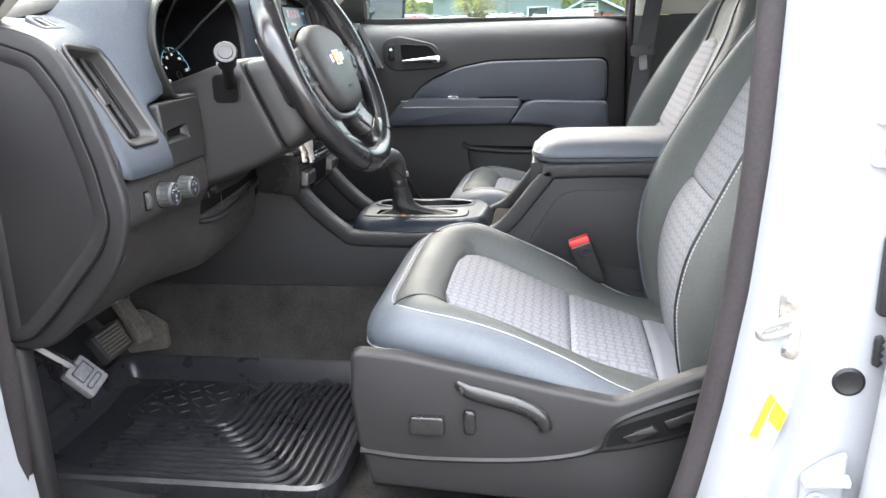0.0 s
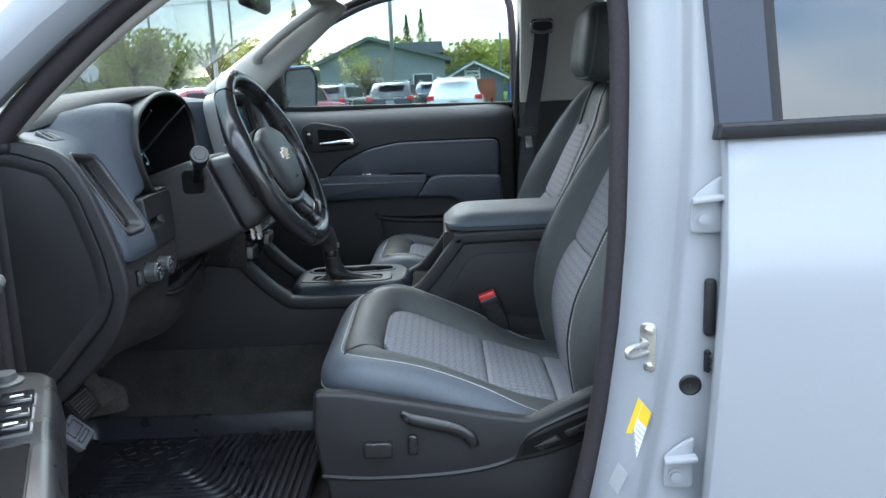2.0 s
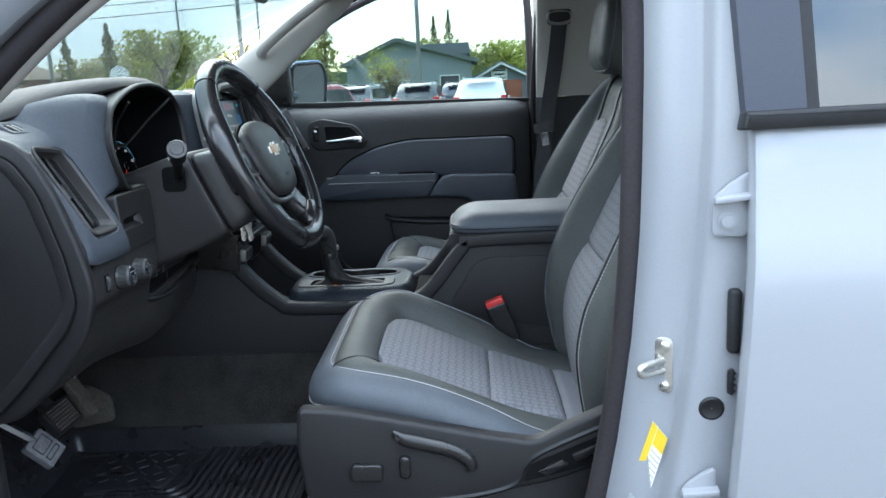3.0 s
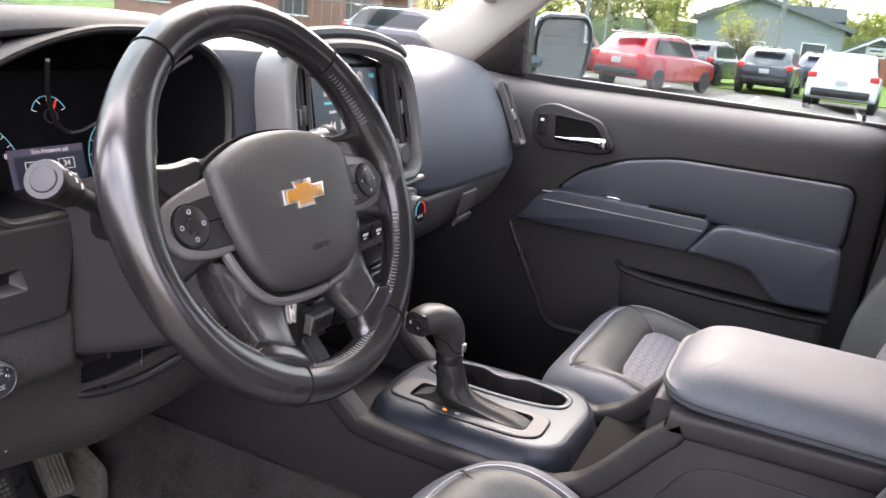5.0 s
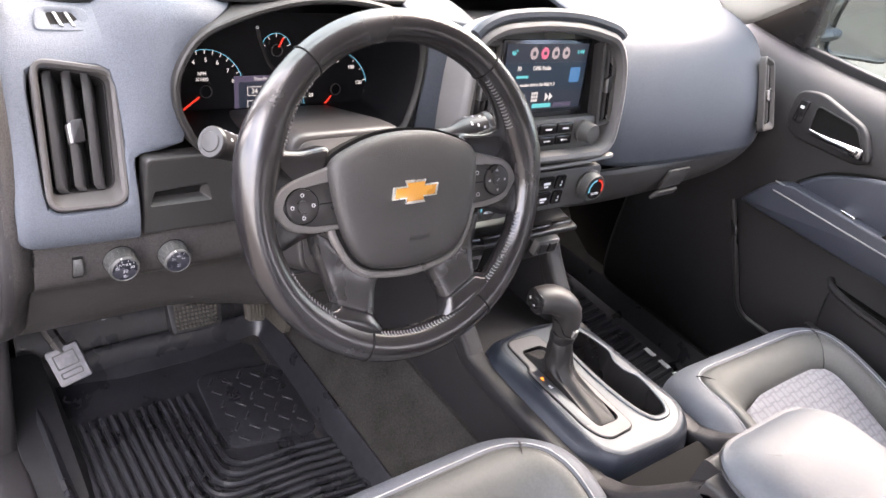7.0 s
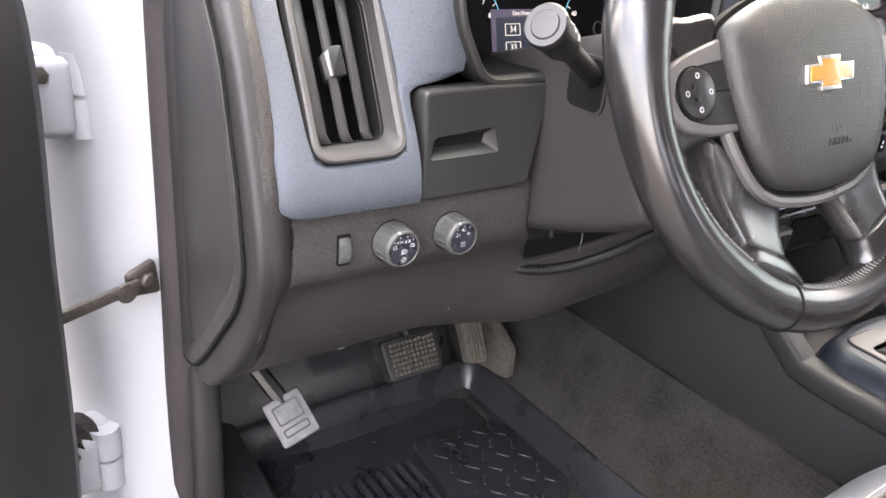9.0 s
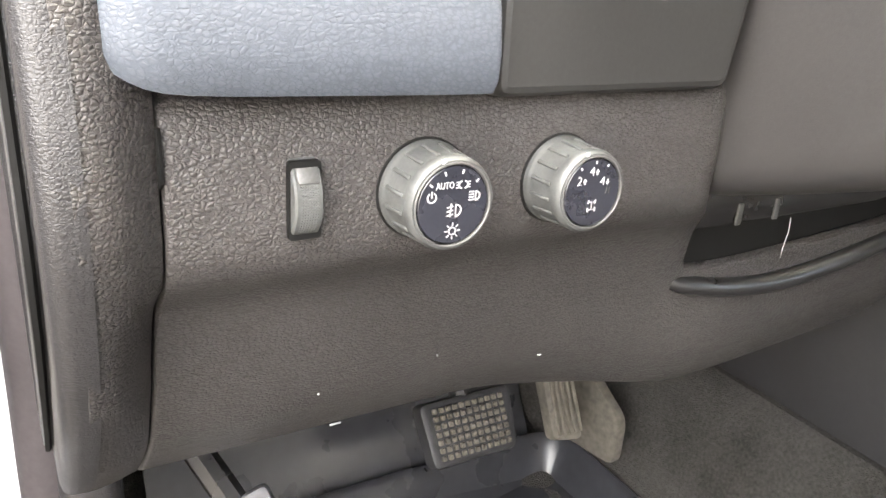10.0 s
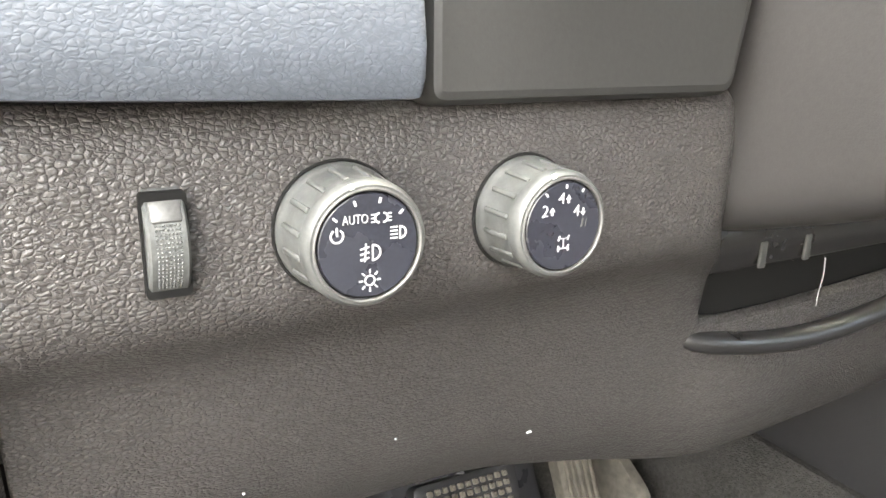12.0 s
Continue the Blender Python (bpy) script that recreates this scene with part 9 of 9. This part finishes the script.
# ---- parked cars ----
def parked(name, label, cx, cy, yaw, paint, kind="suv"):
    """A parked sport utility, tail towards the lot (local +y ahead)."""
    t = thing(name, (cx, cy, 0), label, "car", "parked cars")
    M = Matrix.Translation((cx, cy, 0)) @ Matrix.Rotation(radians(yaw), 4, "Z")
    rings = []
    for y, w, zb, zt in ((-2.25, 0.80, 0.45, 0.98), (-2.2, 0.90, 0.36, 1.03), (-1.9, 0.93, 0.30, 1.06), (-0.6, 0.94, 0.28, 1.05), (0.9, 0.94, 0.28, 1.02), (1.9, 0.90, 0.30, 0.95), (2.25, 0.78, 0.40, 0.80)):
        rings.append([M @ Vector((p.x, y, p.y)) for p in rpoly(box2(-w, zb, w, zt), 0.12, 3)])
    soften(part("body", loft(rings), paint, t), 1)
    cab = []
    for y, w, z in ((-2.1, 0.80, 1.04), (-1.9, 0.78, 1.25), (-1.65, 0.72, 1.52), (-1.3, 0.68, 1.62), (0.0, 0.68, 1.64), (0.55, 0.66, 1.55), (1.15, 0.74, 1.02)):
        cab.append([M @ Vector((s * w * k, y, zz)) for s, k, zz in ((-1, 1.12, 1.0), (-1, 1.0, z - 0.07), (-1, 0.86, z), (1, 0.86, z), (1, 1.0, z - 0.07), (1, 1.12, 1.0))])
    part("cabin", loft(cab), paint, t)
    part("rear_window", prism(rpoly([(-0.60, 1.12), (0.60, 1.12), (0.54, 1.44), (-0.54, 1.44)], 0.06), 0.0, 0.02, M @ basis((0, -2.13, 0.0), (1, 0, 0), (0, 0.55, 1)) @ shift(0, 0.02, 0.0)), dark_pane, t)
    for s in (-1, 1):
        part("side_window", prism(rpoly([(-1.5, 1.08), (0.75, 1.06), (0.35, 1.46), (-1.35, 1.48)], 0.08), -0.02, 0.02, M @ Matrix(((0, 0, s, s * 0.745), (1, 0, 0, 0), (0, 1, 0, 0), (0, 0, 0, 1)))), dark_pane, t)
        part("tail_lamp", rbox((s * 0.78, -2.20, 0.98), (0.24, 0.12, 0.16), 0.03, 2, M), red_plastic, t, "red tail lamp")
        part("roof_rail", tube([M @ Vector((s * 0.60, y, z)) for y, z in ((-1.5, 1.60), (-1.3, 1.68), (0.0, 1.69), (0.3, 1.62))], 0.02, 6), pole_grey, t)
        for y in (-1.35, 1.40):
            wm = M @ Matrix.Translation((s * 0.84, y, 0.34)) @ Matrix.Rotation(radians(90), 4, "Y")
            w = part("wheel", lathe([(0.20, -0.11), (0.31, -0.11), (0.34, -0.08), (0.34, 0.08), (0.31, 0.11), (0.20, 0.11)], wm, 24), rubber, t, "black tyre")
            part("rim", lathe([(0.21, -0.09), (0.22, 0.0), (0.21, 0.09), (0.05, 0.06), (0.0, 0.06)], wm, 16), satin, w)
    part("plate", rbox((0, -2.27, 0.82), (0.32, 0.03, 0.16), 0.01, 1, M), paper, t, "pale number plate, plain")
    part("bumper", rbox((0, -2.22, 0.52), (1.5, 0.16, 0.22), 0.05, 2, M), smooth_plastic, t)
    part("spoiler", rbox((0, -1.78, 1.60), (1.1, 0.30, 0.05), 0.02, 2, M), paint, t)
    return t


def car_paint(name, c):
    return Paint(name, c, 0.28, spec=0.5, coat=0.8).wear(1.5, 0.05, 60, 0.03).m


red = car_paint("red_car_paint", (0.36, 0.006, 0.012))
dark_red = car_paint("dark_red_car_paint", (0.16, 0.012, 0.02))
black = car_paint("black_car_paint", (0.012, 0.014, 0.022))
silver = car_paint("white_suv_paint", (0.72, 0.75, 0.77))
blue_d = car_paint("dark_blue_car_paint", (0.02, 0.03, 0.06))
parked("parked_suv", "white sport utility parked tail to the lot", 0.85, 25.8, -4, silver)
parked("parked_suv", "black sport utility parked before the house", -1.55, 30.2, -3, black)
parked("parked_suv", "black sport utility beside the red one", -4.0, 32.0, -12, black)
parked("parked_suv", "bright red sport utility parked tail to the lot", -4.5, 24.2, -20, red)
parked("parked_suv", "dark red pickup at the row's end", -7.6, 24.2, -28, dark_red)
parked("parked_suv", "dark blue car far behind the row", -0.1, 41.0, -5, blue_d)
parked("parked_suv", "white car seen past the windscreen", -13.5, 27.0, -60, silver)
parked("parked_suv", "dark car parked ahead of the truck", -12.0, 22.0, -60, black)

# ---- poles and wires ----
def pole(x, y, h, r, label, arm=False):
    t = thing("light_pole", (x, y, 0), label, "pole")
    part("post", tube([(x, y, 0), (x, y, h)], [r, r * 0.7], 10), pole_grey, t)
    if arm:
        part("arm", rbox((x - 0.6, y, h), (1.2, 0.12, 0.1), 0.02), pole_grey, t)
    return t


pole(-1.95, 36.0, 12.0, 0.11, "grey light pole by the parked cars")
pole(-10.1, 35.0, 12.0, 0.11, "grey light pole at the lot edge")
pole(-17.6, 32.0, 7.0, 0.10, "grey lamp post with an arm", True)
pole(-16.9, 46.0, 7.4, 0.09, "thin grey utility pole")
pole(-13.6, 52.0, 9.5, 0.09, "slim grey utility pole")
pole(5.0, 60.0, 5.2, 0.10, "short wooden utility pole")
t_sg = thing("round_sign", (-14.2, 31.0, 0), "round white sign on a post", "sign")
part("disc", lathe([(0.38, -0.02), (0.38, 0.02), (0.0, 0.02)], basis((-14.2, 31.0, 2.5), (0.9, 0.42, 0), (0, 0, 1)), 20), trim_white, t_sg)
part("post", tube([(-14.2, 31.02, 0), (-14.2, 31.02, 2.5)], 0.05, 8), pole_grey, t_sg)
t_pw = thing("power_line", (-60, 48, 0), "thin black overhead power lines between wooden poles", "power line")
for x in (-60, 40):
    part("post", tube([(x, 48.5, 0), (x, 48.5, 10.0)], [0.16, 0.11], 8), pole_grey, t_pw)
    part("crossarm", rbox((x, 48.5, 8.2), (0.15, 1.6, 3.2), 0.05), pole_grey, t_pw)
for z0, z1, zz in ((7.2, 8.6, 48), (6.5, 7.9, 48), (8.3, 9.6, 49)):
    part("wire", tube([(-60 + 10 * k, zz, z0 + (z1 - z0) * k / 10 - 0.6 * math.sin(math.pi * (k % 5) / 5)) for k in range(11)], 0.025, 5), rubber, t_pw)
t_fn = thing("fence", (-22, 38, 0), "thin dark rail fence on the verge", "fence")
for k in range(24):
    part("picket", tube([(-26.0 + 0.5 * k, 33.6 + 0.15 * k, 0.1), (-26.0 + 0.5 * k, 33.6 + 0.15 * k, 2.0)], 0.03, 5), pole_grey, t_fn)
for z in (0.4, 1.8):
    part("rail", tube([(-26, 33.6, z), (-14.5, 37.05, z)], 0.03, 5), pole_grey, t_fn)

# ---- trees ----
GREEN, LIME, TAN, DARK = (0.19, 0.21, 0.09), (0.42, 0.44, 0.05), (0.25, 0.20, 0.10), (0.035, 0.065, 0.03)
tree("maple_tree", (-15.5, 39.0, 0), 4.8, 3.0, (0.25, 0.27, 0.06), "bright yellow-green spring tree", 2600, seed=3)
tree("spruce_tree", (-16.8, 36.0, 0), 5.1, 2.9, (0.06, 0.085, 0.055), "dark green conifer behind the lamp post", 1500, True, seed=5)
tree("spruce_tree", (-19.1, 36.4, 0), 4.7, 2.6, (0.06, 0.085, 0.055), "dark green conifer behind the fence", 1200, True, seed=6)
tree("bare_tree", (-13.4, 46.0, 0), 5.6, 3.4, TAN, "bare twiggy tree by the road", 500, bare=True, seed=8)
tree("spruce_tree", (-9.3, 52.0, 0), 7.2, 4.2, (0.20, 0.21, 0.07), "tall spruce beside the grey house", 2200, True, seed=9)
tree("spruce_tree", (-2.8, 76.0, 0), 8.2, 3.6, DARK, "dark spruce behind the house", 1500, True, seed=11)
tree("spruce_tree", (-1.4, 78.0, 0), 8.9, 3.6, DARK, "dark spruce behind the house", 1500, True, seed=12)
tree("young_tree", (-5.3, 48.5, 0), 4.2, 1.9, LIME, "small yellow-green tree before the house", 420, seed=14)
tree("flowering_tree", (-4.6, 48.0, 0), 3.2, 2.4, (0.24, 0.17, 0.15), "pinkish budding shrub before the house", 420, seed=15)
rt = random.Random(21)
for k in range(16):
    x = -40 + 5.0 * k + rt.uniform(-1.5, 1.5)
    y = 76 + rt.uniform(-4, 10)
    c = rt.choice((GREEN, (0.30, 0.33, 0.07), (0.36, 0.31, 0.20), (0.20, 0.22, 0.10)))
    h = rt.uniform(5.0, 7.2) if x < 3 else rt.uniform(5.4, 8.2)
    tree("woodland_tree", (x, y, 0), h, 5.6, c, "leafy spring tree in the wood behind the houses", 1300, seed=30 + k)
alone("backdrop_wood", loft([[Vector((-140 + 10 * k, 120 + 6 * math.sin(k * 1.7), z * (4.6 + 1.6 * math.sin(k * 2.3) + 0.8 * math.sin(k * 5.1)))) for k in range(31)] for z in (0.0, 0.5, 0.85, 1.0)], closed=False, caps=False), Paint("far_wood", (0.10, 0.125, 0.06), 0.95).wear(0.25, 0.5, 1.5).m, "distant wood on the horizon", "far trees", "structure")
alone("backdrop_wood", loft([[Vector((-120 + 6 * math.sin(k * 1.7), 120 - 12 * k, z * (5.0 + 1.6 * math.sin(k * 2.3) + 0.8 * math.sin(k * 5.1)))) for k in range(24)] for z in (0.0, 0.5, 0.85, 1.0)], closed=False, caps=False), bpy.data.materials["far_wood"], "distant wood on the horizon", "far trees", "structure")
t_bin = thing("recycling_bin", (5.6, 57, 0), "blue plastic bin by the workshop", "bin")
part("body", rbox((5.6, 57.0, 0.65), (0.7, 0.7, 1.3), 0.08), Paint("blue_bin", (0.02, 0.10, 0.34), 0.5).wear(2, 0.1, 20).m, t_bin)
part("lid", rbox((5.6, 57.0, 1.33), (0.76, 0.76, 0.08), 0.03), Paint("blue_lid", (0.02, 0.09, 0.30), 0.5).wear(2, 0.1, 20).m, t_bin)
